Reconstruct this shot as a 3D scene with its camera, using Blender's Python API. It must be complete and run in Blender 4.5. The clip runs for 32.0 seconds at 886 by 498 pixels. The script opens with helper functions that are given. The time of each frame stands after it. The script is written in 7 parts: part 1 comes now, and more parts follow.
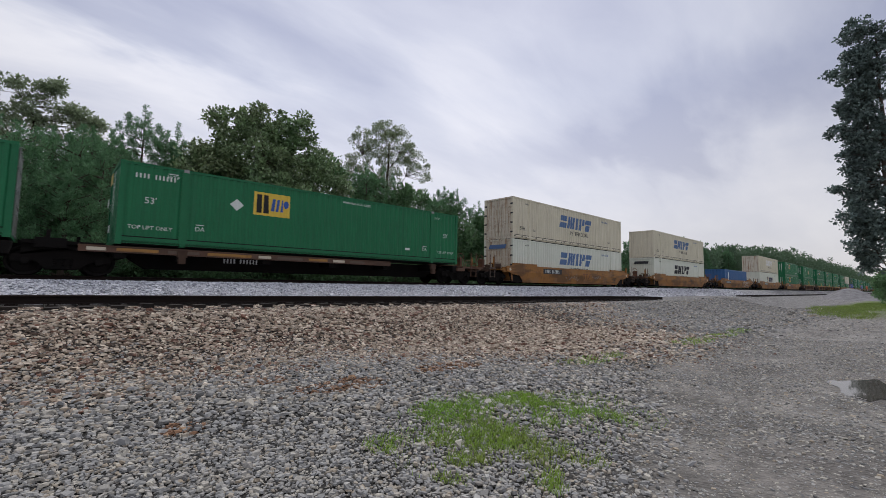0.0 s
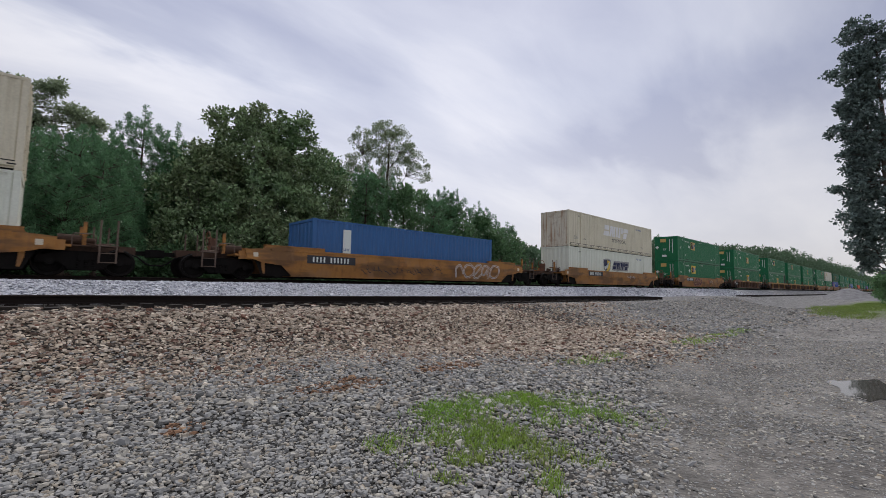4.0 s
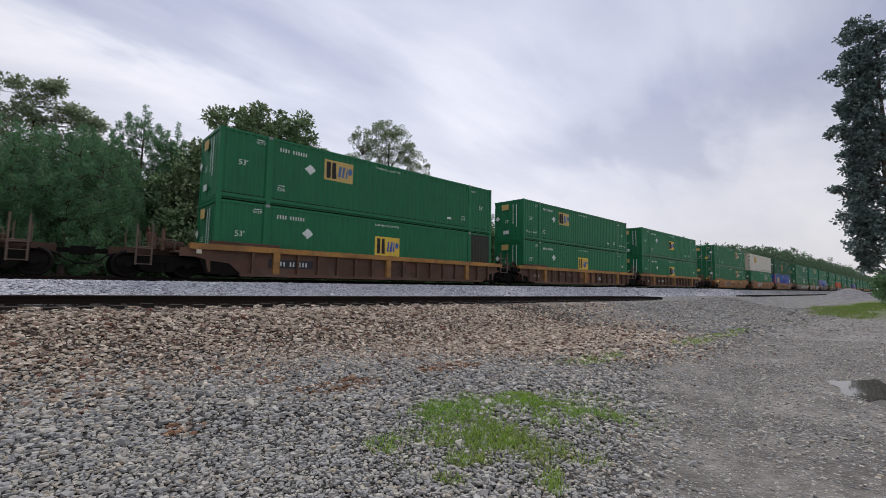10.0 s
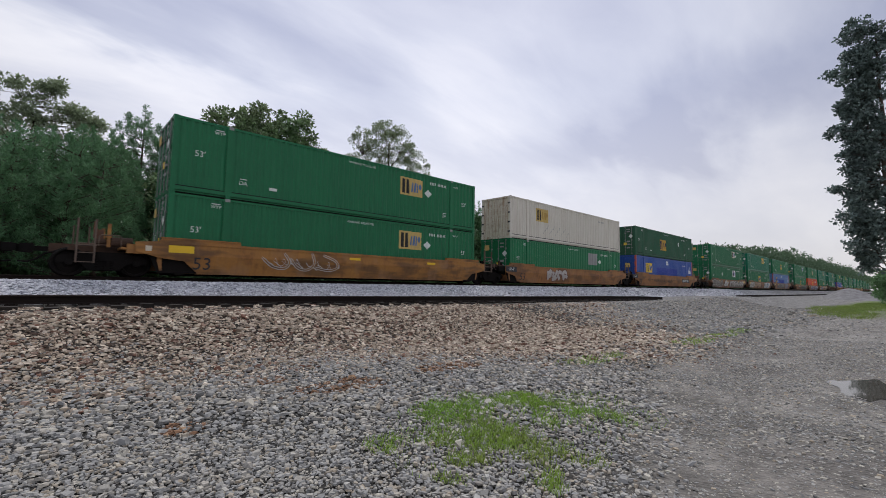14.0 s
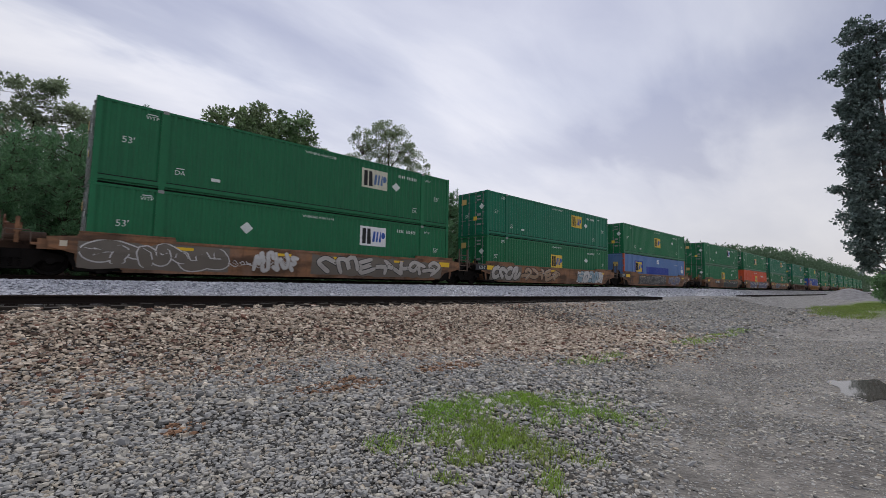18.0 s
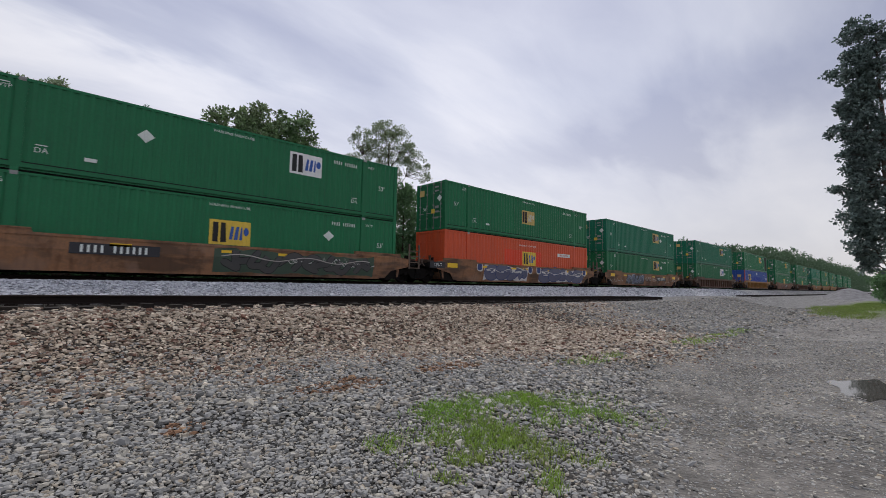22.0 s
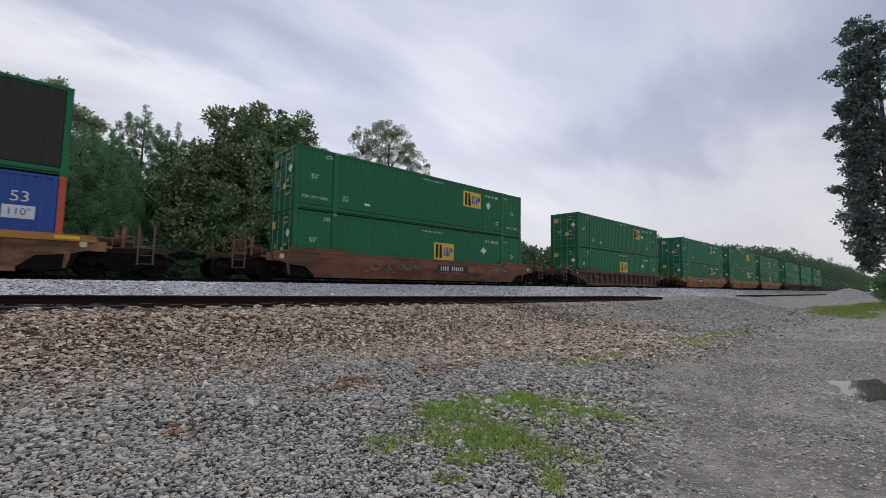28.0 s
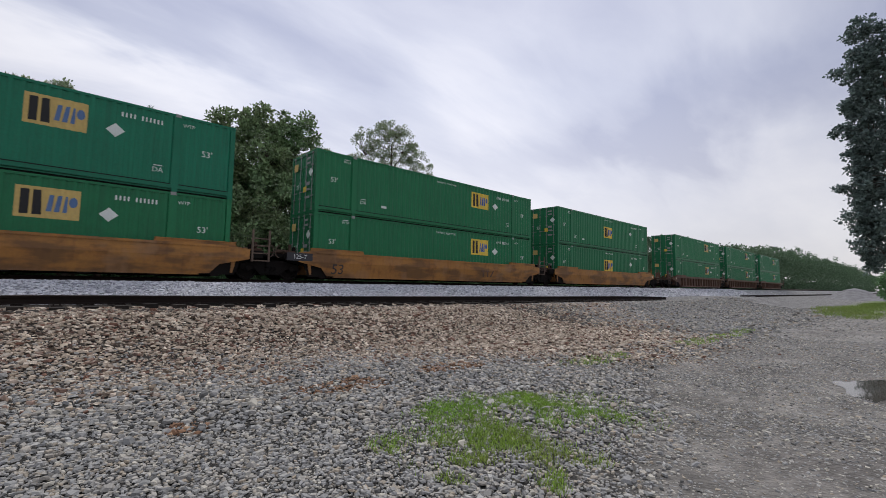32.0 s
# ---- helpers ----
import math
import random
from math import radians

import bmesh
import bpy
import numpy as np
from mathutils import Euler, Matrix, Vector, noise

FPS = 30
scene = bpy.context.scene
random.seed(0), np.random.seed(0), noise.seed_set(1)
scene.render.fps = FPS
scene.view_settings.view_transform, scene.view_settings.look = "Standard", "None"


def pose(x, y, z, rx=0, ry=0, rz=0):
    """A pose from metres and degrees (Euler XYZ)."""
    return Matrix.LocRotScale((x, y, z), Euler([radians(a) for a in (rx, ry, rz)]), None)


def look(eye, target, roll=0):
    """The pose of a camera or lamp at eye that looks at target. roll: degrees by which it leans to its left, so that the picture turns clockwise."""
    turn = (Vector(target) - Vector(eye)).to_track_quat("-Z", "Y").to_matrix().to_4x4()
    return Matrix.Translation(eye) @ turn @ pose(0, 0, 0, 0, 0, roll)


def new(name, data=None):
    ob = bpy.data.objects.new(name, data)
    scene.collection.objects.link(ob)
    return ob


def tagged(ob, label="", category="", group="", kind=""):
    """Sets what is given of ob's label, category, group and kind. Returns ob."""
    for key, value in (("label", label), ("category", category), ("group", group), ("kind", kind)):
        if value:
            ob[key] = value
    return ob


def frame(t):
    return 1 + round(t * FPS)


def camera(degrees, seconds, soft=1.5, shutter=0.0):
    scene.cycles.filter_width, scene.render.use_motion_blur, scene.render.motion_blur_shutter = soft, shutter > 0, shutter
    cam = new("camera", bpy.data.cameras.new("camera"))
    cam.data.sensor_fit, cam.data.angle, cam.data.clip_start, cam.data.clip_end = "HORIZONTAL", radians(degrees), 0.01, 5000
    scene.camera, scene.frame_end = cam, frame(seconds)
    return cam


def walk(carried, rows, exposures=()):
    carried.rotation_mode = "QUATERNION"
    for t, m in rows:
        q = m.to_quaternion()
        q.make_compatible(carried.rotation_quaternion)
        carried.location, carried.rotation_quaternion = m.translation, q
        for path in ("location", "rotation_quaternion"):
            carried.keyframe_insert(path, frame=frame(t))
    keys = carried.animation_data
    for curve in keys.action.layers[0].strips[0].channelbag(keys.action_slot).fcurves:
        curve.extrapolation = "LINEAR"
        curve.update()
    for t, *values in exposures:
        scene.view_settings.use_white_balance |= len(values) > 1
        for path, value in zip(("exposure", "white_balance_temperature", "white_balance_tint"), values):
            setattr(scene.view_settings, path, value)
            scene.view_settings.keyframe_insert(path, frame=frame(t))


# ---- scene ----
# Camera: fixed on a stand, nudged a little to its left at the very end.
EYE = Vector((0.0, 0.0, 1.4))
cam = camera(91.57, 32.0, soft=0.5, shutter=0.07)


def aim(yaw, pitch, roll):
    """Pose of the camera from its turn away from the track's normal, its pitch and its lean."""
    y, p = radians(yaw), radians(pitch)
    way = Vector((math.sin(y) * math.cos(p), math.cos(y) * math.cos(p), math.sin(p)))
    return look(EYE, EYE + way * 10, roll)


REST = aim(42.80, 4.641, 0.997)
walk(cam, [(0, REST), (31.45, REST), (31.7, aim(42.68, 4.645, 0.99)), (32.0, aim(42.42, 4.65, 0.98))], exposures=[(0, 0.0), (8.3, 0.0), (9.2, 0.09), (14.6, 0.09), (16.4, 0.0), (29.2, 0.0), (30.0, 0.09), (32.0, 0.09)])

# ---- world and sun ----
world = bpy.data.worlds.new("overcast")
scene.world = world
world.use_nodes = True
wn, wl = world.node_tree.nodes, world.node_tree.links
wn.clear()


def wnode(kind, **values):
    n = wn.new(kind)
    for k, v in values.items():
        n.inputs[k].default_value = v
    return n


w_out = wn.new("ShaderNodeOutputWorld")
w_bg = wn.new("ShaderNodeBackground")
w_sky = wn.new("ShaderNodeTexSky")
w_sky.sky_type = "NISHITA"
w_sky.sun_disc = False
w_sky.sun_elevation, w_sky.sun_rotation = radians(56), radians(49)
w_co = wn.new("ShaderNodeTexCoord")
w_sep = wn.new("ShaderNodeSeparateXYZ")
wl.new(w_co.outputs["Generated"], w_sep.inputs[0])
w_up = wn.new("ShaderNodeMath"); w_up.operation = "MAXIMUM"; w_up.inputs[1].default_value = 0.0
wl.new(w_sep.outputs["Z"], w_up.inputs[0])
w_add = wn.new("ShaderNodeMath"); w_add.operation = "ADD"; w_add.inputs[1].default_value = 0.22
wl.new(w_up.outputs[0], w_add.inputs[0])
w_dx = wn.new("ShaderNodeMath"); w_dx.operation = "DIVIDE"
w_dy = wn.new("ShaderNodeMath"); w_dy.operation = "DIVIDE"
wl.new(w_sep.outputs["X"], w_dx.inputs[0]); wl.new(w_add.outputs[0], w_dx.inputs[1])
wl.new(w_sep.outputs["Y"], w_dy.inputs[0]); wl.new(w_add.outputs[0], w_dy.inputs[1])
w_vec = wn.new("ShaderNodeCombineXYZ")
wl.new(w_dx.outputs[0], w_vec.inputs[0]); wl.new(w_dy.outputs[0], w_vec.inputs[1])
w_map = wn.new("ShaderNodeMapping")
w_map.inputs["Rotation"].default_value = (0, 0, radians(-38))
w_map.inputs["Scale"].default_value = (0.55, 1.25, 1)
w_map.inputs["Location"].default_value = (0.35, 0.9, 0)
wl.new(w_vec.outputs[0], w_map.inputs[0])
w_n1 = wnode("ShaderNodeTexNoise", Scale=0.95, Detail=6.0, Roughness=0.52, Distortion=0.5)
w_n2 = wnode("ShaderNodeTexNoise", Scale=3.4, Detail=8.0, Roughness=0.60, Distortion=0.6)
wl.new(w_map.outputs[0], w_n1.inputs["Vector"]); wl.new(w_map.outputs[0], w_n2.inputs["Vector"])
w_mix = wn.new("ShaderNodeMath"); w_mix.operation = "MULTIPLY_ADD"; w_mix.inputs[1].default_value = 0.30
wl.new(w_n2.outputs[0], w_mix.inputs[0]); wl.new(w_n1.outputs[0], w_mix.inputs[2])
w_soft = wn.new("ShaderNodeMath"); w_soft.operation = "MULTIPLY_ADD"; w_soft.inputs[1].default_value, w_soft.inputs[2].default_value = 0.62, 0.252
wl.new(w_mix.outputs[0], w_soft.inputs[0])
# Thicker and thinner banks of cloud, each by its bearing and height in degrees, with ragged edges.
w_az = wn.new("ShaderNodeMath"); w_az.operation = "ARCTAN2"
wl.new(w_sep.outputs["X"], w_az.inputs[0]); wl.new(w_sep.outputs["Y"], w_az.inputs[1])
w_el = wn.new("ShaderNodeMath"); w_el.operation = "ARCSINE"
wl.new(w_sep.outputs["Z"], w_el.inputs[0])
w_ae = wn.new("ShaderNodeCombineXYZ")
wl.new(w_az.outputs[0], w_ae.inputs[0]); wl.new(w_el.outputs[0], w_ae.inputs[1])
w_rag = wnode("ShaderNodeTexNoise", Scale=2.6, Detail=5.0, Roughness=0.55, Distortion=0.4)
wl.new(w_map.outputs[0], w_rag.inputs["Vector"])
w_off = wn.new("ShaderNodeVectorMath"); w_off.operation = "MULTIPLY_ADD"
w_off.inputs[1].default_value = (0.30, 0.30, 0.0)
wl.new(w_rag.outputs["Color"], w_off.inputs[0]); wl.new(w_ae.outputs[0], w_off.inputs[2])
w_last = w_soft.outputs[0]
for az, el, wide, high, turn, gain in ((1, 21.5, 24, 4.5, 4, 0.144), (50, 23.0, 13, 7, 0, 0.085), (44, 31, 17, 5, -12, 0.080), (74, 19.6, 15, 4.0, 7, -0.160), (14, 27.5, 22, 4.5, 5, -0.144),
                                       (30, 22.4, 10, 5, 0, -0.080), (58, 15.5, 16, 3.0, 0, -0.096), (77, 9.5, 20, 6, 0, 0.080), (87, 25, 14, 9, 0, -0.096), (-4, 27, 12, 4, 0, -0.128), (62, 28, 9, 6, 20, -0.080), (20, 14, 16, 4, 0, 0.080)):
    w_cl = wn.new("ShaderNodeMapping"); w_cl.vector_type = "TEXTURE"
    w_cl.inputs["Location"].default_value = (radians(az) + 0.15, radians(el) + 0.15, 0)
    w_cl.inputs["Rotation"].default_value = (0, 0, radians(turn))
    w_cl.inputs["Scale"].default_value = (radians(wide), radians(high), 1)
    wl.new(w_off.outputs[0], w_cl.inputs[0])
    w_len = wn.new("ShaderNodeVectorMath"); w_len.operation = "LENGTH"
    wl.new(w_cl.outputs[0], w_len.inputs[0])
    w_fall = wn.new("ShaderNodeMapRange"); w_fall.interpolation_type = "SMOOTHSTEP"
    for k, v in zip(("From Min", "From Max", "To Min", "To Max"), (0.0, 1.7, gain, 0.0)):
        w_fall.inputs[k].default_value = v
    wl.new(w_len.outputs["Value"], w_fall.inputs["Value"])
    w_sum = wn.new("ShaderNodeMath"); w_sum.operation = "ADD"
    wl.new(w_last, w_sum.inputs[0]); wl.new(w_fall.outputs[0], w_sum.inputs[1])
    w_last = w_sum.outputs[0]
w_ramp = wn.new("ShaderNodeValToRGB")
w_ramp.color_ramp.elements[0].position, w_ramp.color_ramp.elements[0].color = 0.46, (0.385, 0.405, 0.535, 1)
w_ramp.color_ramp.elements[1].position, w_ramp.color_ramp.elements[1].color = 0.86, (0.825, 0.815, 0.860, 1)
e = w_ramp.color_ramp.elements.new(0.66); e.color = (0.575, 0.590, 0.690, 1)
wl.new(w_last, w_ramp.inputs[0])
w_low = wn.new("ShaderNodeMapRange")
w_low.inputs["From Min"].default_value, w_low.inputs["From Max"].default_value = 0.0, 0.40
w_low.inputs["To Min"].default_value, w_low.inputs["To Max"].default_value = 0.8, 0.0
wl.new(w_sep.outputs["Z"], w_low.inputs["Value"])
w_hz = wn.new("ShaderNodeMix"); w_hz.data_type = "RGBA"
w_hz.inputs[7].default_value = (0.715, 0.68, 0.70, 1)
wl.new(w_low.outputs[0], w_hz.inputs[0]); wl.new(w_ramp.outputs[0], w_hz.inputs[6])
w_skm = wn.new("ShaderNodeMix"); w_skm.data_type = "RGBA"; w_skm.blend_type = "ADD"; w_skm.inputs[0].default_value = 0.015
wl.new(w_hz.outputs[2], w_skm.inputs[6]); wl.new(w_sky.outputs[0], w_skm.inputs[7])
w_dot = wn.new("ShaderNodeVectorMath"); w_dot.operation = "DOT_PRODUCT"
w_dot.inputs[1].default_value = (math.sin(radians(36)) * math.cos(radians(30)), math.cos(radians(36)) * math.cos(radians(30)), math.sin(radians(30)))
wl.new(w_co.outputs["Generated"], w_dot.inputs[0])
w_veil = wn.new("ShaderNodeMapRange"); w_veil.interpolation_type = "SMOOTHSTEP"
for k, v in zip(("From Min", "From Max", "To Min", "To Max"), (0.66, 0.97, 0.87, 1.04)):
    w_veil.inputs[k].default_value = v
wl.new(w_dot.outputs["Value"], w_veil.inputs["Value"])
w_lit = wn.new("ShaderNodeVectorMath"); w_lit.operation = "SCALE"
wl.new(w_skm.outputs[2], w_lit.inputs[0]); wl.new(w_veil.outputs[0], w_lit.inputs["Scale"])
wl.new(w_lit.outputs[0], w_bg.inputs["Color"])
w_bg.inputs["Strength"].default_value = 1.0
wl.new(w_bg.outputs[0], w_out.inputs[0])

sun_data = bpy.data.lights.new("sun", "SUN")
sun_data.energy, sun_data.angle, sun_data.color = 1.45, radians(11), (1.0, 0.96, 0.9)
sun = new("sun", sun_data)
SUN_WAY = Vector((math.sin(radians(49)) * math.cos(radians(56)), math.cos(radians(49)) * math.cos(radians(56)), math.sin(radians(56))))
sun.matrix_world = look(SUN_WAY * 60, (0, 0, 0))


# ---- materials ----
def material(name, base, rough=0.7, metal=0.0, second=None, grain=30.0, amount=0.5, streak=0.0, streak_color=(0.05, 0.03, 0.02), blotch=1.2,
             bump=0.15, bump_scale=60.0, per_object=0.0, per_island=0.0, spec=0.4, stain=0.0, stain_color=(0.09, 0.035, 0.012), dirt=0.0, dirt_color=(0.060, 0.038, 0.026)):
    """Procedural surface: base colour with blotches and grain at two scales, runs down its height, stains and fine relief."""
    m = bpy.data.materials.new(name)
    m.use_nodes = True
    n, l = m.node_tree.nodes, m.node_tree.links
    b = n["Principled BSDF"]
    b.inputs["Roughness"].default_value, b.inputs["Metallic"].default_value = rough, metal
    b.inputs["Specular IOR Level"].default_value = spec
    co = n.new("ShaderNodeTexCoord").outputs["Object"]
    second = second or tuple(c * 0.6 for c in base)

    def tex(scale, detail=4.0, vec=None):
        t = n.new("ShaderNodeTexNoise")
        t.inputs["Scale"].default_value, t.inputs["Detail"].default_value = scale, detail
        l.new(vec or co, t.inputs["Vector"])
        return t.outputs[0]

    def ramp(v, lo, hi, a=0.0, c=1.0):
        r = n.new("ShaderNodeMapRange")
        for k, x in zip(("From Min", "From Max", "To Min", "To Max"), (lo, hi, a, c)):
            r.inputs[k].default_value = x
        l.new(v, r.inputs["Value"])
        return r.outputs[0]

    def mix(f, a, c):
        x = n.new("ShaderNodeMix"); x.data_type = "RGBA"
        for s, v in ((0, f), (6, a), (7, c)):
            if hasattr(v, "links"):
                l.new(v, x.inputs[s])
            elif s:
                x.inputs[s].default_value = (*v, 1)
            else:
                x.inputs[0].default_value = v
        return x.outputs[2]

    big, fine = tex(blotch), tex(grain, 6.0)
    col = mix(ramp(big, 0.35, 0.65, 0, amount), base, second)
    col = mix(ramp(fine, 0.35, 0.7, 0, amount * 0.6), col, tuple(min(1, c * 1.35) for c in base))
    if streak:
        mp = n.new("ShaderNodeMapping"); mp.inputs["Scale"].default_value = (7.0, 7.0, 0.45)
        l.new(co, mp.inputs[0])
        col = mix(ramp(tex(1.0, 5.0, mp.outputs[0]), 0.5, 0.72, 0, streak), col, streak_color)
    if stain:
        col = mix(ramp(tex(2.3, 8.0), 0.56, 0.66, 0, stain), col, stain_color)
    if dirt:
        md = n.new("ShaderNodeMapping"); md.inputs["Scale"].default_value = (0.55, 1.0, 2.2)
        l.new(co, md.inputs[0])
        col = mix(ramp(tex(1.1, 9.0, md.outputs[0]), 0.46, 0.60, 0, dirt), col, dirt_color)
        mw = n.new("ShaderNodeMapping"); mw.inputs["Scale"].default_value, mw.inputs["Location"].default_value = (1.3, 1.0, 0.8), (7, 3, 5)
        l.new(co, mw.inputs[0])
        col = mix(ramp(tex(1.0, 10.0, mw.outputs[0]), 0.54, 0.66, 0, dirt * 0.75), col, tuple(min(1, 0.75 * c + 0.06) for c in base))
    if per_object or per_island:
        src = n.new("ShaderNodeObjectInfo").outputs["Random"] if per_object else n.new("ShaderNodeNewGeometry").outputs["Random Per Island"]
        k = per_object or per_island
        hs = n.new("ShaderNodeHueSaturation")
        l.new(ramp(src, 0, 1, 1 - k, 1 + k), hs.inputs["Value"])
        l.new(col, hs.inputs["Color"])
        col = hs.outputs[0]
    l.new(col, b.inputs["Base Color"])
    l.new(ramp(fine, 0.2, 0.8, max(0.05, rough - 0.12), min(1, rough + 0.12)), b.inputs["Roughness"])
    if bump:
        bp = n.new("ShaderNodeBump")
        bp.inputs["Strength"].default_value, bp.inputs["Distance"].default_value = bump, 0.02
        l.new(tex(bump_scale, 5.0), bp.inputs["Height"])
        l.new(bp.outputs[0], b.inputs["Normal"])
    return m


def leaf_material(name, base, second, spread=0.35, glow=0.3):
    """Leaves: a glossy face that lets part of the light through."""
    m = material(name, base, 0.5, second=second, grain=3.0, amount=0.7, blotch=0.35, bump=0, per_island=spread, spec=0.35)
    n, l = m.node_tree.nodes, m.node_tree.links
    b = n["Principled BSDF"]
    tr, mx = n.new("ShaderNodeBsdfTranslucent"), n.new("ShaderNodeMixShader")
    l.new(b.inputs["Base Color"].links[0].from_socket, tr.inputs["Color"])
    mx.inputs[0].default_value = glow
    l.new(b.outputs[0], mx.inputs[1]); l.new(tr.outputs[0], mx.inputs[2])
    l.new(mx.outputs[0], n["Material Output"].inputs["Surface"])
    return m


def stone_material(name, colors, rough=0.85):
    """Gravel: each stone takes a colour of its own from a ramp, with fine grain."""
    m = bpy.data.materials.new(name)
    m.use_nodes = True
    n, l = m.node_tree.nodes, m.node_tree.links
    b = n["Principled BSDF"]
    b.inputs["Roughness"].default_value, b.inputs["Specular IOR Level"].default_value = rough, 0.35
    r = n.new("ShaderNodeValToRGB")
    r.color_ramp.elements[0].color = (*colors[0], 1)
    r.color_ramp.elements[1].color = (*colors[-1], 1)
    for i, c in enumerate(colors[1:-1], 1):
        r.color_ramp.elements.new(i / (len(colors) - 1)).color = (*c, 1)
    l.new(n.new("ShaderNodeNewGeometry").outputs["Random Per Island"], r.inputs[0])
    t = n.new("ShaderNodeTexNoise"); t.inputs["Scale"].default_value, t.inputs["Detail"].default_value = 70, 4
    l.new(n.new("ShaderNodeTexCoord").outputs["Object"], t.inputs["Vector"])
    mr = n.new("ShaderNodeMapRange"); mr.inputs["To Min"].default_value, mr.inputs["To Max"].default_value = 0.72, 1.28
    l.new(t.outputs[0], mr.inputs["Value"])
    hs = n.new("ShaderNodeHueSaturation")
    l.new(mr.outputs[0], hs.inputs["Value"]); l.new(r.outputs[0], hs.inputs["Color"])
    l.new(hs.outputs[0], b.inputs["Base Color"])
    bp = n.new("ShaderNodeBump"); bp.inputs["Strength"].default_value, bp.inputs["Distance"].default_value = 0.25, 0.01
    l.new(t.outputs[0], bp.inputs["Height"]); l.new(bp.outputs[0], b.inputs["Normal"])
    return m


GREEN = material("container_green", (0.013, 0.152, 0.060), 0.45, second=(0.011, 0.122, 0.050), amount=0.55, streak=0.18, streak_color=(0.02, 0.07, 0.04), grain=14, bump=0.05, bump_scale=8, per_object=0.10, spec=0.28)
GREEN_TEAL = material("container_blue_green", (0.008, 0.155, 0.084), 0.45, second=(0.008, 0.118, 0.066), amount=0.55, streak=0.18, streak_color=(0.02, 0.07, 0.04), grain=14, bump=0.05, bump_scale=8, per_object=0.10, spec=0.28)
GREEN_DARK = material("container_green_weathered", (0.018, 0.098, 0.050), 0.65, second=(0.030, 0.082, 0.045), amount=0.7, streak=0.4, streak_color=(0.045, 0.05, 0.03), grain=14, bump=0.05, bump_scale=8)
WHITE = material("container_cream", (0.66, 0.61, 0.47), 0.55, second=(0.57, 0.52, 0.39), amount=0.6, streak=0.28, streak_color=(0.33, 0.27, 0.18), grain=14, bump=0.05, bump_scale=8)
WHITE_NEW = material("container_white", (0.68, 0.70, 0.60), 0.5, second=(0.60, 0.62, 0.52), amount=0.5, streak=0.2, streak_color=(0.42, 0.42, 0.36), grain=14, bump=0.05, bump_scale=8)
WHITE_GREY = material("container_pale_grey", (0.64, 0.60, 0.52), 0.55, second=(0.56, 0.52, 0.44), amount=0.5, streak=0.3, streak_color=(0.36, 0.27, 0.18), grain=14, bump=0.05, bump_scale=8)
RUSTED_WHITE = material("container_rusty_white", (0.60, 0.56, 0.46), 0.65, second=(0.54, 0.48, 0.37), amount=0.6, streak=0.85, streak_color=(0.30, 0.15, 0.055), stain=0.35, stain_color=(0.20, 0.085, 0.03), grain=14, bump=0.1, bump_scale=10)
BLUE = material("container_blue", (0.018, 0.070, 0.32), 0.45, second=(0.024, 0.075, 0.27), amount=0.55, streak=0.2, streak_color=(0.05, 0.08, 0.16), grain=14, bump=0.05, bump_scale=8)
BLUE_PALE = material("container_faded_blue", (0.10, 0.19, 0.40), 0.55, second=(0.13, 0.21, 0.37), amount=0.6, streak=0.25, streak_color=(0.17, 0.22, 0.32), grain=14, bump=0.05, bump_scale=8)
BLUE_DEEP = material("paint_deep_blue", (0.012, 0.04, 0.30), 0.5, second=(0.015, 0.045, 0.26), amount=0.4, bump=0)
BLUE_SMALL = material("container_mid_blue", (0.03, 0.115, 0.29), 0.5, second=(0.035, 0.10, 0.24), amount=0.5, streak=0.2, streak_color=(0.06, 0.1, 0.17), grain=14, bump=0.05, bump_scale=8)
RED = material("container_orange_red", (0.60, 0.085, 0.026), 0.5, second=(0.50, 0.078, 0.032), amount=0.55, streak=0.2, streak_color=(0.3, 0.1, 0.07), grain=14, bump=0.05, bump_scale=8)
RED_FRESH = material("paint_bright_red", (0.72, 0.060, 0.020), 0.5, second=(0.60, 0.055, 0.022), amount=0.4, bump=0)
REDPOST = material("corner_orange", (0.52, 0.10, 0.045), 0.5, amount=0.4, bump=0)
BLACK = material("black_paint", (0.012, 0.012, 0.013), 0.6, amount=0.4, bump=0.05)
# Near-black colour that stands for the shade in container gaps and recesses.
GAPSHADE = material("slot_shade", (0.008, 0.010, 0.009), 0.8, amount=0.3, bump=0)
GALVANISED = material("galvanised_steel", (0.26, 0.27, 0.26), 0.5, 0.4, second=(0.15, 0.14, 0.12), amount=0.7, grain=12, bump=0)
MARK = material("marking_white", (0.68, 0.72, 0.68), 0.6, second=(0.5, 0.55, 0.5), amount=0.4, bump=0, grain=20)
MARK_DARK = material("marking_dark", (0.03, 0.03, 0.035), 0.6, amount=0.4, bump=0)
MARK_GREY = material("marking_grey", (0.30, 0.30, 0.29), 0.6, amount=0.4, bump=0)
YELLOW = material("logo_yellow", (0.72, 0.50, 0.06), 0.5, second=(0.62, 0.43, 0.07), amount=0.5, bump=0, grain=10)
TAN = material("logo_faded_tan", (0.56, 0.40, 0.13), 0.6, second=(0.46, 0.33, 0.12), amount=0.6, bump=0, grain=10)
PALE = material("logo_faded_pale", (0.60, 0.58, 0.46), 0.6, second=(0.5, 0.48, 0.38), amount=0.6, bump=0, grain=10)
GOLD = material("logo_gold", (0.42, 0.25, 0.05), 0.6, second=(0.33, 0.20, 0.05), amount=0.6, bump=0, grain=10)
LOGO_BLUE = material("logo_blue", (0.03, 0.10, 0.38), 0.5, amount=0.4, bump=0)
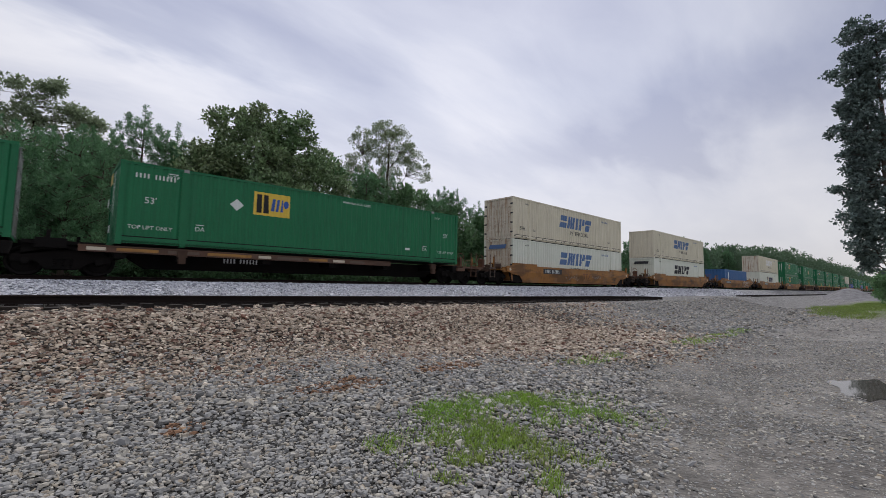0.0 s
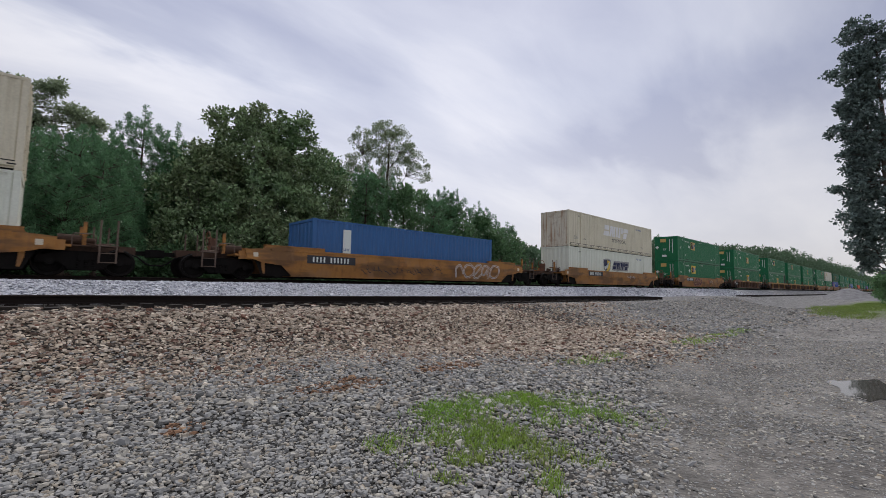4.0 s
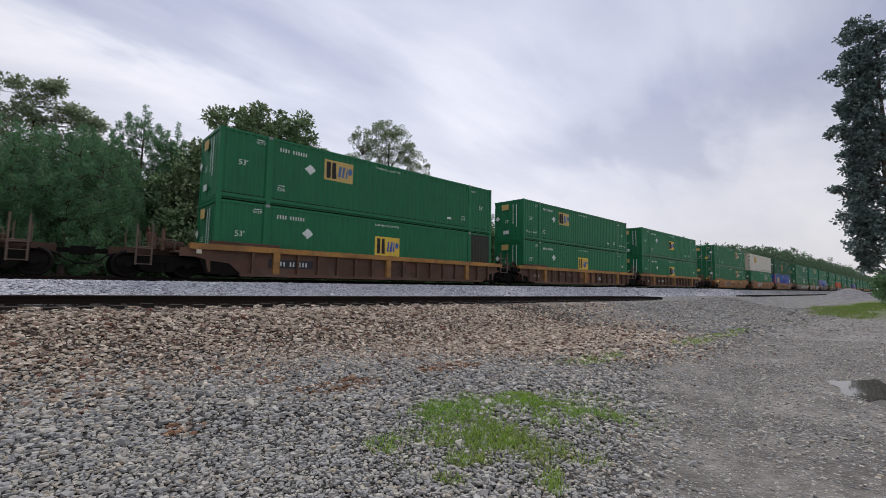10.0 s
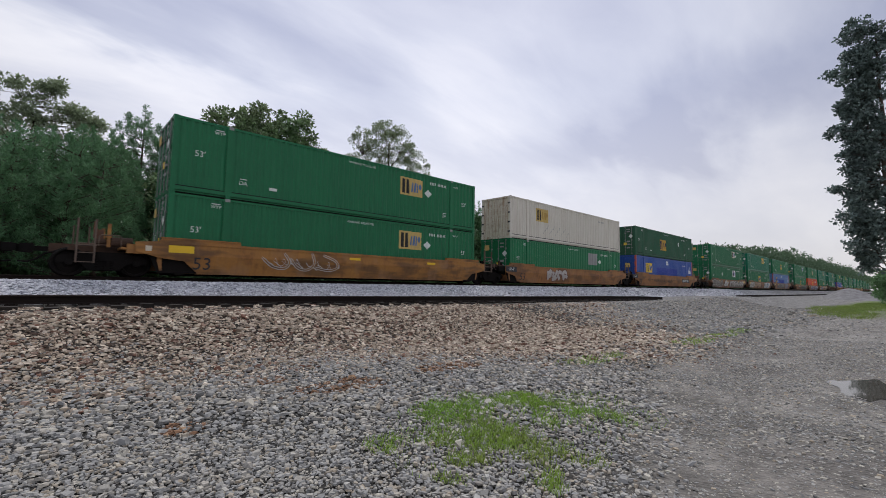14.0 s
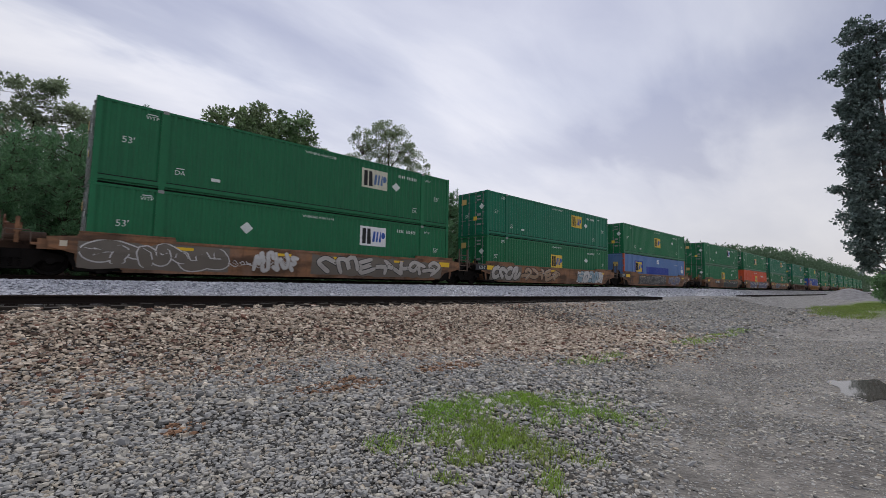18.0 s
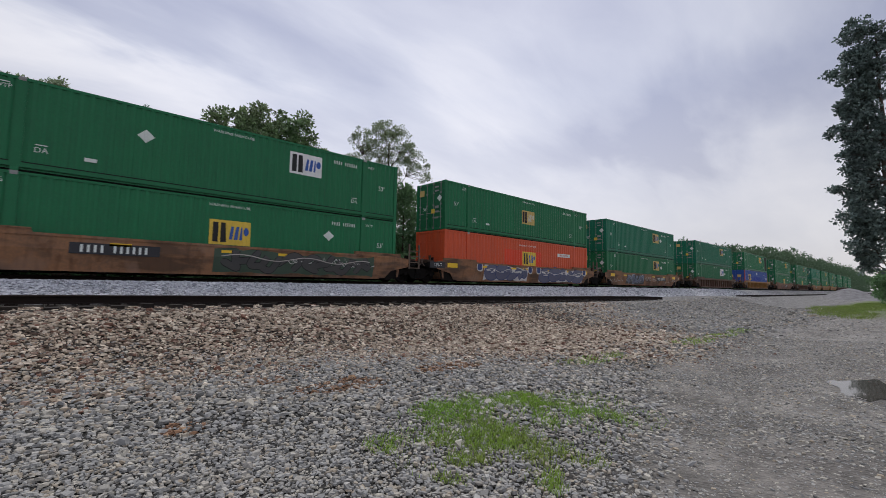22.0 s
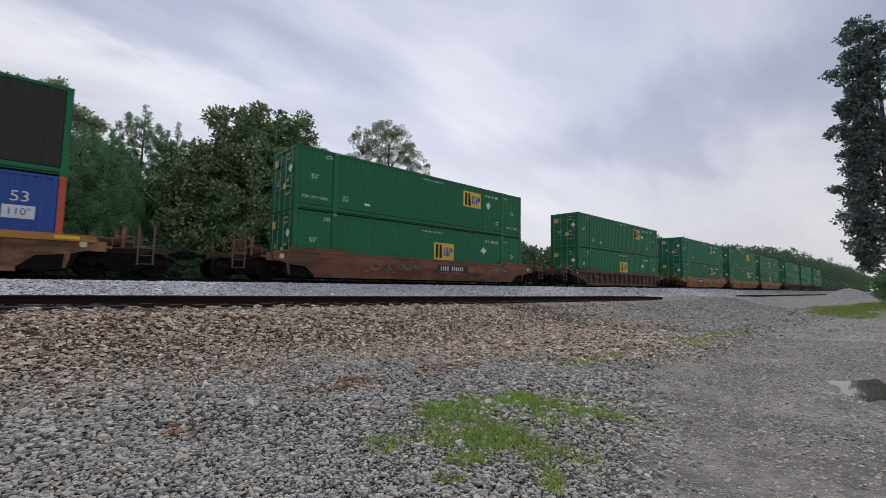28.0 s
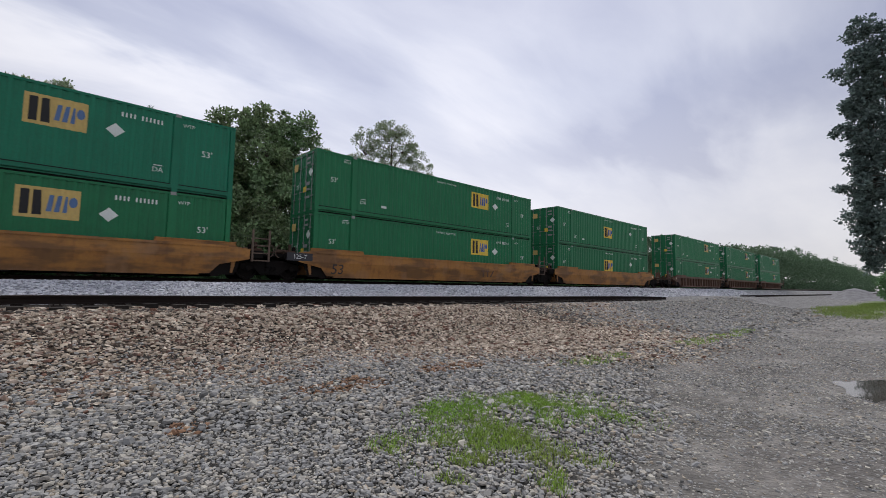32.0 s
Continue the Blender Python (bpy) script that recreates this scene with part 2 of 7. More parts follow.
LOGO_SLATE = material("logo_slate_blue", (0.075, 0.15, 0.31), 0.6, second=(0.14, 0.21, 0.34), amount=0.5, bump=0)
LOGO_GHOST = material("logo_ghost_pale", (0.80, 0.79, 0.79), 0.6, second=(0.66, 0.65, 0.63), amount=0.6, bump=0)
ORANGE = material("car_orange", (0.36, 0.165, 0.038), 0.65, second=(0.25, 0.105, 0.03), amount=0.6, streak=0.3, streak_color=(0.16, 0.07, 0.03), stain=0.35, grain=12, bump=0.08, bump_scale=12, dirt=0.6)
RUSTBROWN = material("car_red_brown", (0.215, 0.088, 0.045), 0.7, second=(0.145, 0.058, 0.035), amount=0.7, streak=0.35, streak_color=(0.07, 0.04, 0.03), stain=0.3, grain=12, bump=0.12, bump_scale=14, dirt=0.6)
DARKBROWN = material("car_dark_brown", (0.125, 0.066, 0.041), 0.75, second=(0.078, 0.043, 0.030), amount=0.7, streak=0.4, streak_color=(0.16, 0.08, 0.045), stain=0.3, grain=12, bump=0.12, bump_scale=14, dirt=0.55)
OLDORANGE = material("car_old_orange", (0.290, 0.140, 0.065), 0.75, second=(0.150, 0.088, 0.056), amount=0.8, streak=0.5, streak_color=(0.11, 0.055, 0.03), stain=0.45, grain=12, bump=0.12, bump_scale=14, dirt=0.75)
MIDORANGE = material("car_dull_orange", (0.34, 0.155, 0.050), 0.7, second=(0.22, 0.10, 0.042), amount=0.7, streak=0.4, streak_color=(0.13, 0.06, 0.03), stain=0.35, grain=12, bump=0.1, bump_scale=14, dirt=0.5)
YELLOW_CHORD = material("chord_yellow_orange", (0.40, 0.20, 0.045), 0.65, second=(0.24, 0.115, 0.04), amount=0.7, stain=0.4, grain=12, bump=0.05, dirt=0.4)
# Grime and steel taken down to near black, with the under-car shade in the colour.
TRUCK = material("truck_grime_shaded", (0.006, 0.0055, 0.005), 0.85, second=(0.012, 0.009, 0.008), amount=0.7, grain=20, bump=0.2, bump_scale=30, spec=0.12)
WHEEL = material("wheel_steel_shaded", (0.008, 0.007, 0.0065), 0.75, 0.0, second=(0.016, 0.012, 0.010), amount=0.6, grain=20, bump=0.1, spec=0.12)
RAILSIDE = material("rail_rust", (0.017, 0.012, 0.010), 0.9, second=(0.011, 0.009, 0.008), amount=0.6, grain=20, bump=0.2, bump_scale=30, spec=0.12)
RAILHEAD = material("rail_head_worn", (0.13, 0.10, 0.085), 0.55, 0.3, second=(0.09, 0.065, 0.05), amount=0.5, bump=0)
TIE = material("weathered_tie", (0.022, 0.017, 0.013), 0.95, second=(0.012, 0.010, 0.008), amount=0.8, grain=9, bump=0.5, bump_scale=25, per_object=0.35)
PRIMER = material("repair_primer", (0.034, 0.036, 0.026), 0.75, second=(0.026, 0.034, 0.026), amount=0.8, streak=0.4, streak_color=(0.05, 0.035, 0.025), grain=14, bump=0.05)
POST = material("end_post_paint", (0.14, 0.098, 0.072), 0.8, second=(0.07, 0.05, 0.04), amount=0.8, grain=14, bump=0.1)
ENDGRIME = material("car_end_grime", (0.085, 0.052, 0.036), 0.85, second=(0.035, 0.024, 0.019), amount=0.8, grain=14, bump=0.2, bump_scale=20, spec=0.15)
REFLECTOR = material("reflector_yellow", (0.80, 0.50, 0.02), 0.4, amount=0.2, bump=0)
REFLECTOR_PALE = material("reflector_pale", (0.62, 0.55, 0.42), 0.5, amount=0.3, bump=0)
GRAF_SILVER = material("spray_silver", (0.459, 0.432, 0.392), 0.6, second=(0.297, 0.257, 0.223), amount=0.6, bump=0, grain=6)
GRAF_TAN = material("spray_tan", (0.378, 0.259, 0.161), 0.65, second=(0.266, 0.175, 0.112), amount=0.6, bump=0, grain=6)
GRAF_OLIVE = material("spray_brown_grey", (0.138, 0.120, 0.098), 0.65, second=(0.192, 0.162, 0.126), amount=0.6, bump=0, grain=6)
AMBER = material("logo_amber", (0.56, 0.33, 0.045), 0.6, second=(0.46, 0.27, 0.05), amount=0.6, bump=0, grain=10)
NAVY = material("logo_navy", (0.018, 0.022, 0.07), 0.6, amount=0.4, bump=0)
GRAF_GREY = material("spray_grey_blue", (0.098, 0.103, 0.161), 0.55, second=(0.149, 0.149, 0.207), amount=0.6, bump=0, grain=6)
GRAF_WHITE = material("spray_white", (0.575, 0.562, 0.537), 0.6, second=(0.375, 0.350, 0.325), amount=0.5, bump=0, grain=6)
GRAF_SKY = material("spray_pale_blue", (0.20, 0.31, 0.37), 0.6, second=(0.30, 0.36, 0.38), amount=0.7, bump=0, grain=6)
GRAF_PINK = material("spray_pink", (0.42, 0.20, 0.19), 0.6, second=(0.36, 0.27, 0.27), amount=0.7, bump=0, grain=6)
GRAF_DIM = material("spray_charcoal", (0.055, 0.055, 0.055), 0.65, second=(0.09, 0.085, 0.075), amount=0.7, bump=0, grain=6)
GRAF_NAVY = material("spray_navy", (0.03, 0.05, 0.16), 0.6, second=(0.05, 0.07, 0.16), amount=0.5, bump=0, grain=6)
GRAF_BLACK = material("spray_black", (0.02, 0.018, 0.02), 0.6, amount=0.4, bump=0)
GRAF_MAROON = material("spray_maroon", (0.12, 0.03, 0.03), 0.65, second=(0.18, 0.06, 0.04), amount=0.6, bump=0)
GRAF_GREEN = material("spray_dark_green", (0.045, 0.075, 0.048), 0.65, second=(0.075, 0.105, 0.078), amount=0.6, bump=0)
BARK = material("bark", (0.085, 0.065, 0.050), 0.95, second=(0.05, 0.04, 0.033), amount=0.8, grain=14, bump=0.6, bump_scale=22)
STONE_GREY = stone_material("gravel_grey", [(0.101, 0.099, 0.093), (0.275, 0.274, 0.265), (0.349, 0.342, 0.324), (0.303, 0.301, 0.294), (0.431, 0.404, 0.354), (0.248, 0.248, 0.240), (0.376, 0.315, 0.236), (0.459, 0.449, 0.417), (0.202, 0.203, 0.198), (0.340, 0.319, 0.282), (0.532, 0.498, 0.421), (0.156, 0.144, 0.126)])
STONE_BROWN = stone_material("ballast_brown", [(0.067, 0.048, 0.034), (0.347, 0.274, 0.202), (0.451, 0.370, 0.291), (0.587, 0.489, 0.376), (0.376, 0.323, 0.255), (0.781, 0.684, 0.556), (0.211, 0.108, 0.074), (0.101, 0.078, 0.062)])
STONE_LIGHT = stone_material("ballast_light", [(0.182, 0.187, 0.212), (0.507, 0.513, 0.555), (0.665, 0.670, 0.706), (0.580, 0.580, 0.604), (0.761, 0.761, 0.785), (0.362, 0.375, 0.411)])
STONE_RUST = stone_material("gravel_rusty", [(0.10, 0.052, 0.030), (0.25, 0.135, 0.075), (0.30, 0.20, 0.14), (0.38, 0.24, 0.14)])


# ---- mesh helpers ----
def box(bm, x0, x1, y0, y1, z0, z1):
    v = [bm.verts.new((x, y, z)) for x in (x0, x1) for y in (y0, y1) for z in (z0, z1)]
    for f in ((0, 1, 3, 2), (4, 6, 7, 5), (0, 4, 5, 1), (2, 3, 7, 6), (0, 2, 6, 4), (1, 5, 7, 3)):
        bm.faces.new([v[i] for i in f])


def prism(bm, outline, y0, y1):
    """A plate with an outline in x and z, between two values of y."""
    a = [bm.verts.new((x, y0, z)) for x, z in outline]
    b = [bm.verts.new((x, y1, z)) for x, z in outline]
    bm.faces.new(a), bm.faces.new(b[::-1])
    for i in range(len(a)):
        j = (i + 1) % len(a)
        bm.faces.new((a[j], a[i], b[i], b[j]))


def tube(bm, p, q, r, r2=None, n=10, caps=True):
    p, q = Vector(p), Vector(q)
    w = (q - p).normalized()
    u = w.orthogonal().normalized()
    v = w.cross(u)
    ra, rb = [], []
    for i in range(n):
        a = 2 * math.pi * i / n
        d = u * math.cos(a) + v * math.sin(a)
        ra.append(bm.verts.new(p + d * r))
        rb.append(bm.verts.new(q + d * (r if r2 is None else r2)))
    for i in range(n):
        bm.faces.new((ra[i], ra[(i + 1) % n], rb[(i + 1) % n], rb[i]))
    if caps:
        bm.faces.new(ra[::-1]), bm.faces.new(rb)


def bent(bm, pts, r, n=6):
    """A round bar bent through the points, as one connected skin."""
    pts = [Vector(p) for p in pts]
    side = Vector((0.13, 0.31, 0.94))
    rings = []
    for i, p in enumerate(pts):
        d = (pts[min(len(pts) - 1, i + 1)] - pts[max(0, i - 1)]).normalized()
        u = d.cross(side).normalized()
        w = d.cross(u)
        rings.append([bm.verts.new(p + (u * math.cos(2 * math.pi * k / n) + w * math.sin(2 * math.pi * k / n)) * r) for k in range(n)])
    for a, b in zip(rings, rings[1:]):
        for k in range(n):
            bm.faces.new((a[k], a[(k + 1) % n], b[(k + 1) % n], b[k]))


def mesh_of(name, bm, bevel=0.0, smooth=False):
    if bevel:
        bmesh.ops.bevel(bm, geom=[e for e in bm.edges if len(e.link_faces) == 2 and e.calc_face_angle(0) > 0.6], offset=bevel, segments=1, affect="EDGES")
    bmesh.ops.recalc_face_normals(bm, faces=bm.faces)
    me = bpy.data.meshes.new(name)
    bm.to_mesh(me)
    bm.free()
    me.materials.append(None)
    if smooth:
        me.polygons.foreach_set("use_smooth", [True] * len(me.polygons))
    return me


def made(name, bevel=0.0, smooth=False):
    """Decorator: turns a function that fills a bmesh into the mesh itself."""
    def turn(fill):
        bm = bmesh.new()
        fill(bm)
        return mesh_of(name, bm, bevel, smooth)
    return turn


def part(name, data, mat, parent=None, label="", at=None):
    """One mesh object; alike objects share the mesh and differ in place and material."""
    if isinstance(data, bmesh.types.BMesh):
        data = mesh_of(name, data)
    ob = new(name, data)
    ob.material_slots[0].link = "OBJECT"
    ob.material_slots[0].material = mat
    if parent is not None:
        ob.parent = parent
    if at is not None:
        ob.matrix_basis = at
    return tagged(ob, label)


def thing(name, m, label, category, group="", kind=""):
    ob = new(name)
    ob.empty_display_size = 0.2
    ob.matrix_basis = m
    return tagged(ob, label, category, group, kind)


def raw_mesh(name, verts, faces, mat, quads=True):
    """A large mesh straight from arrays."""
    me = bpy.data.meshes.new(name)
    k = faces.shape[1]
    me.vertices.add(len(verts)); me.vertices.foreach_set("co", verts.astype(np.float32).ravel())
    me.loops.add(faces.size); me.loops.foreach_set("vertex_index", faces.astype(np.int32).ravel())
    me.polygons.add(len(faces)); me.polygons.foreach_set("loop_start", np.arange(0, faces.size, k, dtype=np.int32))
    me.polygons.foreach_set("use_smooth", np.zeros(len(faces), dtype=bool))
    me.materials.append(mat)
    me.update(calc_edges=True)
    return me


# ---- ground ----
RAIL = 1.46            # top of the main track's rails
LANE = 19.333          # its centre line
SIDE = 12.72           # the siding's centre line


def siding_top(x):
    """Top of the siding's rail: the siding sinks slowly away from the level main track."""
    x = np.asarray(x, float)
    return 1.03 - 0.245 * (1 - np.exp(-np.clip(x, 0, None) / 26.0)) - 0.0012 * np.clip(x, 0, 200)


def mixed(a, b, t):
    t = np.clip(t, 0, 1)
    t = t * t * (3 - 2 * t)
    return a + (b - a) * t


def ground_height(x, y):
    x, y = np.asarray(x, float), np.asarray(y, float)
    low = 0.03 * np.sin(x * 0.9 + 1.3) * np.sin(y * 0.7 + 0.4) + 0.015 * np.sin(x * 2.3 + y * 1.7)
    hollow = np.exp(-(((x - 8.75) / 1.2) ** 2 + ((y - 0.36) / 0.8) ** 2) ** 2)
    low = low * (1 - hollow) - 0.012 * hollow
    bed = siding_top(x) - 0.262
    cross = np.exp(-((x - 46) / 11.0) ** 4)
    bed = bed + 0.177 * cross
    z = mixed(low, bed, (y - 7.4) / 3.7)
    z = np.where(y > 14.2, mixed(bed, RAIL - 0.17, (y - 14.2) / 2.6), z)
    z = np.where(y > 21.6, mixed(RAIL - 0.17, 0.55, (y - 21.6) / 2.4), z)
    z = np.where(y > 24, 0.55 + 0.012 * (y - 24) + 0.12 * np.sin(x * 0.21) * np.sin(y * 0.17), z)
    hill = np.clip((y - 32) / 60, 0, 1) * np.clip((x - 120) / 160, 0, 1) * 9.0
    return z + hill


def ground_mesh():
    xs = np.concatenate([[-3000, -900, -300, -120, -60, -30], np.arange(-18, 60, 0.5), np.arange(60, 140, 2.0), [150, 175, 200, 240, 300, 400, 600, 1000, 1800, 3500]])
    ys = np.concatenate([[-3000, -900, -300, -100, -40, -20, -10, -5], np.arange(-3, 26, 0.4), np.arange(26, 60, 2.0), [65, 75, 90, 120, 200, 400, 1000, 3500]])
    gx, gy = np.meshgrid(xs, ys, indexing="ij")
    far = np.clip(1 - (np.hypot(gx, gy) - 300) / 400, 0, 1)
    gz = ground_height(gx, gy) * far
    v = np.stack([gx, gy, gz], -1).reshape(-1, 3)
    nx, ny = len(xs), len(ys)
    i, j = np.meshgrid(np.arange(nx - 1), np.arange(ny - 1), indexing="ij")
    a = (i * ny + j).ravel()
    return v, np.stack([a, a + ny, a + ny + 1, a + 1], -1)


def ground_material():
    """Fine grey gravel with grit; brown along the shoulder, pale ballast by the main track, dark litter under the
    trees, wheel tracks on the lane. Shade between loose stones and under the train is painted in.
    """
    m = bpy.data.materials.new("gravel_ground")
    m.use_nodes = True
    n, l = m.node_tree.nodes, m.node_tree.links
    b = n["Principled BSDF"]
    b.inputs["Roughness"].default_value, b.inputs["Specular IOR Level"].default_value = 0.85, 0.3
    co = n.new("ShaderNodeTexCoord").outputs["Object"]
    sep = n.new("ShaderNodeSeparateXYZ"); l.new(co, sep.inputs[0])

    def noise_of(scale, detail=5.0):
        t = n.new("ShaderNodeTexNoise"); t.inputs["Scale"].default_value, t.inputs["Detail"].default_value = scale, detail
        l.new(co, t.inputs["Vector"])
        return t.outputs[0]

    def step(v, lo, hi, a=0.0, c=1.0):
        r = n.new("ShaderNodeMapRange"); r.interpolation_type = "SMOOTHSTEP"
        for k, x in zip(("From Min", "From Max", "To Min", "To Max"), (lo, hi, a, c)):
            r.inputs[k].default_value = x
        l.new(v, r.inputs["Value"])
        return r.outputs[0]

    def calc(op, a, c):
        x = n.new("ShaderNodeMath"); x.operation = op
        for i, v in enumerate((a, c)):
            if hasattr(v, "links"):
                l.new(v, x.inputs[i])
            else:
                x.inputs[i].default_value = v
        return x.outputs[0]

    def mix(f, a, c):
        x = n.new("ShaderNodeMix"); x.data_type = "RGBA"
        for s, v in ((0, f), (6, a), (7, c)):
            if hasattr(v, "links"):
                l.new(v, x.inputs[s])
            elif s:
                x.inputs[s].default_value = (*v, 1)
        return x.outputs[2]

    vo = n.new("ShaderNodeTexVoronoi"); vo.inputs["Scale"].default_value = 26.0
    l.new(co, vo.inputs["Vector"])
    sat = n.new("ShaderNodeHueSaturation"); sat.inputs["Saturation"].default_value = 0.0
    l.new(vo.outputs["Color"], sat.inputs["Color"])
    grit = step(sat.outputs[0], 0.1, 0.9, 0.0, 1.0)
    # Ground among the loose stones goes near black, standing in for shade in the gaps.
    gap_shade = calc("MULTIPLY", step(sep.outputs["X"], 19.0, 12.0), step(calc("ADD", sep.outputs["X"], calc("MULTIPLY", sep.outputs["Y"], 0.08)), -0.9, 0.3))
    grey = mix(gap_shade, mix(grit, (0.075, 0.072, 0.069), (0.245, 0.237, 0.227)), mix(grit, (0.010, 0.009, 0.008), (0.030, 0.028, 0.025)))
    wav = calc("MULTIPLY_ADD", noise_of(0.5), 3.0)
    shifted = calc("ADD", sep.outputs["Y"], calc("MULTIPLY", noise_of(0.45), 3.0))
    # The shoulder's brown is near black too: gap shade painted under its ballast.
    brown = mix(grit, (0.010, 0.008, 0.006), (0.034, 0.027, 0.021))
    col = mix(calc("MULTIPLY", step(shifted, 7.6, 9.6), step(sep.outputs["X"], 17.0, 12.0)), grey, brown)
    bound = calc("MINIMUM", calc("ADD", calc("MULTIPLY", sep.outputs["X"], 0.37), 0.25), 3.3)
    lane = step(calc("ADD", calc("SUBTRACT", bound, sep.outputs["Y"]), calc("MULTIPLY", calc("SUBTRACT", noise_of(1.5), 0.5), 1.5)), -0.5, 0.5)
    col = mix(calc("MULTIPLY", lane, step(noise_of(0.8), 0.3, 0.7, 0.45, 0.85)), col, (0.28, 0.262, 0.235))
    light = mix(grit, (0.16, 0.165, 0.18), (0.44, 0.445, 0.47))
    col = mix(calc("MULTIPLY", step(sep.outputs["Y"], 13.4, 14.2), step(sep.outputs["X"], 110.0, 34.0, 0.12, 1.0)), col, light)
    # Strip below the cars darkened: the train's shade put into the ground colour.
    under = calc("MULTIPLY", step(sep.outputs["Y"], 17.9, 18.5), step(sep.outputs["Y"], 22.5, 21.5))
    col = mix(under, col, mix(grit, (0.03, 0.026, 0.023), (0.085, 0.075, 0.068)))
    verge = calc("MULTIPLY", step(sep.outputs["X"], 30.0, 36.0), step(calc("ADD", sep.outputs["Y"], calc("MULTIPLY", noise_of(0.3), 2.0)), 6.2, 4.6))
    col = mix(calc("MULTIPLY", verge, 0.85), col, mix(grit, (0.07, 0.11, 0.03), (0.16, 0.21, 0.06)))
    litter = mix(grit, (0.028, 0.022, 0.015), (0.07, 0.055, 0.035))
    col = mix(step(sep.outputs["Y"], 22.0, 23.5), col, litter)
    far_green = calc("MULTIPLY", step(sep.outputs["Y"], 1.0, -3.0), step(sep.outputs["X"], -5.0, -30.0))
    col = mix(far_green, col, (0.06, 0.09, 0.03))
    damp = calc("MULTIPLY", step(noise_of(0.35), 0.48, 0.62), step(sep.outputs["Y"], 9.0, 6.5))
    col = mix(calc("MULTIPLY", calc("MULTIPLY", damp, lane), 0.35), col, (0.115, 0.10, 0.092))
    tone = n.new("ShaderNodeHueSaturation")
    l.new(calc("MULTIPLY", step(noise_of(1.3), 0.25, 0.75, 0.75, 1.25), step(noise_of(7.0, 8.0), 0.25, 0.75, 0.7, 1.3)), tone.inputs["Value"])
    l.new(col, tone.inputs["Color"])
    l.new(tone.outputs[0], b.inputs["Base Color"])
    bp = n.new("ShaderNodeBump"); bp.inputs["Strength"].default_value, bp.inputs["Distance"].default_value = 0.9, 0.03
    l.new(vo.outputs["Distance"], bp.inputs["Height"])
    l.new(bp.outputs[0], b.inputs["Normal"])
    return m


gv, gf = ground_mesh()
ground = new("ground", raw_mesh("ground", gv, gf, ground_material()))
ground.data.polygons.foreach_set("use_smooth", [True] * len(ground.data.polygons))
tagged(ground, "grey gravel ground rising to a railway embankment", "ground", kind="structure")


# ---- loose stones ----
def slab(low, top):
    """A flat-topped broken stone: a ring of corners on the ground, a smaller one above it."""
    v = [(0.59 * math.cos(2 * math.pi * i / low), 0.59 * math.sin(2 * math.pi * i / low), -0.7) for i in range(low)]
    v += [(0.47 * math.cos(2 * math.pi * i / top + 0.3), 0.47 * math.sin(2 * math.pi * i / top + 0.3), 0.42) for i in range(top)]
    f, a, b = [], 0, 0
    while a < low or b < top:
        if b >= top or (a < low and (a + 1) / low <= (b + 1.3) / top):
            f.append((a, (a + 1) % low, low + b % top)); a += 1
        else:
            f.append((a % low, low + (b + 1) % top, low + b)); b += 1
    f += [(low, low + i, low + i + 1) for i in range(1, top - 1)]
    return np.array(v), np.array(f)


CHIP_STONE, LUMP_STONE = slab(5, 4), slab(4, 3)


def stones(name, x, y, z, size, mat, label, seed, flat=0.36, form=CHIP_STONE):
    """Angular stones, one mesh: jittered lumps at the places given."""
    rng = np.random.default_rng(seed)
    n = len(x)
    base, f = form
    corners = len(base)
    v = base[None] * (1 + rng.uniform(-0.36, 0.36, (n, corners, 3)))
    v *= (size[:, None] * rng.uniform(0.65, 1.3, (n, 3)) * np.array([1.22, 0.82, flat]))[:, None, :]
    a, tilt, az = rng.uniform(0, 2 * np.pi, n), rng.normal(0, 0.25, n), rng.uniform(0, 2 * np.pi, n)
    k = np.stack([np.cos(az), np.sin(az), np.zeros(n)], -1)[:, None, :]
    c, s = np.cos(tilt)[:, None, None], np.sin(tilt)[:, None, None]
    cosa, sina = np.cos(a)[:, None], np.sin(a)[:, None]
    vx, vy = v[..., 0] * cosa - v[..., 1] * sina, v[..., 0] * sina + v[..., 1] * cosa
    v = np.stack([vx, vy, v[..., 2]], -1)
    v = v * c + np.cross(np.broadcast_to(k, v.shape), v) * s + k * (k * v).sum(-1, keepdims=True) * (1 - c)
    v += np.stack([x, y, z], -1)[:, None, :]
    faces = (np.arange(n)[:, None, None] * corners + f[None]).reshape(-1, f.shape[1])
    return tagged(new(name, raw_mesh(name, v.reshape(-1, 3), faces, mat)), label, "gravel", kind="stuff")


def scatter(seed, x0, x1, y0, y1, pitch):
    rng = np.random.default_rng(seed)
    gx, gy = np.meshgrid(np.arange(x0, x1, pitch), np.arange(y0, y1, pitch), indexing="ij")
    x = gx.ravel() + rng.uniform(-0.5, 0.5, gx.size) * pitch
    y = gy.ravel() + rng.uniform(-0.5, 0.5, gx.size) * pitch
    return x, y, rng


def wave(x, y, s=1.0):
    """Smooth unevenness between about -1 and 1, for the edges of patches."""
    return 0.5 * np.sin(x * 1.1 * s + 0.7 * np.sin(y * 1.3 * s)) + 0.3 * np.sin(y * 1.9 * s + 1.1 + np.sin(x * 0.8 * s)) + 0.2 * np.sin(x * 3.1 * s - y * 2.7 * s)


def brownness(x, y):
    """Where old brown ballast covers the grey gravel: the siding's shoulder and a tongue that it has shed."""
    edge = np.interp(x, [-2, 1, 3, 6, 9, 12, 16, 20, 24], [7.6, 7.6, 7.3, 6.2, 3.4, 3.9, 5.6, 9.0, 13.0])
    return y - edge + 0.5 * wave(x, y)


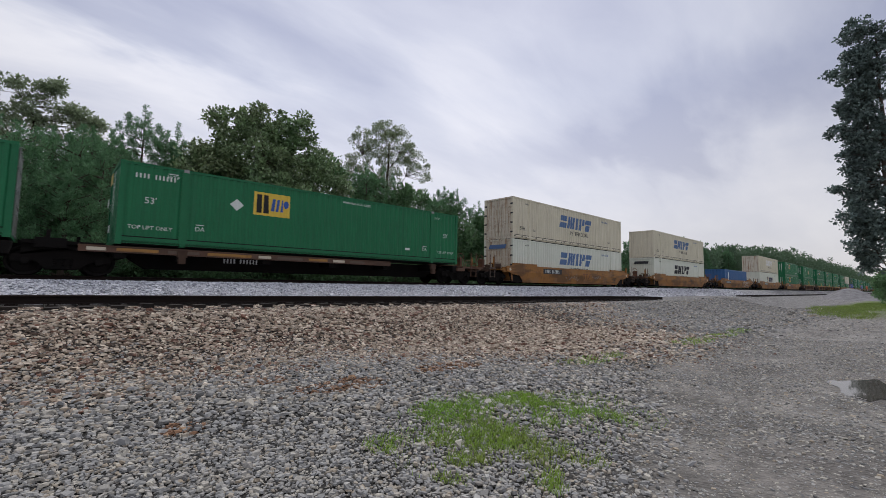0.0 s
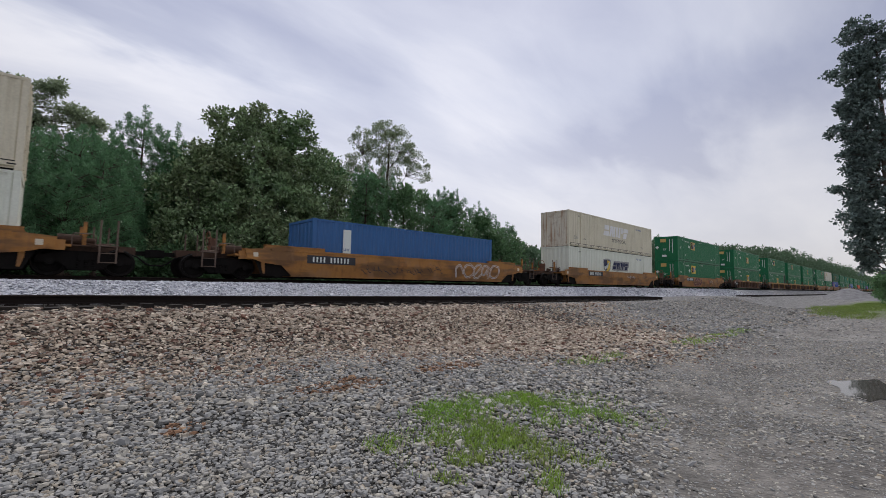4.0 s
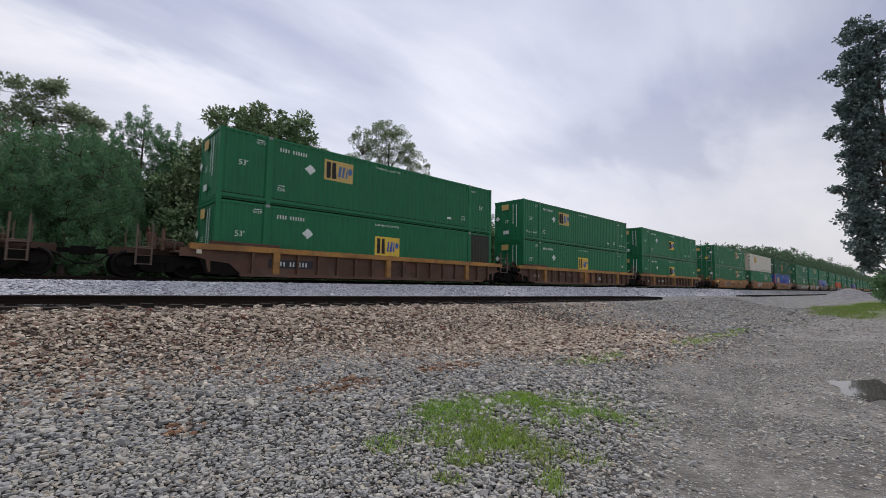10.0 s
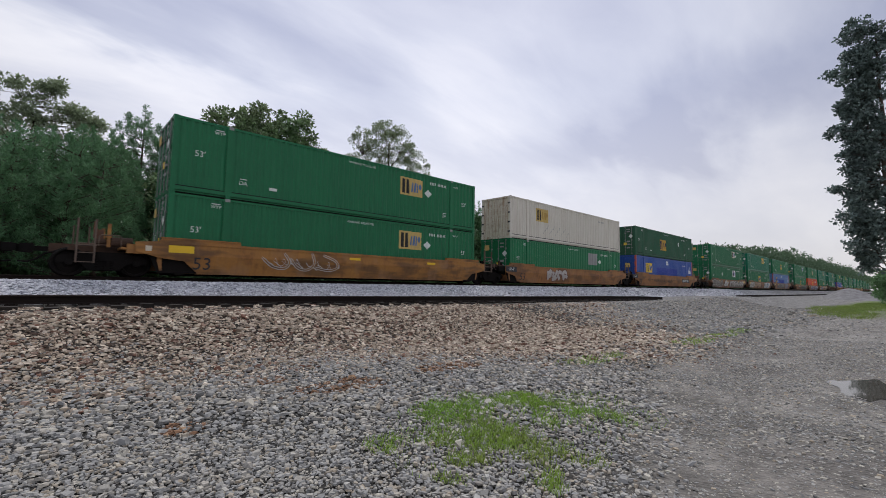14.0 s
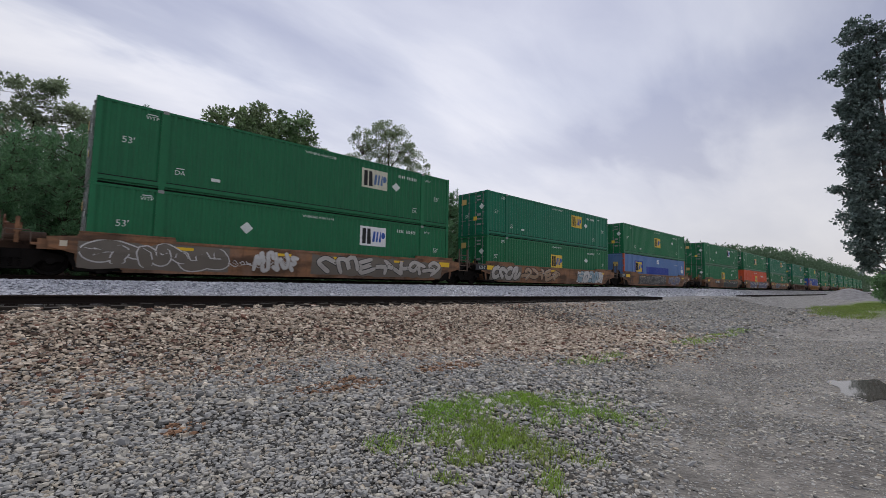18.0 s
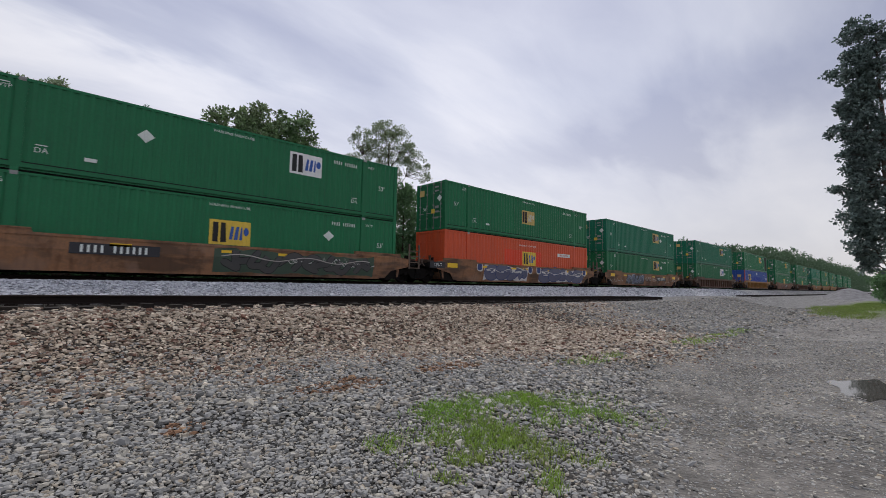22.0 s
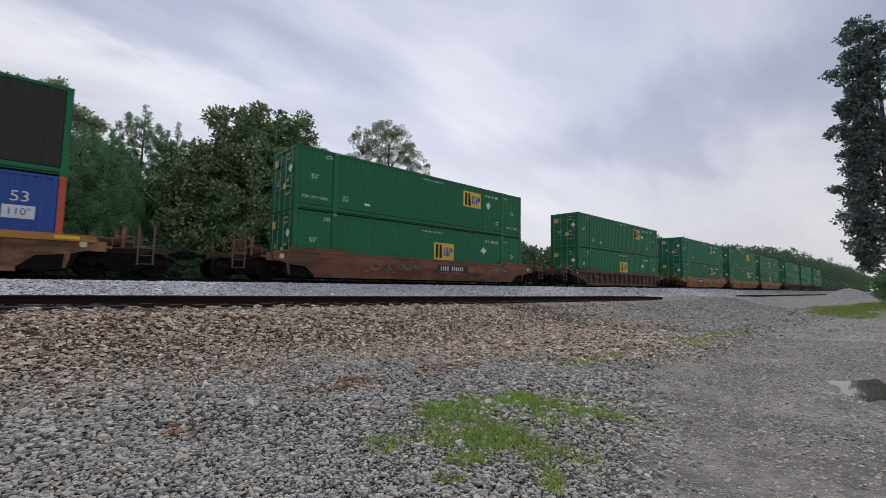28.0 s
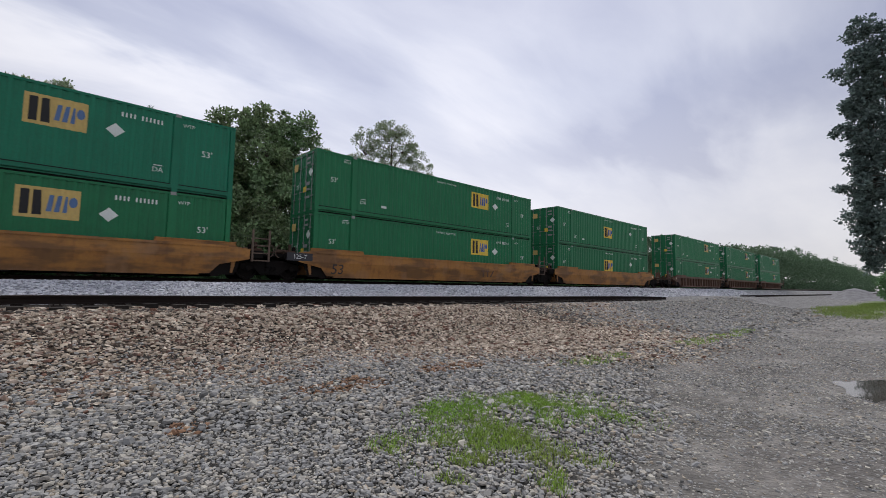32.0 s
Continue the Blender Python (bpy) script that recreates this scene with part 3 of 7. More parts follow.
def rusty(x, y):
    a = ((x - 3.05) / 0.75) ** 2 + ((y - 5.25) / 0.35) ** 2
    b = ((x - 5.2) / 0.9) ** 2 + ((y - 5.35) / 0.3) ** 2
    c = ((x - 1.05) / 0.22) ** 2 + ((y - 4.75) / 0.22) ** 2
    d = ((x - 2.45) / 0.25) ** 2 + ((y - 6.1) / 0.3) ** 2
    return np.minimum(np.minimum(a, b), np.minimum(c, d)) + 0.6 * wave(x, y, 3.0) < 0.9


def gravel():
    sets = []
    for seed, box4, pitch, size, lo, hi in ((1, (-0.8, 4.8, -0.4, 5.0), 0.0275, 0.0300, 0.0, 4.6), (2, (-1.5, 10.5, -0.4, 11.95), 0.040, 0.043, 4.6, 9.6), (3, (-2, 34, -0.3, 11.95), 0.052, 0.056, 9.6, 16), (4, (5, 44, 0.2, 11.3), 0.12, 0.078, 0, 48), (5, (-7, 11, -5, 11.3), 0.19, 0.11, 0, 48)):
        x, y, rng = scatter(seed, box4[0], box4[1], box4[2], box4[3], pitch)
        d = np.hypot(x, y)
        fine = (d < 16) & (x > -0.08 * y - 0.25) & (y > -0.3) & (x < 34)
        keep = (d > lo) & (d <= hi) & (y < 11.90) & (fine if seed < 4 else ~fine & ((seed == 4) | (x < 5) | (y < -0.3)))
        lane = y + rng.normal(0, 0.25, len(x)) < np.minimum(0.25 + 0.37 * x, 3.4 - 0.02 * x) + 0.35 * wave(x, y)
        keep &= ~(lane & (rng.random(len(x)) < (0.15 if seed < 4 else 0.5)))
        keep &= ((x - 8.75) / 0.84) ** 2 + ((y - 0.36) / 0.44) ** 2 + 0.55 * wave(x, y, 6.0) + 0.3 * wave(y, x, 13.0) + rng.normal(0, 0.2, len(x)) > 1.0
        x, y, lane = x[keep], y[keep], lane[keep]
        s = size * rng.lognormal(0, 0.27, len(x))
        s = np.where(lane & (y > -0.3), s * 0.58, s)
        br = brownness(x, y) + rng.normal(0, 0.95, len(x)) > 0
        s = np.where(br & (seed < 4), s * 1.18, s)
        z = ground_height(x, y) + rng.uniform(-0.30, 0.50, len(x)) * s * np.where((y > 10.4) | lane, 0.45, 1.0) - 0.03 * np.clip((y - 10.4) / 0.8, 0, 1) + 0.05 * np.clip((y - 11.25) / 0.3, 0, 1) * rng.random(len(x))
        ru = rusty(x, y) & ~br & (rng.random(len(x)) < 0.6)
        sets.append((x, y, z, s, br, ru))
    x, y, z, s, br, ru = (np.concatenate(c) for c in zip(*sets))
    for nm, sel, mat, lab in (("gravel", ~br & ~ru, STONE_GREY, "loose grey and tan crushed gravel on the ground"), ("brown_ballast", br, STONE_BROWN, "weathered brown ballast shed from the siding"), ("rusty_gravel", ru, STONE_RUST, "rust-stained patches of crushed gravel")):
        stones(nm, x[sel], y[sel], z[sel], s[sel], mat, lab, 6, form=CHIP_STONE if nm == "gravel" else LUMP_STONE)


def main_ballast():
    parts = []
    for seed, x0, x1, pitch, size in ((11, -3, 14, 0.072, 0.074), (12, 14, 34, 0.10, 0.095), (13, 34, 70, 0.18, 0.15)):
        x, y, rng = scatter(seed, x0, x1, 13.6, 18.3, pitch)
        parts.append((x, y, size * rng.lognormal(0, 0.2, len(x))))
    x, y, s = (np.concatenate(c) for c in zip(*parts))
    rng = np.random.default_rng(19)
    z = ground_height(x, y) + rng.uniform(-0.2, 0.35, len(x)) * s
    stones("main_track_ballast", x, y, z, s, STONE_LIGHT, "clean pale grey ballast beside the main track", 21, form=LUMP_STONE)


gravel()
main_ballast()


def pebble_pile():
    """The heap of fine gravel beside the lane."""
    rng = np.random.default_rng(31)
    n, rings = 48, 14
    v, f = [], []
    for r in range(rings + 1):
        k = r / rings
        for i in range(n):
            a = 2 * math.pi * i / n
            rad = k * (1 + 0.10 * math.sin(2 * a + 0.6) + 0.05 * math.sin(5 * a))
            h = 2.3 * (1 - k) ** 1.15 + 0.10 * math.sin(7 * a + 4 * k) * k * (1 - k) * 3 - (0.08 if r == rings else 0)
            if k < 0.25:
                h = 2.3 * (0.75 ** 1.15) + (0.25 - k) * 1.0
            v.append((rad * 7.4 * math.cos(a), rad * 4.5 * math.sin(a), h))
    for r in range(rings):
        for i in range(n):
            j = (i + 1) % n
            f.append((r * n + i, r * n + j, (r + 1) * n + j, (r + 1) * n + i))
    m = material("pile_gravel", (0.22, 0.215, 0.22), 0.9, second=(0.12, 0.117, 0.117), grain=5, amount=1.0, blotch=1.6, bump=1.0, bump_scale=4)
    ob = new("mound", raw_mesh("mound", np.array(v), np.array(f), m))
    ob.location = (96, 6.6, -0.04)
    tagged(ob, "low mound of grey crushed rock beside the lane", "mound")


pebble_pile()


def puddle():
    bm = bmesh.new()
    pts = [bm.verts.new((0.86 * math.cos(a) * (1 + 0.16 * math.sin(3 * a + 1) + 0.12 * math.sin(7 * a) + 0.08 * math.sin(13 * a) + 0.05 * math.sin(21 * a)), 0.50 * math.sin(a) * (1 + 0.2 * math.sin(2 * a) + 0.1 * math.sin(5 * a + 2)), 0)) for a in np.linspace(0, 2 * math.pi, 120, endpoint=False)]
    bm.faces.new(pts)
    m = bpy.data.materials.new("muddy_water")
    m.use_nodes = True
    b = m.node_tree.nodes["Principled BSDF"]
    b.inputs["Base Color"].default_value = (0.09, 0.083, 0.072, 1)
    b.inputs["Roughness"].default_value, b.inputs["IOR"].default_value = 0.04, 1.33
    t = m.node_tree.nodes.new("ShaderNodeTexNoise"); t.inputs["Scale"].default_value = 5.0
    bp = m.node_tree.nodes.new("ShaderNodeBump"); bp.inputs["Strength"].default_value, bp.inputs["Distance"].default_value = 0.012, 0.02
    m.node_tree.links.new(t.outputs[0], bp.inputs["Height"]); m.node_tree.links.new(bp.outputs[0], b.inputs["Normal"])
    ob = part("puddle", bm, m, label="shallow rain puddle in the gravel lane")
    ob.location = (8.75, 0.36, float(ground_height(8.75, 0.36)) + 0.012)
    tagged(ob, "", "puddle", kind="structure")


puddle()


# ---- tracks ----
PROFILE = [(-0.066, 0), (0.066, 0), (0.066, 0.012), (0.012, 0.032), (0.009, 0.12), (0.034, 0.134), (0.037, 0.168), (0.028, 0.176), (-0.028, 0.176), (-0.037, 0.168), (-0.034, 0.134), (-0.009, 0.12), (-0.012, 0.032), (-0.066, 0.012)]


def rail(name, y, xs, tops, label):
    """A rail as a rolled section swept along the track; its worn head is a part of its own."""
    k, n = len(PROFILE), len(xs)
    v = np.array([(x, y + a, t - 0.176 + h) for x, t in zip(xs, tops) for a, h in PROFILE])
    f = np.array([(i * k + j, i * k + (j + 1) % k, (i + 1) * k + (j + 1) % k, (i + 1) * k + j) for i in range(n - 1) for j in range(k)])
    ob = tagged(new(name, raw_mesh(name, v, f, RAILSIDE)), label, "rail", "rails of the two tracks")
    hv = np.array([(x, y + a, t + 0.0015) for x, t in zip(xs, tops) for a in (-0.027, 0.027)])
    hf = np.array([(2 * i, 2 * i + 1, 2 * i + 3, 2 * i + 2) for i in range(n - 1)])
    hd = new("rail_head", raw_mesh("rail_head", hv, hf, RAILHEAD))
    hd.parent = ob
    return ob


near_x = np.concatenate([np.arange(-60, 32.6, 2.0), [32.5]])
far_x = np.arange(58, 420, 8.0)
main_x = np.arange(-120, 900, 12.0)
for off in (-0.7175, 0.7175):
    drop = 0.0 if off < 0 else 0.035
    rail("siding_rail", SIDE + off, near_x, siding_top(near_x) - drop - np.clip(near_x - 29, 0, 9) * 0.022, "rusty rail of the siding, sunk into gravel at the crossing")
    rail("siding_rail", SIDE + off, far_x, siding_top(far_x) - drop, "rusty rail of the siding beyond the crossing")
    rail("main_rail", LANE + off, main_x, np.full(len(main_x), RAIL), "dark rail of the main track under the train")


@made("tie", 0.012)
def TIE_MESH(bm):
    box(bm, -0.115, 0.115, -1.3, 1.3, -0.17, 0.0)


@made("tie_plate")
def PLATE_MESH(bm):
    box(bm, -0.09, 0.09, -0.17, 0.17, 0, 0.016)
    for sx in (-0.05, 0.05):
        for sy in (-0.085, 0.085):
            box(bm, sx - 0.012, sx + 0.012, sy - 0.02, sy + 0.012, 0.016, 0.045)


def ties():
    rng = random.Random(4)
    x = -3.0
    while x < 30:
        t = float(siding_top(x)) - 0.176
        ob = part("tie", TIE_MESH, TIE, None, "", pose(x + rng.uniform(-0.05, 0.05), SIDE + rng.uniform(-0.12, 0.05), t - rng.uniform(0.002, 0.030), rng.uniform(-1, 1), 0, rng.uniform(-1.5, 1.5)))
        tagged(ob, "weathered dark wooden tie half sunk in brown ballast", "railway tie", "ties of the siding")
        for off in (-0.7175, 0.7175):
            part("tie_plate", PLATE_MESH, RAILSIDE, ob, at=pose(0, off, 0))
        x += 0.53


ties()


# ---- containers ----
WIDE = 2.591
FULL, TALL = 16.154, 2.896
PITCH = 0.278
DEEP = 0.033
BENDS = (0.0, 0.26, 0.47, 0.79)


def fold(x):
    """Depth of the corrugated wall at x, 0 on a crest and DEEP in a trough."""
    k = (x / PITCH) % 1.0
    if k < BENDS[1]:
        return 0.0
    if k < BENDS[2]:
        return DEEP * (k - BENDS[1]) / (BENDS[2] - BENDS[1])
    if k < BENDS[3]:
        return DEEP
    return DEEP * (1.0 - k) / (1.0 - BENDS[3])


def fold_stops(x0, x1):
    xs = [x0]
    i = math.floor(x0 / PITCH)
    while i * PITCH < x1:
        for k in BENDS:
            x = (i + k) * PITCH
            if x0 + 1e-4 < x < x1 - 1e-4:
                xs.append(x)
        i += 1
    return xs + [x1]


def folded(bm, x0, x1, z0, z1, y, sign=1.0):
    """A sheet that follows the corrugation, at depth y, from x0 to x1."""
    last = None
    for x in fold_stops(x0, x1):
        d = y + fold(x) * sign
        pair = (bm.verts.new((x, d, z0)), bm.verts.new((x, d, z1)))
        if last:
            bm.faces.new((last[0], pair[0], pair[1], last[1]))
        last = pair


def pressed(bm, x, axis):
    """Bends a flat painted shape that is centred on x into the corrugation, along its local axis of depth (1: y inwards, 2: z outwards)."""
    lo, hi = min(v.co.x for v in bm.verts), max(v.co.x for v in bm.verts)
    for c in fold_stops(x + lo, x + hi)[1:-1]:
        bmesh.ops.bisect_plane(bm, geom=bm.verts[:] + bm.edges[:] + bm.faces[:], plane_co=(c - x, 0, 0), plane_no=(1, 0, 0))
    for v in bm.verts:
        v.co[axis] += fold(x + v.co.x) * (1 if axis == 1 else -1)


def container_set(length, tall, posts):
    """The meshes of which every container of one size is put together."""
    h, w = length / 2, WIDE / 2
    s = {}
    bm = bmesh.new()
    folded(bm, -h + 0.1, h - 0.1, 0.302, tall - 0.09, -w + 0.012)
    s["side_wall"] = mesh_of("side_wall", bm)
    # A set-back dark strip draws the shadow line between wall and bottom rail.
    bm = bmesh.new()
    box(bm, -h + 0.1, h - 0.1, -w + 0.030, -w + 0.06, 0.262, 0.306)
    s["slot"] = mesh_of("slot", bm)
    bm = bmesh.new()
    box(bm, -h + 0.09, h - 0.09, -w + 0.002, -w + 0.09, 0.128, 0.264)
    box(bm, -h + 0.09, h - 0.09, -w + 0.075, -w + 0.09, 0.074, 0.128)
    box(bm, -h + 0.09, h - 0.09, -w + 0.022, -w + 0.09, 0.054, 0.074)
    s["bottom_rail"] = mesh_of("bottom_rail", bm, 0.008)
    # Lashing holes as thin near-black blocks, their inner shade in the colour.
    bm = bmesh.new()
    for i in range(int(length // 0.62)):
        x = -h + 0.62 * (i + 0.5) + (0.10 if i % 2 else -0.10)
        if 0.35 < abs(abs(x) - (posts or 99)):
            box(bm, x - 0.10, x + 0.10, -w - 0.001, -w + 0.01, 0.165, 0.205)
    s["lashing_slot_row"] = mesh_of("lashing_slot_row", bm)
    bm = bmesh.new()
    box(bm, -h + 0.09, h - 0.09, -w + 0.002, -w + 0.08, tall - 0.10, tall - 0.015)
    s["top_rail"] = mesh_of("top_rail", bm, 0.01)
    bm = bmesh.new()
    box(bm, -0.085, 0.085, 0.0, 0.13, 0.1, tall - 0.1)
    s["corner_post"] = mesh_of("corner_post", bm, 0.012)
    bm = bmesh.new()
    box(bm, -0.10, 0.10, 0.0, 0.09, 0.1, tall - 0.1)
    box(bm, -0.135, -0.10, 0.006, 0.05, 0.26, tall - 0.1)
    box(bm, 0.10, 0.135, 0.006, 0.05, 0.26, tall - 0.1)
    s["lifting_post"] = mesh_of("lifting_post", bm, 0.008)
    bm = bmesh.new()
    box(bm, -0.09, 0.09, -0.006, 0.17, -0.059, 0.059)
    box(bm, -0.04, 0.04, -0.012, -0.004, -0.028, 0.028)
    s["corner_casting"] = mesh_of("corner_casting", bm, 0.006)
    bm = bmesh.new()
    v = []
    for i in range(48):
        x = -h + 0.1 + (length - 0.2) * i / 47
        z = tall - (0.02 if i % 2 else 0.045)
        v.append((bm.verts.new((x, -w + 0.07, z)), bm.verts.new((x, w - 0.07, z))))
    for a, b in zip(v, v[1:]):
        bm.faces.new((a[0], b[0], b[1], a[1]))
    s["roof"] = mesh_of("roof", bm)
    bm = bmesh.new()
    box(bm, -h + 0.1, h - 0.1, -w + 0.1, w - 0.1, 0.02, 0.16)
    s["floor"] = mesh_of("floor", bm)
    # closed front end, seen from -x
    bm = bmesh.new()
    last = None
    for i in range(25):
        y = -w + 0.12 + (WIDE - 0.24) * i / 24
        d = -h + (0.03 if i % 4 in (0, 1) else 0.06)
        pair = (bm.verts.new((d, y, 0.16)), bm.verts.new((d, y, tall - 0.12)))
        if last:
            bm.faces.new((last[0], pair[0], pair[1], last[1]))
        last = pair
    s["end_wall"] = mesh_of("end_wall", bm)
    bm = bmesh.new()
    box(bm, -h, -h + 0.1, -w + 0.1, w - 0.1, 0.012, 0.17)
    s["end_sill"] = mesh_of("end_sill", bm, 0.008)
    bm = bmesh.new()
    box(bm, -h, -h + 0.1, -w + 0.1, w - 0.1, tall - 0.13, tall - 0.015)
    s["end_header"] = mesh_of("end_header", bm, 0.008)
    # one door leaf, hinge side at y = -w + 0.12, with pressed panels
    bm = bmesh.new()
    y0, y1 = -w + 0.12, -0.012
    box(bm, -h + 0.035, -h + 0.075, y0, y1, 0.18, tall - 0.14)
    n = 5
    for i in range(n):
        za = 0.24 + (tall - 0.46) * i / n
        zb = za + (tall - 0.46) / n - 0.10
        box(bm, -h + 0.012, -h + 0.036, y0 + 0.08, y1 - 0.06, za, zb)
    s["door"] = mesh_of("door", bm, 0.008)
    bm = bmesh.new()
    tube(bm, (-h - 0.012, 0, 0.08), (-h - 0.012, 0, tall - 0.07), 0.02, n=8)
    for z in (0.12, 0.75, 1.5, 2.2, tall - 0.12):
        box(bm, -h - 0.045, -h + 0.02, -0.06, 0.06, z - 0.035, z + 0.035)
    box(bm, -h - 0.05, -h - 0.03, -0.02, 0.36, 1.02, 1.06)
    s["locking_bar"] = mesh_of("locking_bar", bm)
    bm = bmesh.new()
    box(bm, -h - 0.012, -h + 0.04, -w + 0.03, -w + 0.22, -0.05, 0.05)
    s["hinge"] = mesh_of("hinge", bm, 0.006)
    s["posts"], s["size"] = posts, (length, tall)
    return s


BIG = container_set(FULL, TALL, 6.096)
SMALL = container_set(12.192, 2.591, None)
BACK = pose(0, 0, 0, 0, 0, 180)

TEXTS = {}


def lettering(words, size, parent, x, y, z, mat, name="lettering", turn=0.0, press=False):
    """Words painted on a side that faces -y, centred on x; pressed ones follow the corrugation."""
    key = (words, size, round(x, 2) if press else None)
    if key not in TEXTS:
        cu = bpy.data.curves.new("lettering", "FONT")
        cu.body, cu.size, cu.align_x, cu.align_y = words, size, "CENTER", "CENTER"
        cu.resolution_u = 3
        tmp = bpy.data.objects.new("lettering", cu)
        scene.collection.objects.link(tmp)
        me = bpy.data.meshes.new_from_object(tmp.evaluated_get(bpy.context.evaluated_depsgraph_get()))
        bpy.data.objects.remove(tmp)
        if press:
            bm = bmesh.new()
            bm.from_mesh(me)
            pressed(bm, x, 2)
            bm.to_mesh(me)
            bm.free()
        me.materials.clear()
        me.materials.append(None)
        TEXTS[key] = me
    return part(name, TEXTS[key], mat, parent, at=pose(x, y, z, 90, 0, turn))


BARS = {}


def bars(parent, x, z, groups, size, mat, y, name="marking_bar", turn=0):
    """Writing that is not spelled out: a row of upright strokes for each group of signs."""
    total = sum(groups) * size * 0.72 + (len(groups) - 1) * size * 0.7
    px = x - total / 2
    for g in groups:
        if (g, size) not in BARS:
            bm = bmesh.new()
            for i in range(g):
                box(bm, i * size * 0.72, i * size * 0.72 + size * 0.30, 0, 0.003, -size / 2, size / 2)
            BARS[g, size] = mesh_of("marking_bar", bm)
        part(name, BARS[g, size], mat, parent, at=pose(px, y, z, 0, 0, turn))
        px += g * size * 0.72 + size * 0.7


FLATS = {}


def flat(name, points, mat, parent, x, y, z, turn=0, label="", thick=0.004, press=None):
    """A thin painted shape with an outline in x and z; with press, the x at which it lies on a corrugated side, it follows the folds."""
    key = (tuple((round(a, 3), round(b, 3)) for a, b in points), thick, None if press is None else round(press % PITCH, 3))
    if key not in FLATS:
        bm = bmesh.new()
        if press is None:
            prism(bm, points, 0, thick)
            bmesh.ops.triangulate(bm, faces=[f for f in bm.faces if len(f.verts) > 4])
        else:
            f = bm.faces.new([bm.verts.new((a, 0, b)) for a, b in points])
            bmesh.ops.triangulate(bm, faces=[f])
            pressed(bm, press, 1)
        FLATS[key] = mesh_of(name, bm)
    return part(name, FLATS[key], mat, parent, label, pose(x, y, z, 0, 0, turn))


def rect(w, h):
    return [(-w / 2, -h / 2), (w / 2, -h / 2), (w / 2, h / 2), (-w / 2, h / 2)]


DIAMOND = [(0, -0.24), (0.26, 0), (0, 0.24), (-0.26, 0)]
# Plain blocks that stand for the panel's sign: two dark upright bars, then leaning coloured wedges and a disc.
FIRST_BLOCKS = ([(-0.64, -0.38), (-0.44, -0.38), (-0.44, 0.38), (-0.64, 0.38)], [(-0.36, -0.38), (-0.14, -0.38), (-0.18, 0.38), (-0.36, 0.38)])
SECOND_BLOCKS = ([(-0.05, -0.26), (0.08, -0.26), (0.13, 0.26), (0.02, 0.26)], [(0.14, -0.26), (0.27, -0.26), (0.32, 0.26), (0.21, 0.26)], [(0.34, -0.26), (0.45, -0.26), (0.45, 0.26), (0.40, 0.26)],
                 [(0.59 + 0.11 * math.cos(a), 0.08 + 0.17 * math.sin(a)) for a in (0.0, 0.7, 1.4, 2.1, 2.8, 3.5, 4.2, 4.9, 5.6)])


def folded_panel(name, x0, x1, z0, z1, mat, parent, y, label=""):
    bm = bmesh.new()
    folded(bm, x0, x1, z0, z1, y)
    return part(name, bm, mat, parent, label)


LOGOS = {}


def logo(parent, x, z, look_name, y, size=1.0):
    """A two-colour panel with plain shapes: bright, faded or pale."""
    ground_mat, first, second = {"bright": (YELLOW, BLACK, LOGO_BLUE), "gold": (TAN, BLACK, GOLD), "amber": (AMBER, NAVY, NAVY), "tan": (TAN, BLACK, PALE), "half": (TAN, BLACK, LOGO_SLATE), "white": (LOGO_GHOST, BLACK, LOGO_BLUE),
                                 "pale": (PALE, BLACK, LOGO_SLATE), "ghost": (MARK_GREY, MARK_GREY, MARK_GREY)}[look_name]
    key = (round(x, 2), round(z, 2), size)
    if key not in LOGOS:
        bm = bmesh.new()
        folded(bm, x - 0.76 * size, x + 0.76 * size, z - 0.48 * size, z + 0.48 * size, y + 0.003)
        LOGOS[key] = mesh_of("logo_panel", bm)
    p = part("logo_panel", LOGOS[key], ground_mat, parent, {"bright": "bright yellow logo panel", "ghost": "faint grey logo panel"}.get(look_name, "faded logo panel"))
    if look_name != "ghost":
        for shape in FIRST_BLOCKS:
            flat("logo_shape", [(c * size, d * size) for c, d in shape], first, p, x, y - 0.002, z, press=x)
        for shape in SECOND_BLOCKS:
            flat("logo_shape", [(c * size, d * size) for c, d in shape], second, p, x, y - 0.002, z, press=x)
    return p


# The big haulier logo, as a row of plain leaning blocks with slits.
BOLD = ([(-2.08, 0.06), (-1.20, 0.06), (-1.20, 0.45), (-2.08, 0.45)], [(-2.08, -0.45), (-1.20, -0.45), (-1.20, -0.06), (-2.08, -0.06)], [(-1.04, -0.45), (-0.74, -0.45), (-0.74, 0.45), (-1.04, 0.45)], [(-0.68, -0.45), (-0.44, -0.45), (-0.44, 0.45), (-0.68, 0.45)],
        [(-0.38, -0.45), (-0.10, -0.45), (-0.10, 0.45), (-0.38, 0.45)], [(0.08, -0.45), (0.40, -0.45), (0.40, 0.45), (0.08, 0.45)], [(0.58, -0.45), (0.90, -0.45), (0.90, 0.45), (0.58, 0.45)], [(0.98, -0.05), (1.32, -0.05), (1.32, 0.45), (0.98, 0.45)],
        [(1.46, 0.10), (2.32, 0.10), (2.32, 0.45), (1.46, 0.45)], [(1.56, -0.45), (2.14, -0.45), (2.14, 0.02), (1.56, 0.02)])


def bold_logo(parent, x, z, mat, y, scale=1.0):
    """The leaning shapes of the haulier's sign, painted on the folds."""
    bm = bmesh.new()
    for o in BOLD:
        bm.faces.new([bm.verts.new(((a + 0.24 * b) * scale, 0, b * scale)) for a, b in o])
    bmesh.ops.triangulate(bm, faces=bm.faces[:])
    pressed(bm, x, 1)
    return part("logo_shape", bm, mat, parent, "", pose(x, y, z))


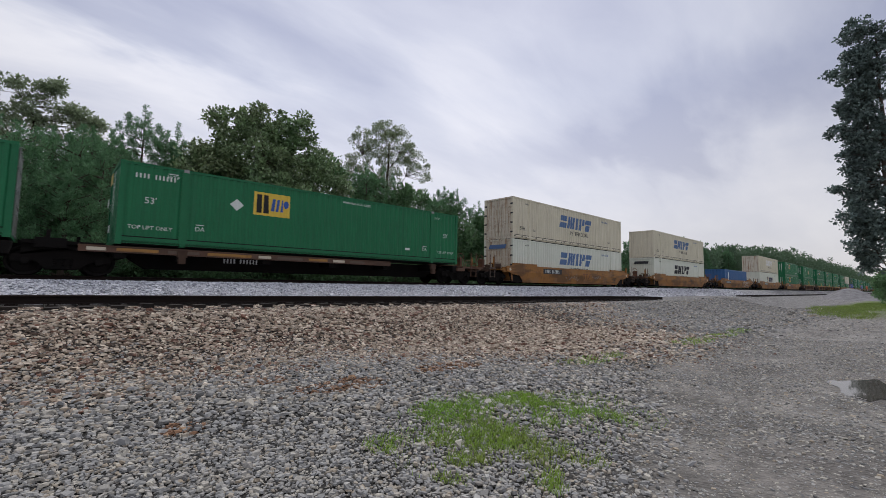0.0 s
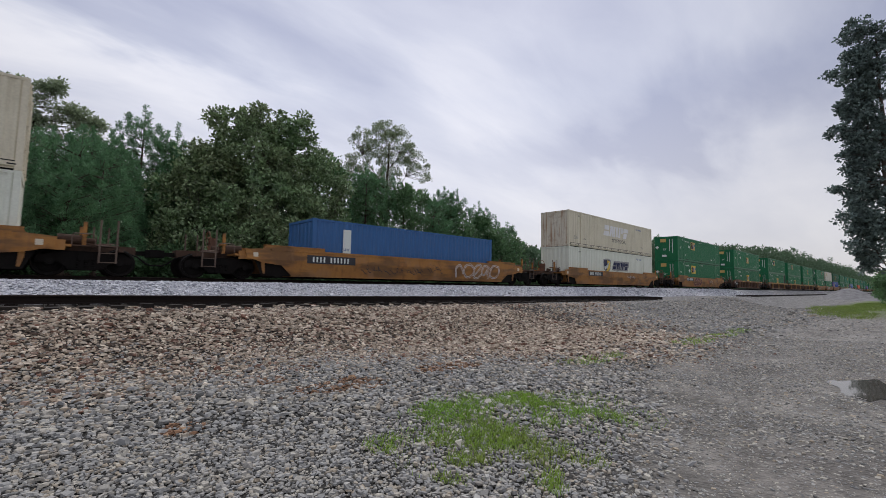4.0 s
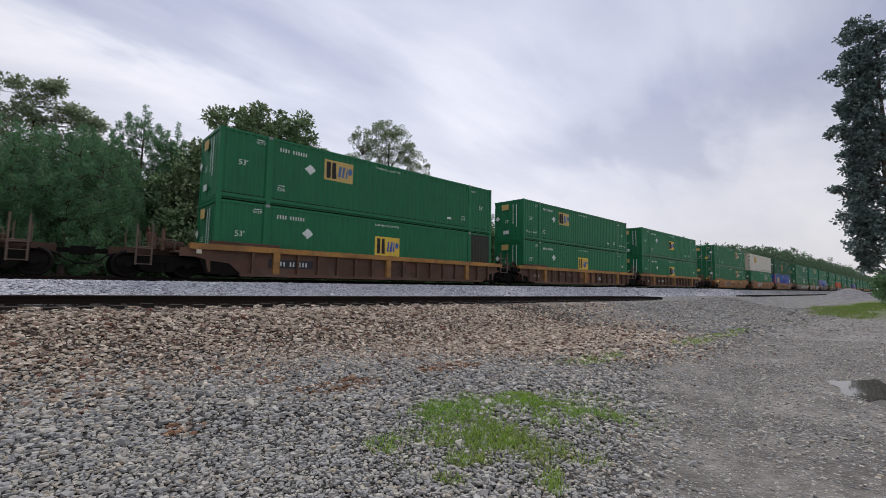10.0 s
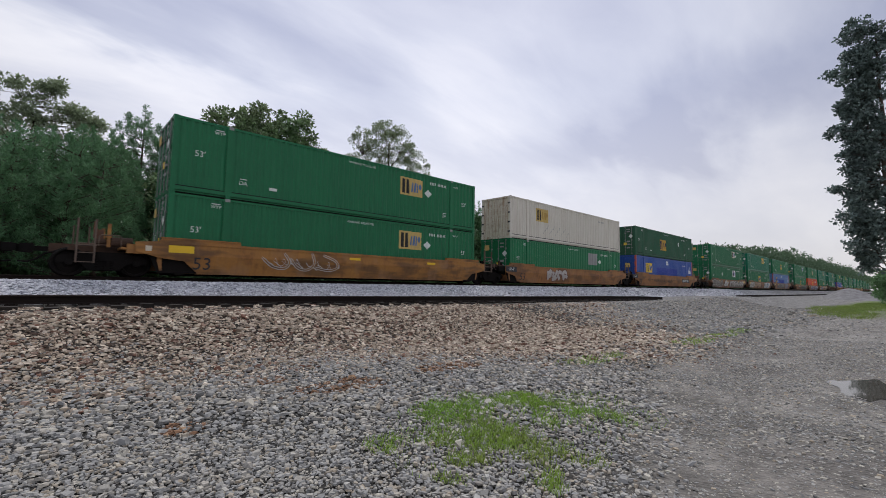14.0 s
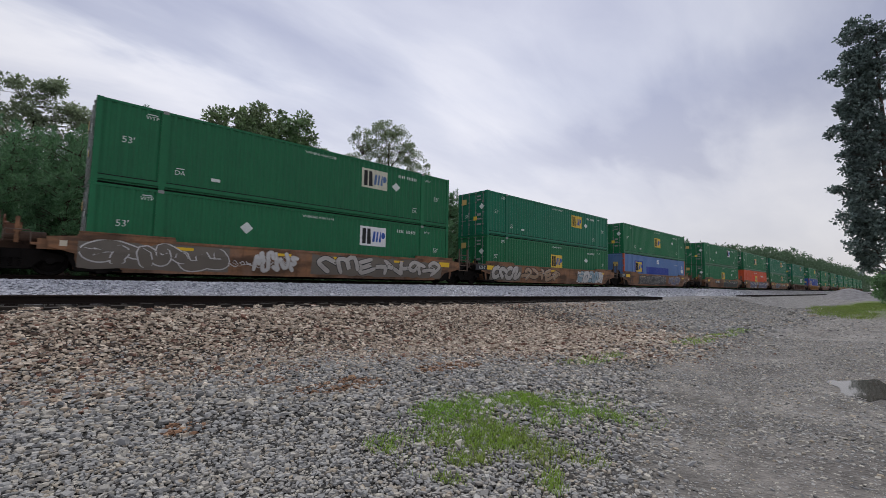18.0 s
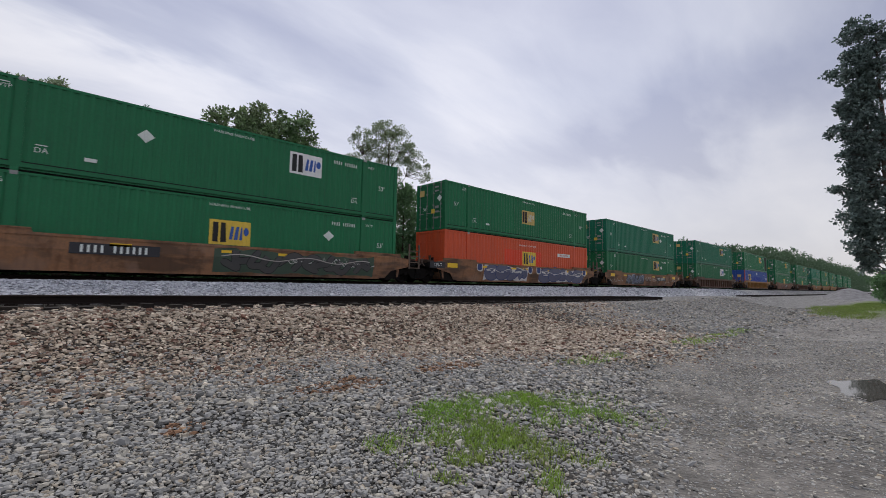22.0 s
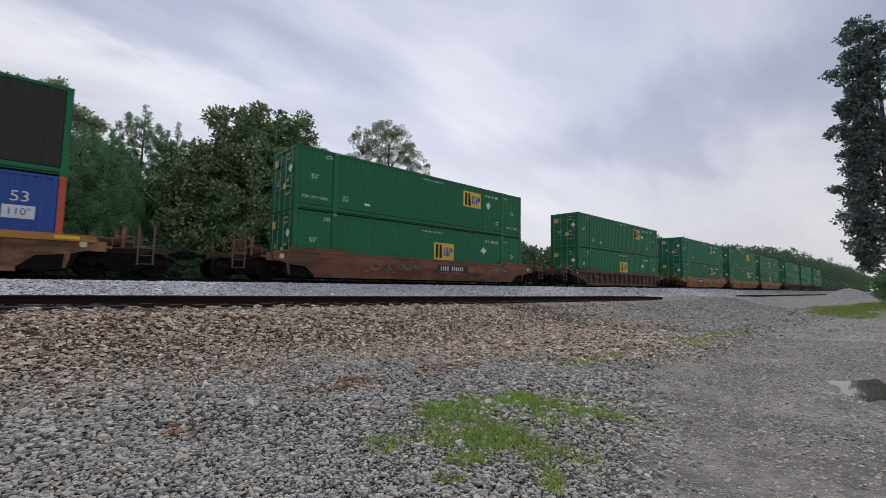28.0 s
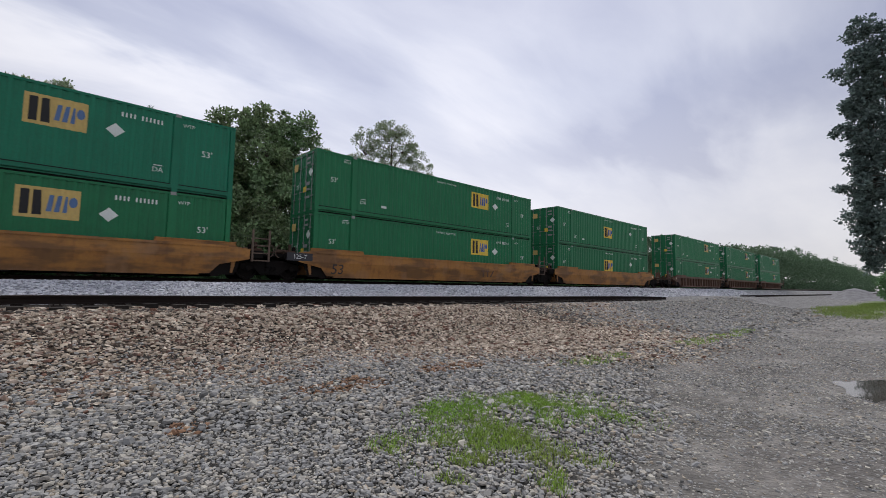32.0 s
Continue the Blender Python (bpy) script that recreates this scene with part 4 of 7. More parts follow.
def container(spec):
    """A shipping container with its walls, rails, posts, castings, doors and painted marks. The end that faces -x has doors or is closed."""
    s = spec.get("set", BIG)
    length, tall = s["size"]
    h, w = length / 2, WIDE / 2
    mat = spec["mat"]
    trim = spec.get("trim", mat)
    t = thing("shipping_container", pose(0, 0, 0), spec["label"], "shipping container", "containers on the train")
    doors = spec.get("doors", True)
    end_mat = spec.get("end_mat", mat)
    for back in (False, True):
        m = BACK if back else pose(0, 0, 0)
        part("side_wall", s["side_wall"], mat, t, at=m)
        part("slot", s["slot"], GAPSHADE, t, at=m)
        part("bottom_rail", s["bottom_rail"], trim if trim is not mat else mat, t, at=m)
        part("top_rail", s["top_rail"], mat, t, at=m)
        if spec.get("marks") == "haulier":
            part("lashing_slot_row", s["lashing_slot_row"], GAPSHADE, t, at=m)
        part("end_sill", s["end_sill"], end_mat, t, at=m)
        part("end_header", s["end_header"], end_mat, t, at=m)
        if doors != back:
            for leaf in (0, 1):
                d = part("door", s["door"], end_mat, t, at=m @ Matrix.Diagonal((1, -1, 1, 1)) if leaf else m)
                for yb in (-0.93, -0.30):
                    part("locking_bar", s["locking_bar"], GALVANISED if mat in (GREEN, GREEN_DARK, GREEN_TEAL) else end_mat, d, at=pose(0, yb, 0))
                if not back:
                    for zh in (0.45, 1.1, 1.75, 2.4):
                        if zh < tall - 0.1:
                            part("hinge", s["hinge"], end_mat if end_mat is not RUSTED_WHITE else MARK_DARK, d, at=pose(0, 0, zh))
        else:
            part("end_wall", s["end_wall"], end_mat, t, at=m)
    post_mat = spec.get("post_mat", mat)
    for sx in (-1, 1):
        for sy in (-1, 1):
            turn = 0 if sy < 0 else 180
            part("corner_post", s["corner_post"], post_mat, t, at=pose(sx * (h - 0.088), sy * w, 0, 0, 0, turn))
            for z in (0.062, tall - 0.06):
                part("corner_casting", s["corner_casting"], post_mat, t, at=pose(sx * (h - 0.09), sy * w, z, 0, 0, turn))
            if s["posts"]:
                part("lifting_post", s["lifting_post"], mat, t, at=pose(sx * s["posts"], sy * w, 0, 0, 0, turn))
                for z in (0.062, tall - 0.06):
                    part("corner_casting", s["corner_casting"], (MARK_GREY if z > 1 and mat in (GREEN, GREEN_TEAL, RED) else spec.get("cast_mat", mat)), t, at=pose(sx * s["posts"], sy * w, z, 0, 0, turn))
    part("roof", s["roof"], mat, t)
    part("floor", s["floor"], GAPSHADE, t)
    y = -w + 0.004
    if spec.get("patch"):
        x0, x1, pm = spec["patch"]
        folded_panel("repair_panel", x0, x1, 0.30, tall - 0.11, pm, t, -w + 0.009, "dark grey primed repair panel")
    ink = spec.get("ink", MARK)
    if spec.get("logo") is not None:
        lx, look_name = spec["logo"]
        logo(t, lx, spec.get("logo_z", 1.58 if abs(lx) < 2 else 2.02), look_name, y, spec.get("logo_size", 1.0))
    kind = spec.get("marks", "green")
    if kind == "green":
        side = -1 if not doors else 1
        lettering("53'", 0.32, t, -7.15, y, 1.58, ink, press=True)
        lettering("WTP", 0.18, t, -6.5, y, 2.52, ink, press=True)
        if not spec.get("patch"):
            lettering("53'", 0.32, t, 7.1, y, 1.58, ink, press=True)
            lettering("WTP", 0.18, t, 6.45, y, 2.52, ink, press=True)
        flat("marking_bar", rect(0.30, 0.03), ink, t, -6.5, y, 2.64)
        lettering("DA", 0.24, t, -5.55, y, 0.72, ink, press=True)
        lettering("DA", 0.24, t, 5.55, y, 0.72, ink, press=True)
        flat("marking_bar", rect(0.28, 0.03), ink, t, -5.55, y, 0.88)
        flat("marking_bar", rect(0.28, 0.03), ink, t, 5.55, y, 0.88)
        flat("marking_bar", rect(0.32, 0.12), ink, t, -4.35 if doors else 4.35, y, 0.66)
        lettering("WARNING HIGH CUBE", 0.15, t, spec.get("warn", 0.0), y, 2.62, ink, press=True)
        bars(t, side * spec.get("num", 5.05), 2.44, (4, 6), 0.16, ink, y)
        dx = spec.get("diamond", side * 4.28)
        if dx is not None:
            flat("placard_diamond", DIAMOND, MARK, t, dx, y, 1.84, label="pale diamond placard", press=dx)
        if spec.get("lift"):
            lettering("TOP LIFT ONLY", 0.19, t, -7.1, y, 0.62, ink, press=True)
            lettering("TOP LIFT ONLY", 0.19, t, 7.1, y, 0.62, ink, press=True)
        e = -h - 0.058
        if doors:
            flat("label_plate", rect(0.42, 0.36), TAN if spec.get("end_logo", True) else MARK, t, e, 0.72, 2.3, -90)
            for z, sz in ((2.55, 0.13), (2.32, 0.13), (1.35, 0.22), (1.08, 0.14), (0.72, 0.16)):
                flat("label_plate", rect(0.34, sz * 0.7), MARK_GREY, t, e, -0.62, z, -90)
            flat("label_plate", rect(0.30, 0.26), YELLOW, t, e, -0.3, 1.12, -90)
            flat("placard_diamond", [(a * 0.85, b * 0.85) for a, b in DIAMOND], MARK, t, e, -0.86, 1.86, -90)
            lettering("53'", 0.3, t, e, 0.42, 1.3, ink, turn=-90)
        else:
            flat("label_plate", rect(0.62, 0.4), TAN, t, e, 0.3, 2.42, -90)
            flat("placard_diamond", [(a * 0.8, b * 0.8) for a, b in DIAMOND], MARK, t, e, 0.98, 1.62, -90)
            lettering("53'", 0.32, t, e, 0.15, 1.35, ink, turn=-90)
            flat("label_plate", rect(0.5, 0.26), MARK, t, e, 0.2, 0.6, -90)
            flat("marking_bar", rect(0.06, 1.6), ink, t, e, -0.72, 1.75, -90)
            flat("marking_bar", rect(0.06, 1.4), ink, t, e, -0.42, 1.85, -90)
    elif kind == "haulier":
        if spec.get("shield"):
            sh = [(-0.62, 0.30), (-0.60, 0.52), (0, 0.60), (0.60, 0.52), (0.62, 0.30), (0.52, -0.28), (0, -0.72), (-0.52, -0.28)]
            p = flat("shield_shape", [(c * 1.12, d * 1.1) for c, d in sh], MARK_GREY, t, -1.75, y, 1.56)
            flat("shield_field", [(c * 0.94, d * 0.92) for c, d in sh], NAVY, p, 0, -0.003, 0)
            flat("shield_half", [(0.02, 0.50), (0.54, 0.44), (0.56, 0.26), (0.46, -0.26), (-0.02, -0.62), (-0.2, -0.46), (0.10, -0.1)], YELLOW, p, 0, -0.006, 0)
            flat("shield_stripe", [(-0.52, -0.10), (-0.36, -0.34), (-0.10, -0.14), (-0.06, -0.28), (0.22, 0.06), (0.18, 0.12), (0.50, 0.44), (0.06, 0.20), (0.10, 0.10), (-0.30, -0.08), (-0.34, 0.02)], MARK, p, 0, -0.010, 0)
            flat("logo_plate", [(-1.75, -0.42), (1.5, -0.42), (1.85, 0.46), (-1.3, 0.46)], MARK_GREY, t, 0.86, y, 1.62, press=0.86)
            bold_logo(t, 0.83, 1.63, NAVY, y - 0.003, 0.68)
            lettering("INTERMODAL", 0.32, t, 0.85, y, 1.02, MARK_GREY, press=True)
        else:
            bold_logo(t, 0.0, 1.84, spec["logo_mat"], y, 1.06)
            lettering("INTERMODAL", 0.46, t, 0.62, y, 1.0, MARK_DARK, press=True)
        lettering("53ft", 0.36, t, -7.0, y, 0.75, spec.get("faint", MARK_DARK))
        lettering("DA", 0.24, t, -5.6, y, 0.72, MARK_DARK)
        lettering("DA", 0.24, t, 5.6, y, 0.72, MARK_DARK)
        lettering("WTP", 0.2, t, -6.5, y, 2.5, MARK_DARK)
        bars(t, 4.9, 2.45, (4, 6), 0.15, LOGO_SLATE, y)
        if spec.get("end_logo"):
            flat("end_logo_shape", [(-0.75, -0.12), (0.72, -0.12), (0.82, 0.16), (-0.65, 0.16)], spec["logo_mat"], t, -h - 0.056, 0.05, 2.35, -90)
    elif kind == "blue":
        lettering("53", 0.46, t, 7.05, y, 2.12, ink)
        flat("label_plate", rect(0.72, 0.40), ink, t, 7.05, y, 1.66)
        lettering("110\"", 0.3, t, 7.05, y - 0.005, 1.66, BLUE)
        flat("label_plate", rect(0.62, 0.42), ink, t, 0.0, y, 2.42)
        lettering("110\"", 0.26, t, 0.0, y - 0.005, 2.42, BLUE)
        bars(t, 5.2, 2.3, (4, 6), 0.12, ink, y)
        if mat is BLUE_PALE:
            folded_panel("blue_panel", spec["logo"][0] - 0.98, spec["logo"][0] + 0.98, 1.20, 2.34, BLUE_DEEP, t, -w + 0.0095, "deep blue panel behind the logo")
        folded_panel("blue_panel", -3.0, 3.0, 1.12, 1.85, BLUE_DEEP, t, -w + 0.008, "deep blue painted-over panel")
        e = -h - 0.058
        flat("label_plate", rect(0.5, 0.42), TAN, t, e, 0.6, 1.9, -90)
        flat("label_plate", rect(0.5, 0.42), TAN, t, e, -0.5, 1.9, -90)
    elif kind == "small":
        flat("label_plate", rect(0.42, 1.9), MARK, t, -4.35, y, 1.25)
        bars(t, -4.35, 1.25, (4,), 0.12, BLUE_SMALL, y - 0.004)
    elif kind == "orange":
        folded_panel("touched_up_patch", -2.6, 1.6, 0.30, 2.12, RED_FRESH, t, -w + 0.0095, "brighter red patch of new paint")
        flat("label_plate", rect(1.75, 0.26), MARK, t, 4.55, y, 2.05)
        bars(t, 4.55, 2.05, (4, 6), 0.15, REDPOST, y - 0.004)
        lettering("WARNING HIGH CUBE", 0.19, t, -0.1, y, 2.46, ink)
    elif kind == "pale":
        bars(t, 4.6, 2.4, (4, 6), 0.13, MARK_GREY, y)
        for i in range(14):
            zz, xx = 0.62 + 0.22 * (i % 3), -4.2 + 0.26 * i
            flat("scrawl", [(0, 0), (0.03, 0), (0.16, 0.24), (0.13, 0.24)], MARK_GREY, t, xx, y, zz)
    return t


# ---- railway cars ----
RADIUS = 0.455
HALF_BASE = 0.89


@made("side_frame", 0.015)
def SIDE_FRAME(bm):
    prism(bm, [(-1.22, 0.42), (-1.22, 0.62), (-0.95, 0.68), (-0.5, 0.80), (0.5, 0.80), (0.95, 0.68), (1.22, 0.62), (1.22, 0.42), (0.98, 0.42), (0.90, 0.50), (0.62, 0.40), (0.42, 0.20), (-0.42, 0.20), (-0.62, 0.40), (-0.90, 0.50), (-0.98, 0.42)], -1.06, -0.94)
    for sx in (-1, 1):
        prism(bm, [(sx * 0.34, 0.24), (sx * 0.46, 0.24), (sx * 0.80, 0.64), (sx * 0.68, 0.66)], -1.09, -1.05)


@made("bolster", 0.02)
def BOLSTER(bm):
    box(bm, -0.2, 0.2, -1.12, 1.12, 0.52, 0.74)
    box(bm, -0.34, 0.34, -0.3, 0.3, 0.62, 0.80)


@made("spring")
def SPRINGS(bm):
    rows = []
    for i in range(11):
        r = 0.09 if i % 2 else 0.065
        rows.append([bm.verts.new((r * math.cos(2 * math.pi * k / 10), -1.0 + r * math.sin(2 * math.pi * k / 10), 0.25 + i * 0.028)) for k in range(10)])
    for a, b in zip(rows, rows[1:]):
        for k in range(10):
            bm.faces.new((a[k], a[(k + 1) % 10], b[(k + 1) % 10], b[k]))


@made("bearing_cap")
def CAP(bm):
    tube(bm, (0, -1.13, RADIUS), (0, -0.95, RADIUS), 0.10, n=12)
    for i in range(3):
        a = i * 2.1
        tube(bm, (0.055 * math.cos(a), -1.145, RADIUS + 0.055 * math.sin(a)), (0.055 * math.cos(a), -1.13, RADIUS + 0.055 * math.sin(a)), 0.014, n=6)


def wheel_rings(bm, y, s):
    """One wheel turned about the axle: tread, flange, rim, dished plate and hub."""
    prof = [(0.06, -0.09), (0.14, -0.09), (0.16, -0.03), (0.36, 0.02), (0.38, -0.06), (RADIUS - 0.012, -0.068), (RADIUS, 0.03), (RADIUS + 0.028, 0.055), (RADIUS + 0.02, 0.072), (0.37, 0.07), (0.35, 0.045), (0.15, 0.03), (0.13, 0.09)]
    n, rows = 20, []
    for r, d in prof:
        rows.append([bm.verts.new((r * math.cos(2 * math.pi * i / n), y + d * s, r * math.sin(2 * math.pi * i / n))) for i in range(n)])
    for a, b in zip(rows, rows[1:]):
        for i in range(n):
            bm.faces.new((a[i], a[(i + 1) % n], b[(i + 1) % n], b[i]))


@made("wheelset")
def WHEELSET(bm):
    wheel_rings(bm, -0.7575, 1)
    wheel_rings(bm, 0.7575, -1)
    tube(bm, (0, -1.0, 0), (0, 1.0, 0), 0.08, n=12)


WHEELSETS = []


def truck(car, x):
    """A two-axle truck under a car, with its cast side frames, springs, bolster and turning wheelsets."""
    tr = part("truck", BOLSTER, TRUCK, car, "grimy two-axle truck, blackened for the shade under the car", pose(x, 0, 0))
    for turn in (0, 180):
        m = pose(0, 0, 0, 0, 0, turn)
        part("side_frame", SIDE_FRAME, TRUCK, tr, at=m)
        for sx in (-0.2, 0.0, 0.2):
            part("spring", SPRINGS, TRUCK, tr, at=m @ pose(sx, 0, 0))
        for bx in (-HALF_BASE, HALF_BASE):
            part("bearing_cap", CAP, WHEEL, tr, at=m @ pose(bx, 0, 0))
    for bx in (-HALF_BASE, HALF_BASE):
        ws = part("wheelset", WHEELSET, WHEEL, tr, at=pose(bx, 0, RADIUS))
        WHEELSETS.append((ws, bx))


FREE_END = [(7.05, 0.20), (7.50, 0.60), (8.25, 0.68), (8.95, 0.88), (9.0, 1.20), (8.2, 1.27)]
JOINED_END = [(7.40, 0.20), (7.72, 0.56), (8.40, 0.70), (8.80, 0.80), (8.80, 1.20), (8.2, 1.27)]


CREASE, LEAN = 0.82, 0.235


def creased(bm, z0=0.0):
    """Bends a plate along the sill's crease: below it the side leans inwards."""
    at = CREASE - z0
    bmesh.ops.bisect_plane(bm, geom=bm.verts[:] + bm.edges[:] + bm.faces[:], plane_co=(0, 0, at), plane_no=(0, 0, 1))
    for v in bm.verts:
        if v.co.z < at:
            v.co.y += (at - v.co.z) * LEAN


def leaned(ob):
    """Tilts a painted mark that lies below the crease."""
    turn = pose(0, -1.50, CREASE) @ Matrix.Rotation(math.atan(LEAN), 4, "X") @ pose(0, 1.50, -CREASE)
    ob.matrix_basis = turn @ ob.matrix_basis


def side_plates(name, y0, y1, bevel):
    """The side sheet for every pairing of free and joined ends, at -x and +x."""
    out = {}
    for left in (0, 1):
        for right in (0, 1):
            a, b = (JOINED_END if left else FREE_END), (JOINED_END if right else FREE_END)
            bm = bmesh.new()
            prism(bm, b + [(-x, z) for x, z in reversed(a)], y0, y1)
            if bevel:
                creased(bm)
            out[left, right] = mesh_of(name, bm, 0.0)
    return out


SMOOTH_SIDE = side_plates("smooth_side", -1.50, -1.475, True)
RIBBED_WEB = side_plates("ribbed_web", -1.36, -1.33, False)


@made("top_chord", 0.012)
def CHORD_SMOOTH(bm):
    box(bm, -8.0, 8.0, -1.53, -1.33, 1.20, 1.285)


@made("bottom_chord", 0.012)
def CHORD_LOW(bm):
    box(bm, -7.05, 7.05, -1.345, -1.22, 0.14, 0.23)


@made("guard_plate", 0.01)
def GUARD(bm):
    prism(bm, [(-8.3, 1.25), (-5.55, 1.25), (-5.6, 1.40), (-8.2, 1.42)], -1.51, -1.38)
    box(bm, -8.25, -5.6, -1.535, -1.34, 1.385, 1.425)


@made("ribbed_chord", 0.015)
def RIBBED_CHORD(bm):
    box(bm, -8.9, 8.9, -1.54, -1.30, 1.08, 1.30)


@made("ribbed_sill", 0.012)
def RIBBED_SILL(bm):
    box(bm, -7.1, 7.1, -1.52, -1.28, 0.10, 0.24)


@made("rib", 0.008)
def RIB(bm):
    box(bm, -0.045, 0.045, -1.52, -1.35, 0.24, 1.08)


@made("wide_rib", 0.008)
def RIB_WIDE(bm):
    box(bm, -0.13, 0.13, -1.53, -1.35, 0.22, 1.09)


@made("well_floor")
def WELL_FLOOR(bm):
    for i in range(9):
        x = -7.6 + 15.2 * i / 8
        box(bm, x - 0.15, x + 0.15, -1.34, 1.34, 0.10, 0.21)
    box(bm, -7.7, 7.7, -0.2, 0.2, 0.08, 0.16)


@made("inner_wall")
def INNER_WALL(bm):
    prism(bm, [(-8.28, 0.16), (8.28, 0.16), (8.6, 0.9), (8.6, 1.15), (-8.6, 1.15), (-8.6, 0.9)], -1.316, -1.300)


@made("bulkhead", 0.015)
def BULKHEAD(bm):
    prism(bm, [(-8.30, 0.55), (-8.22, 0.24), (-8.14, 0.24), (-8.2, 1.12), (-8.32, 1.12)], -1.34, 1.34)


# Parts of a car's end, drawn for the end at +x and starting at the well.
@made("end_platform", 0.015)
def PLATFORM(bm):
    box(bm, 8.15, 9.35, -1.36, 1.36, 0.92, 1.0)
    box(bm, 8.2, 9.2, -1.40, -1.28, 0.80, 1.12)
    box(bm, 8.2, 9.2, 1.28, 1.40, 0.80, 1.12)


@made("draft_sill", 0.015)
def DRAFT(bm):
    prism(bm, [(8.2, 0.62), (9.0, 0.80), (11.15, 0.76), (11.15, 1.05), (9.0, 1.10), (8.2, 1.10)], -0.36, 0.36)
    box(bm, 10.55, 10.7, -1.36, 1.36, 0.82, 0.95)
    box(bm, 9.3, 10.6, -1.2, -0.9, 0.96, 1.0)


@made("coupler", 0.015)
def COUPLER(bm):
    box(bm, 11.1, 11.55, -0.09, 0.09, 0.80, 0.95)
    box(bm, 11.5, 11.84, -0.20, 0.14, 0.74, 1.02)
    box(bm, 11.6, 11.92, -0.24, -0.12, 0.76, 1.0)


@made("ladder")
def LADDER(bm):
    for x in (10.05, 10.5):
        tube(bm, (x, -1.40, 0.42), (x, -1.40, 1.85), 0.028, n=8)
    for z in (0.45, 0.75, 1.05):
        tube(bm, (10.05, -1.40, z), (10.5, -1.40, z), 0.016, n=6)
    box(bm, 10.0, 10.55, -1.42, -1.1, 0.98, 1.02)


@made("handrail")
def HANDRAIL(bm):
    bent(bm, [(9.35, -1.3, 1.0), (9.35, -1.3, 1.30), (9.40, -1.3, 1.36), (9.90, -1.3, 1.36), (9.95, -1.3, 1.30), (9.95, -1.3, 1.0)], 0.018)


@made("stanchion")
def STANCHION(bm):
    box(bm, 9.62, 9.72, -1.05, -0.95, 0.98, 1.78)
    box(bm, 9.60, 9.74, -1.07, -0.60, 1.30, 1.38)


@made("brake_gear", 0.01)
def BRAKE_GEAR(bm):
    box(bm, 9.75, 9.95, -0.25, 0.15, 1.05, 1.62)
    for i in range(16):
        a, b = 2 * math.pi * i / 16, 2 * math.pi * (i + 1) / 16
        tube(bm, (10.0, -0.05 + 0.28 * math.cos(a), 1.62 + 0.28 * math.sin(a)), (10.0, -0.05 + 0.28 * math.cos(b), 1.62 + 0.28 * math.sin(b)), 0.018, n=5)
    tube(bm, (9.9, -0.05, 1.62), (10.02, -0.05, 1.62), 0.05, n=8)


@made("air_tank")
def AIR_TANK(bm):
    tube(bm, (9.0, -0.9, 1.18), (9.6, -0.9, 1.18), 0.16, n=14)
    tube(bm, (9.7, -0.6, 1.16), (10.0, -0.6, 1.16), 0.11, n=12)
    tube(bm, (8.6, -0.9, 1.05), (10.4, -0.7, 1.06), 0.025, n=6)


@made("brake_hose")
def HOSE(bm):
    bent(bm, [(10.9, -0.45, 0.82), (11.2, -0.45, 0.72), (11.45, -0.42, 0.50), (11.65, -0.38, 0.42), (11.84, -0.3, 0.45)], 0.028)


@made("joint_arm", 0.02)
def JOINT(bm):
    prism(bm, [(8.2, 0.62), (8.8, 0.80), (9.9, 0.80), (9.9, 1.06), (8.2, 1.10)], -0.42, 0.42)
    tube(bm, (9.8, 0, 0.76), (9.8, 0, 1.14), 0.34, n=16)
    box(bm, 8.6, 9.35, -1.40, -1.22, 0.86, 1.16)
    box(bm, 8.3, 9.72, -1.20, 1.20, 0.98, 1.09)
    for sy in (-1.0, 1.0):
        prism(bm, [(8.3, 0.62), (8.9, 0.74), (9.6, 0.98), (8.3, 0.98)], sy - 0.06, sy + 0.06)
    box(bm, 8.85, 8.95, -1.25, -1.05, 1.05, 1.42)


@made("joint_ladder")
def JOINT_LADDER(bm):
    for x in (8.92, 9.58):
        box(bm, x - 0.035, x + 0.035, -1.43, -1.36, 0.72, 2.02)
    for z in (0.76, 1.06, 1.36, 1.66):
        box(bm, 8.95, 9.55, -1.41, -1.37, z - 0.022, z + 0.022)
    box(bm, 9.00, 9.50, -1.44, -1.10, 1.36, 1.40)


@made("grab_hoop")
def HOOP(bm):
    pts = [(9.62 + 0.16 * math.sin(a), -1.38, 1.18 + 0.26 * math.cos(a)) for a in (0.0, 0.5, 1.0, 1.57, 2.14, 2.64, 3.14)]
    bent(bm, pts, 0.018)


@made("end_bracket", 0.012)
def BRACKETS(bm):
    box(bm, 8.85, 9.35, -1.30, -1.05, 1.10, 1.24)
    box(bm, 9.05, 9.15, -1.25, -1.15, 1.24, 1.52)
    tube(bm, (8.75, -0.7, 1.22), (9.5, -0.7, 1.22), 0.10, n=10)
    tube(bm, (8.6, -0.2, 1.16), (9.7, -0.5, 1.2), 0.03, n=6)


FLIP = pose(0, 0, 0, 0, 0, 180)
MIRROR_Y = Matrix.Diagonal((1, -1, 1, 1))


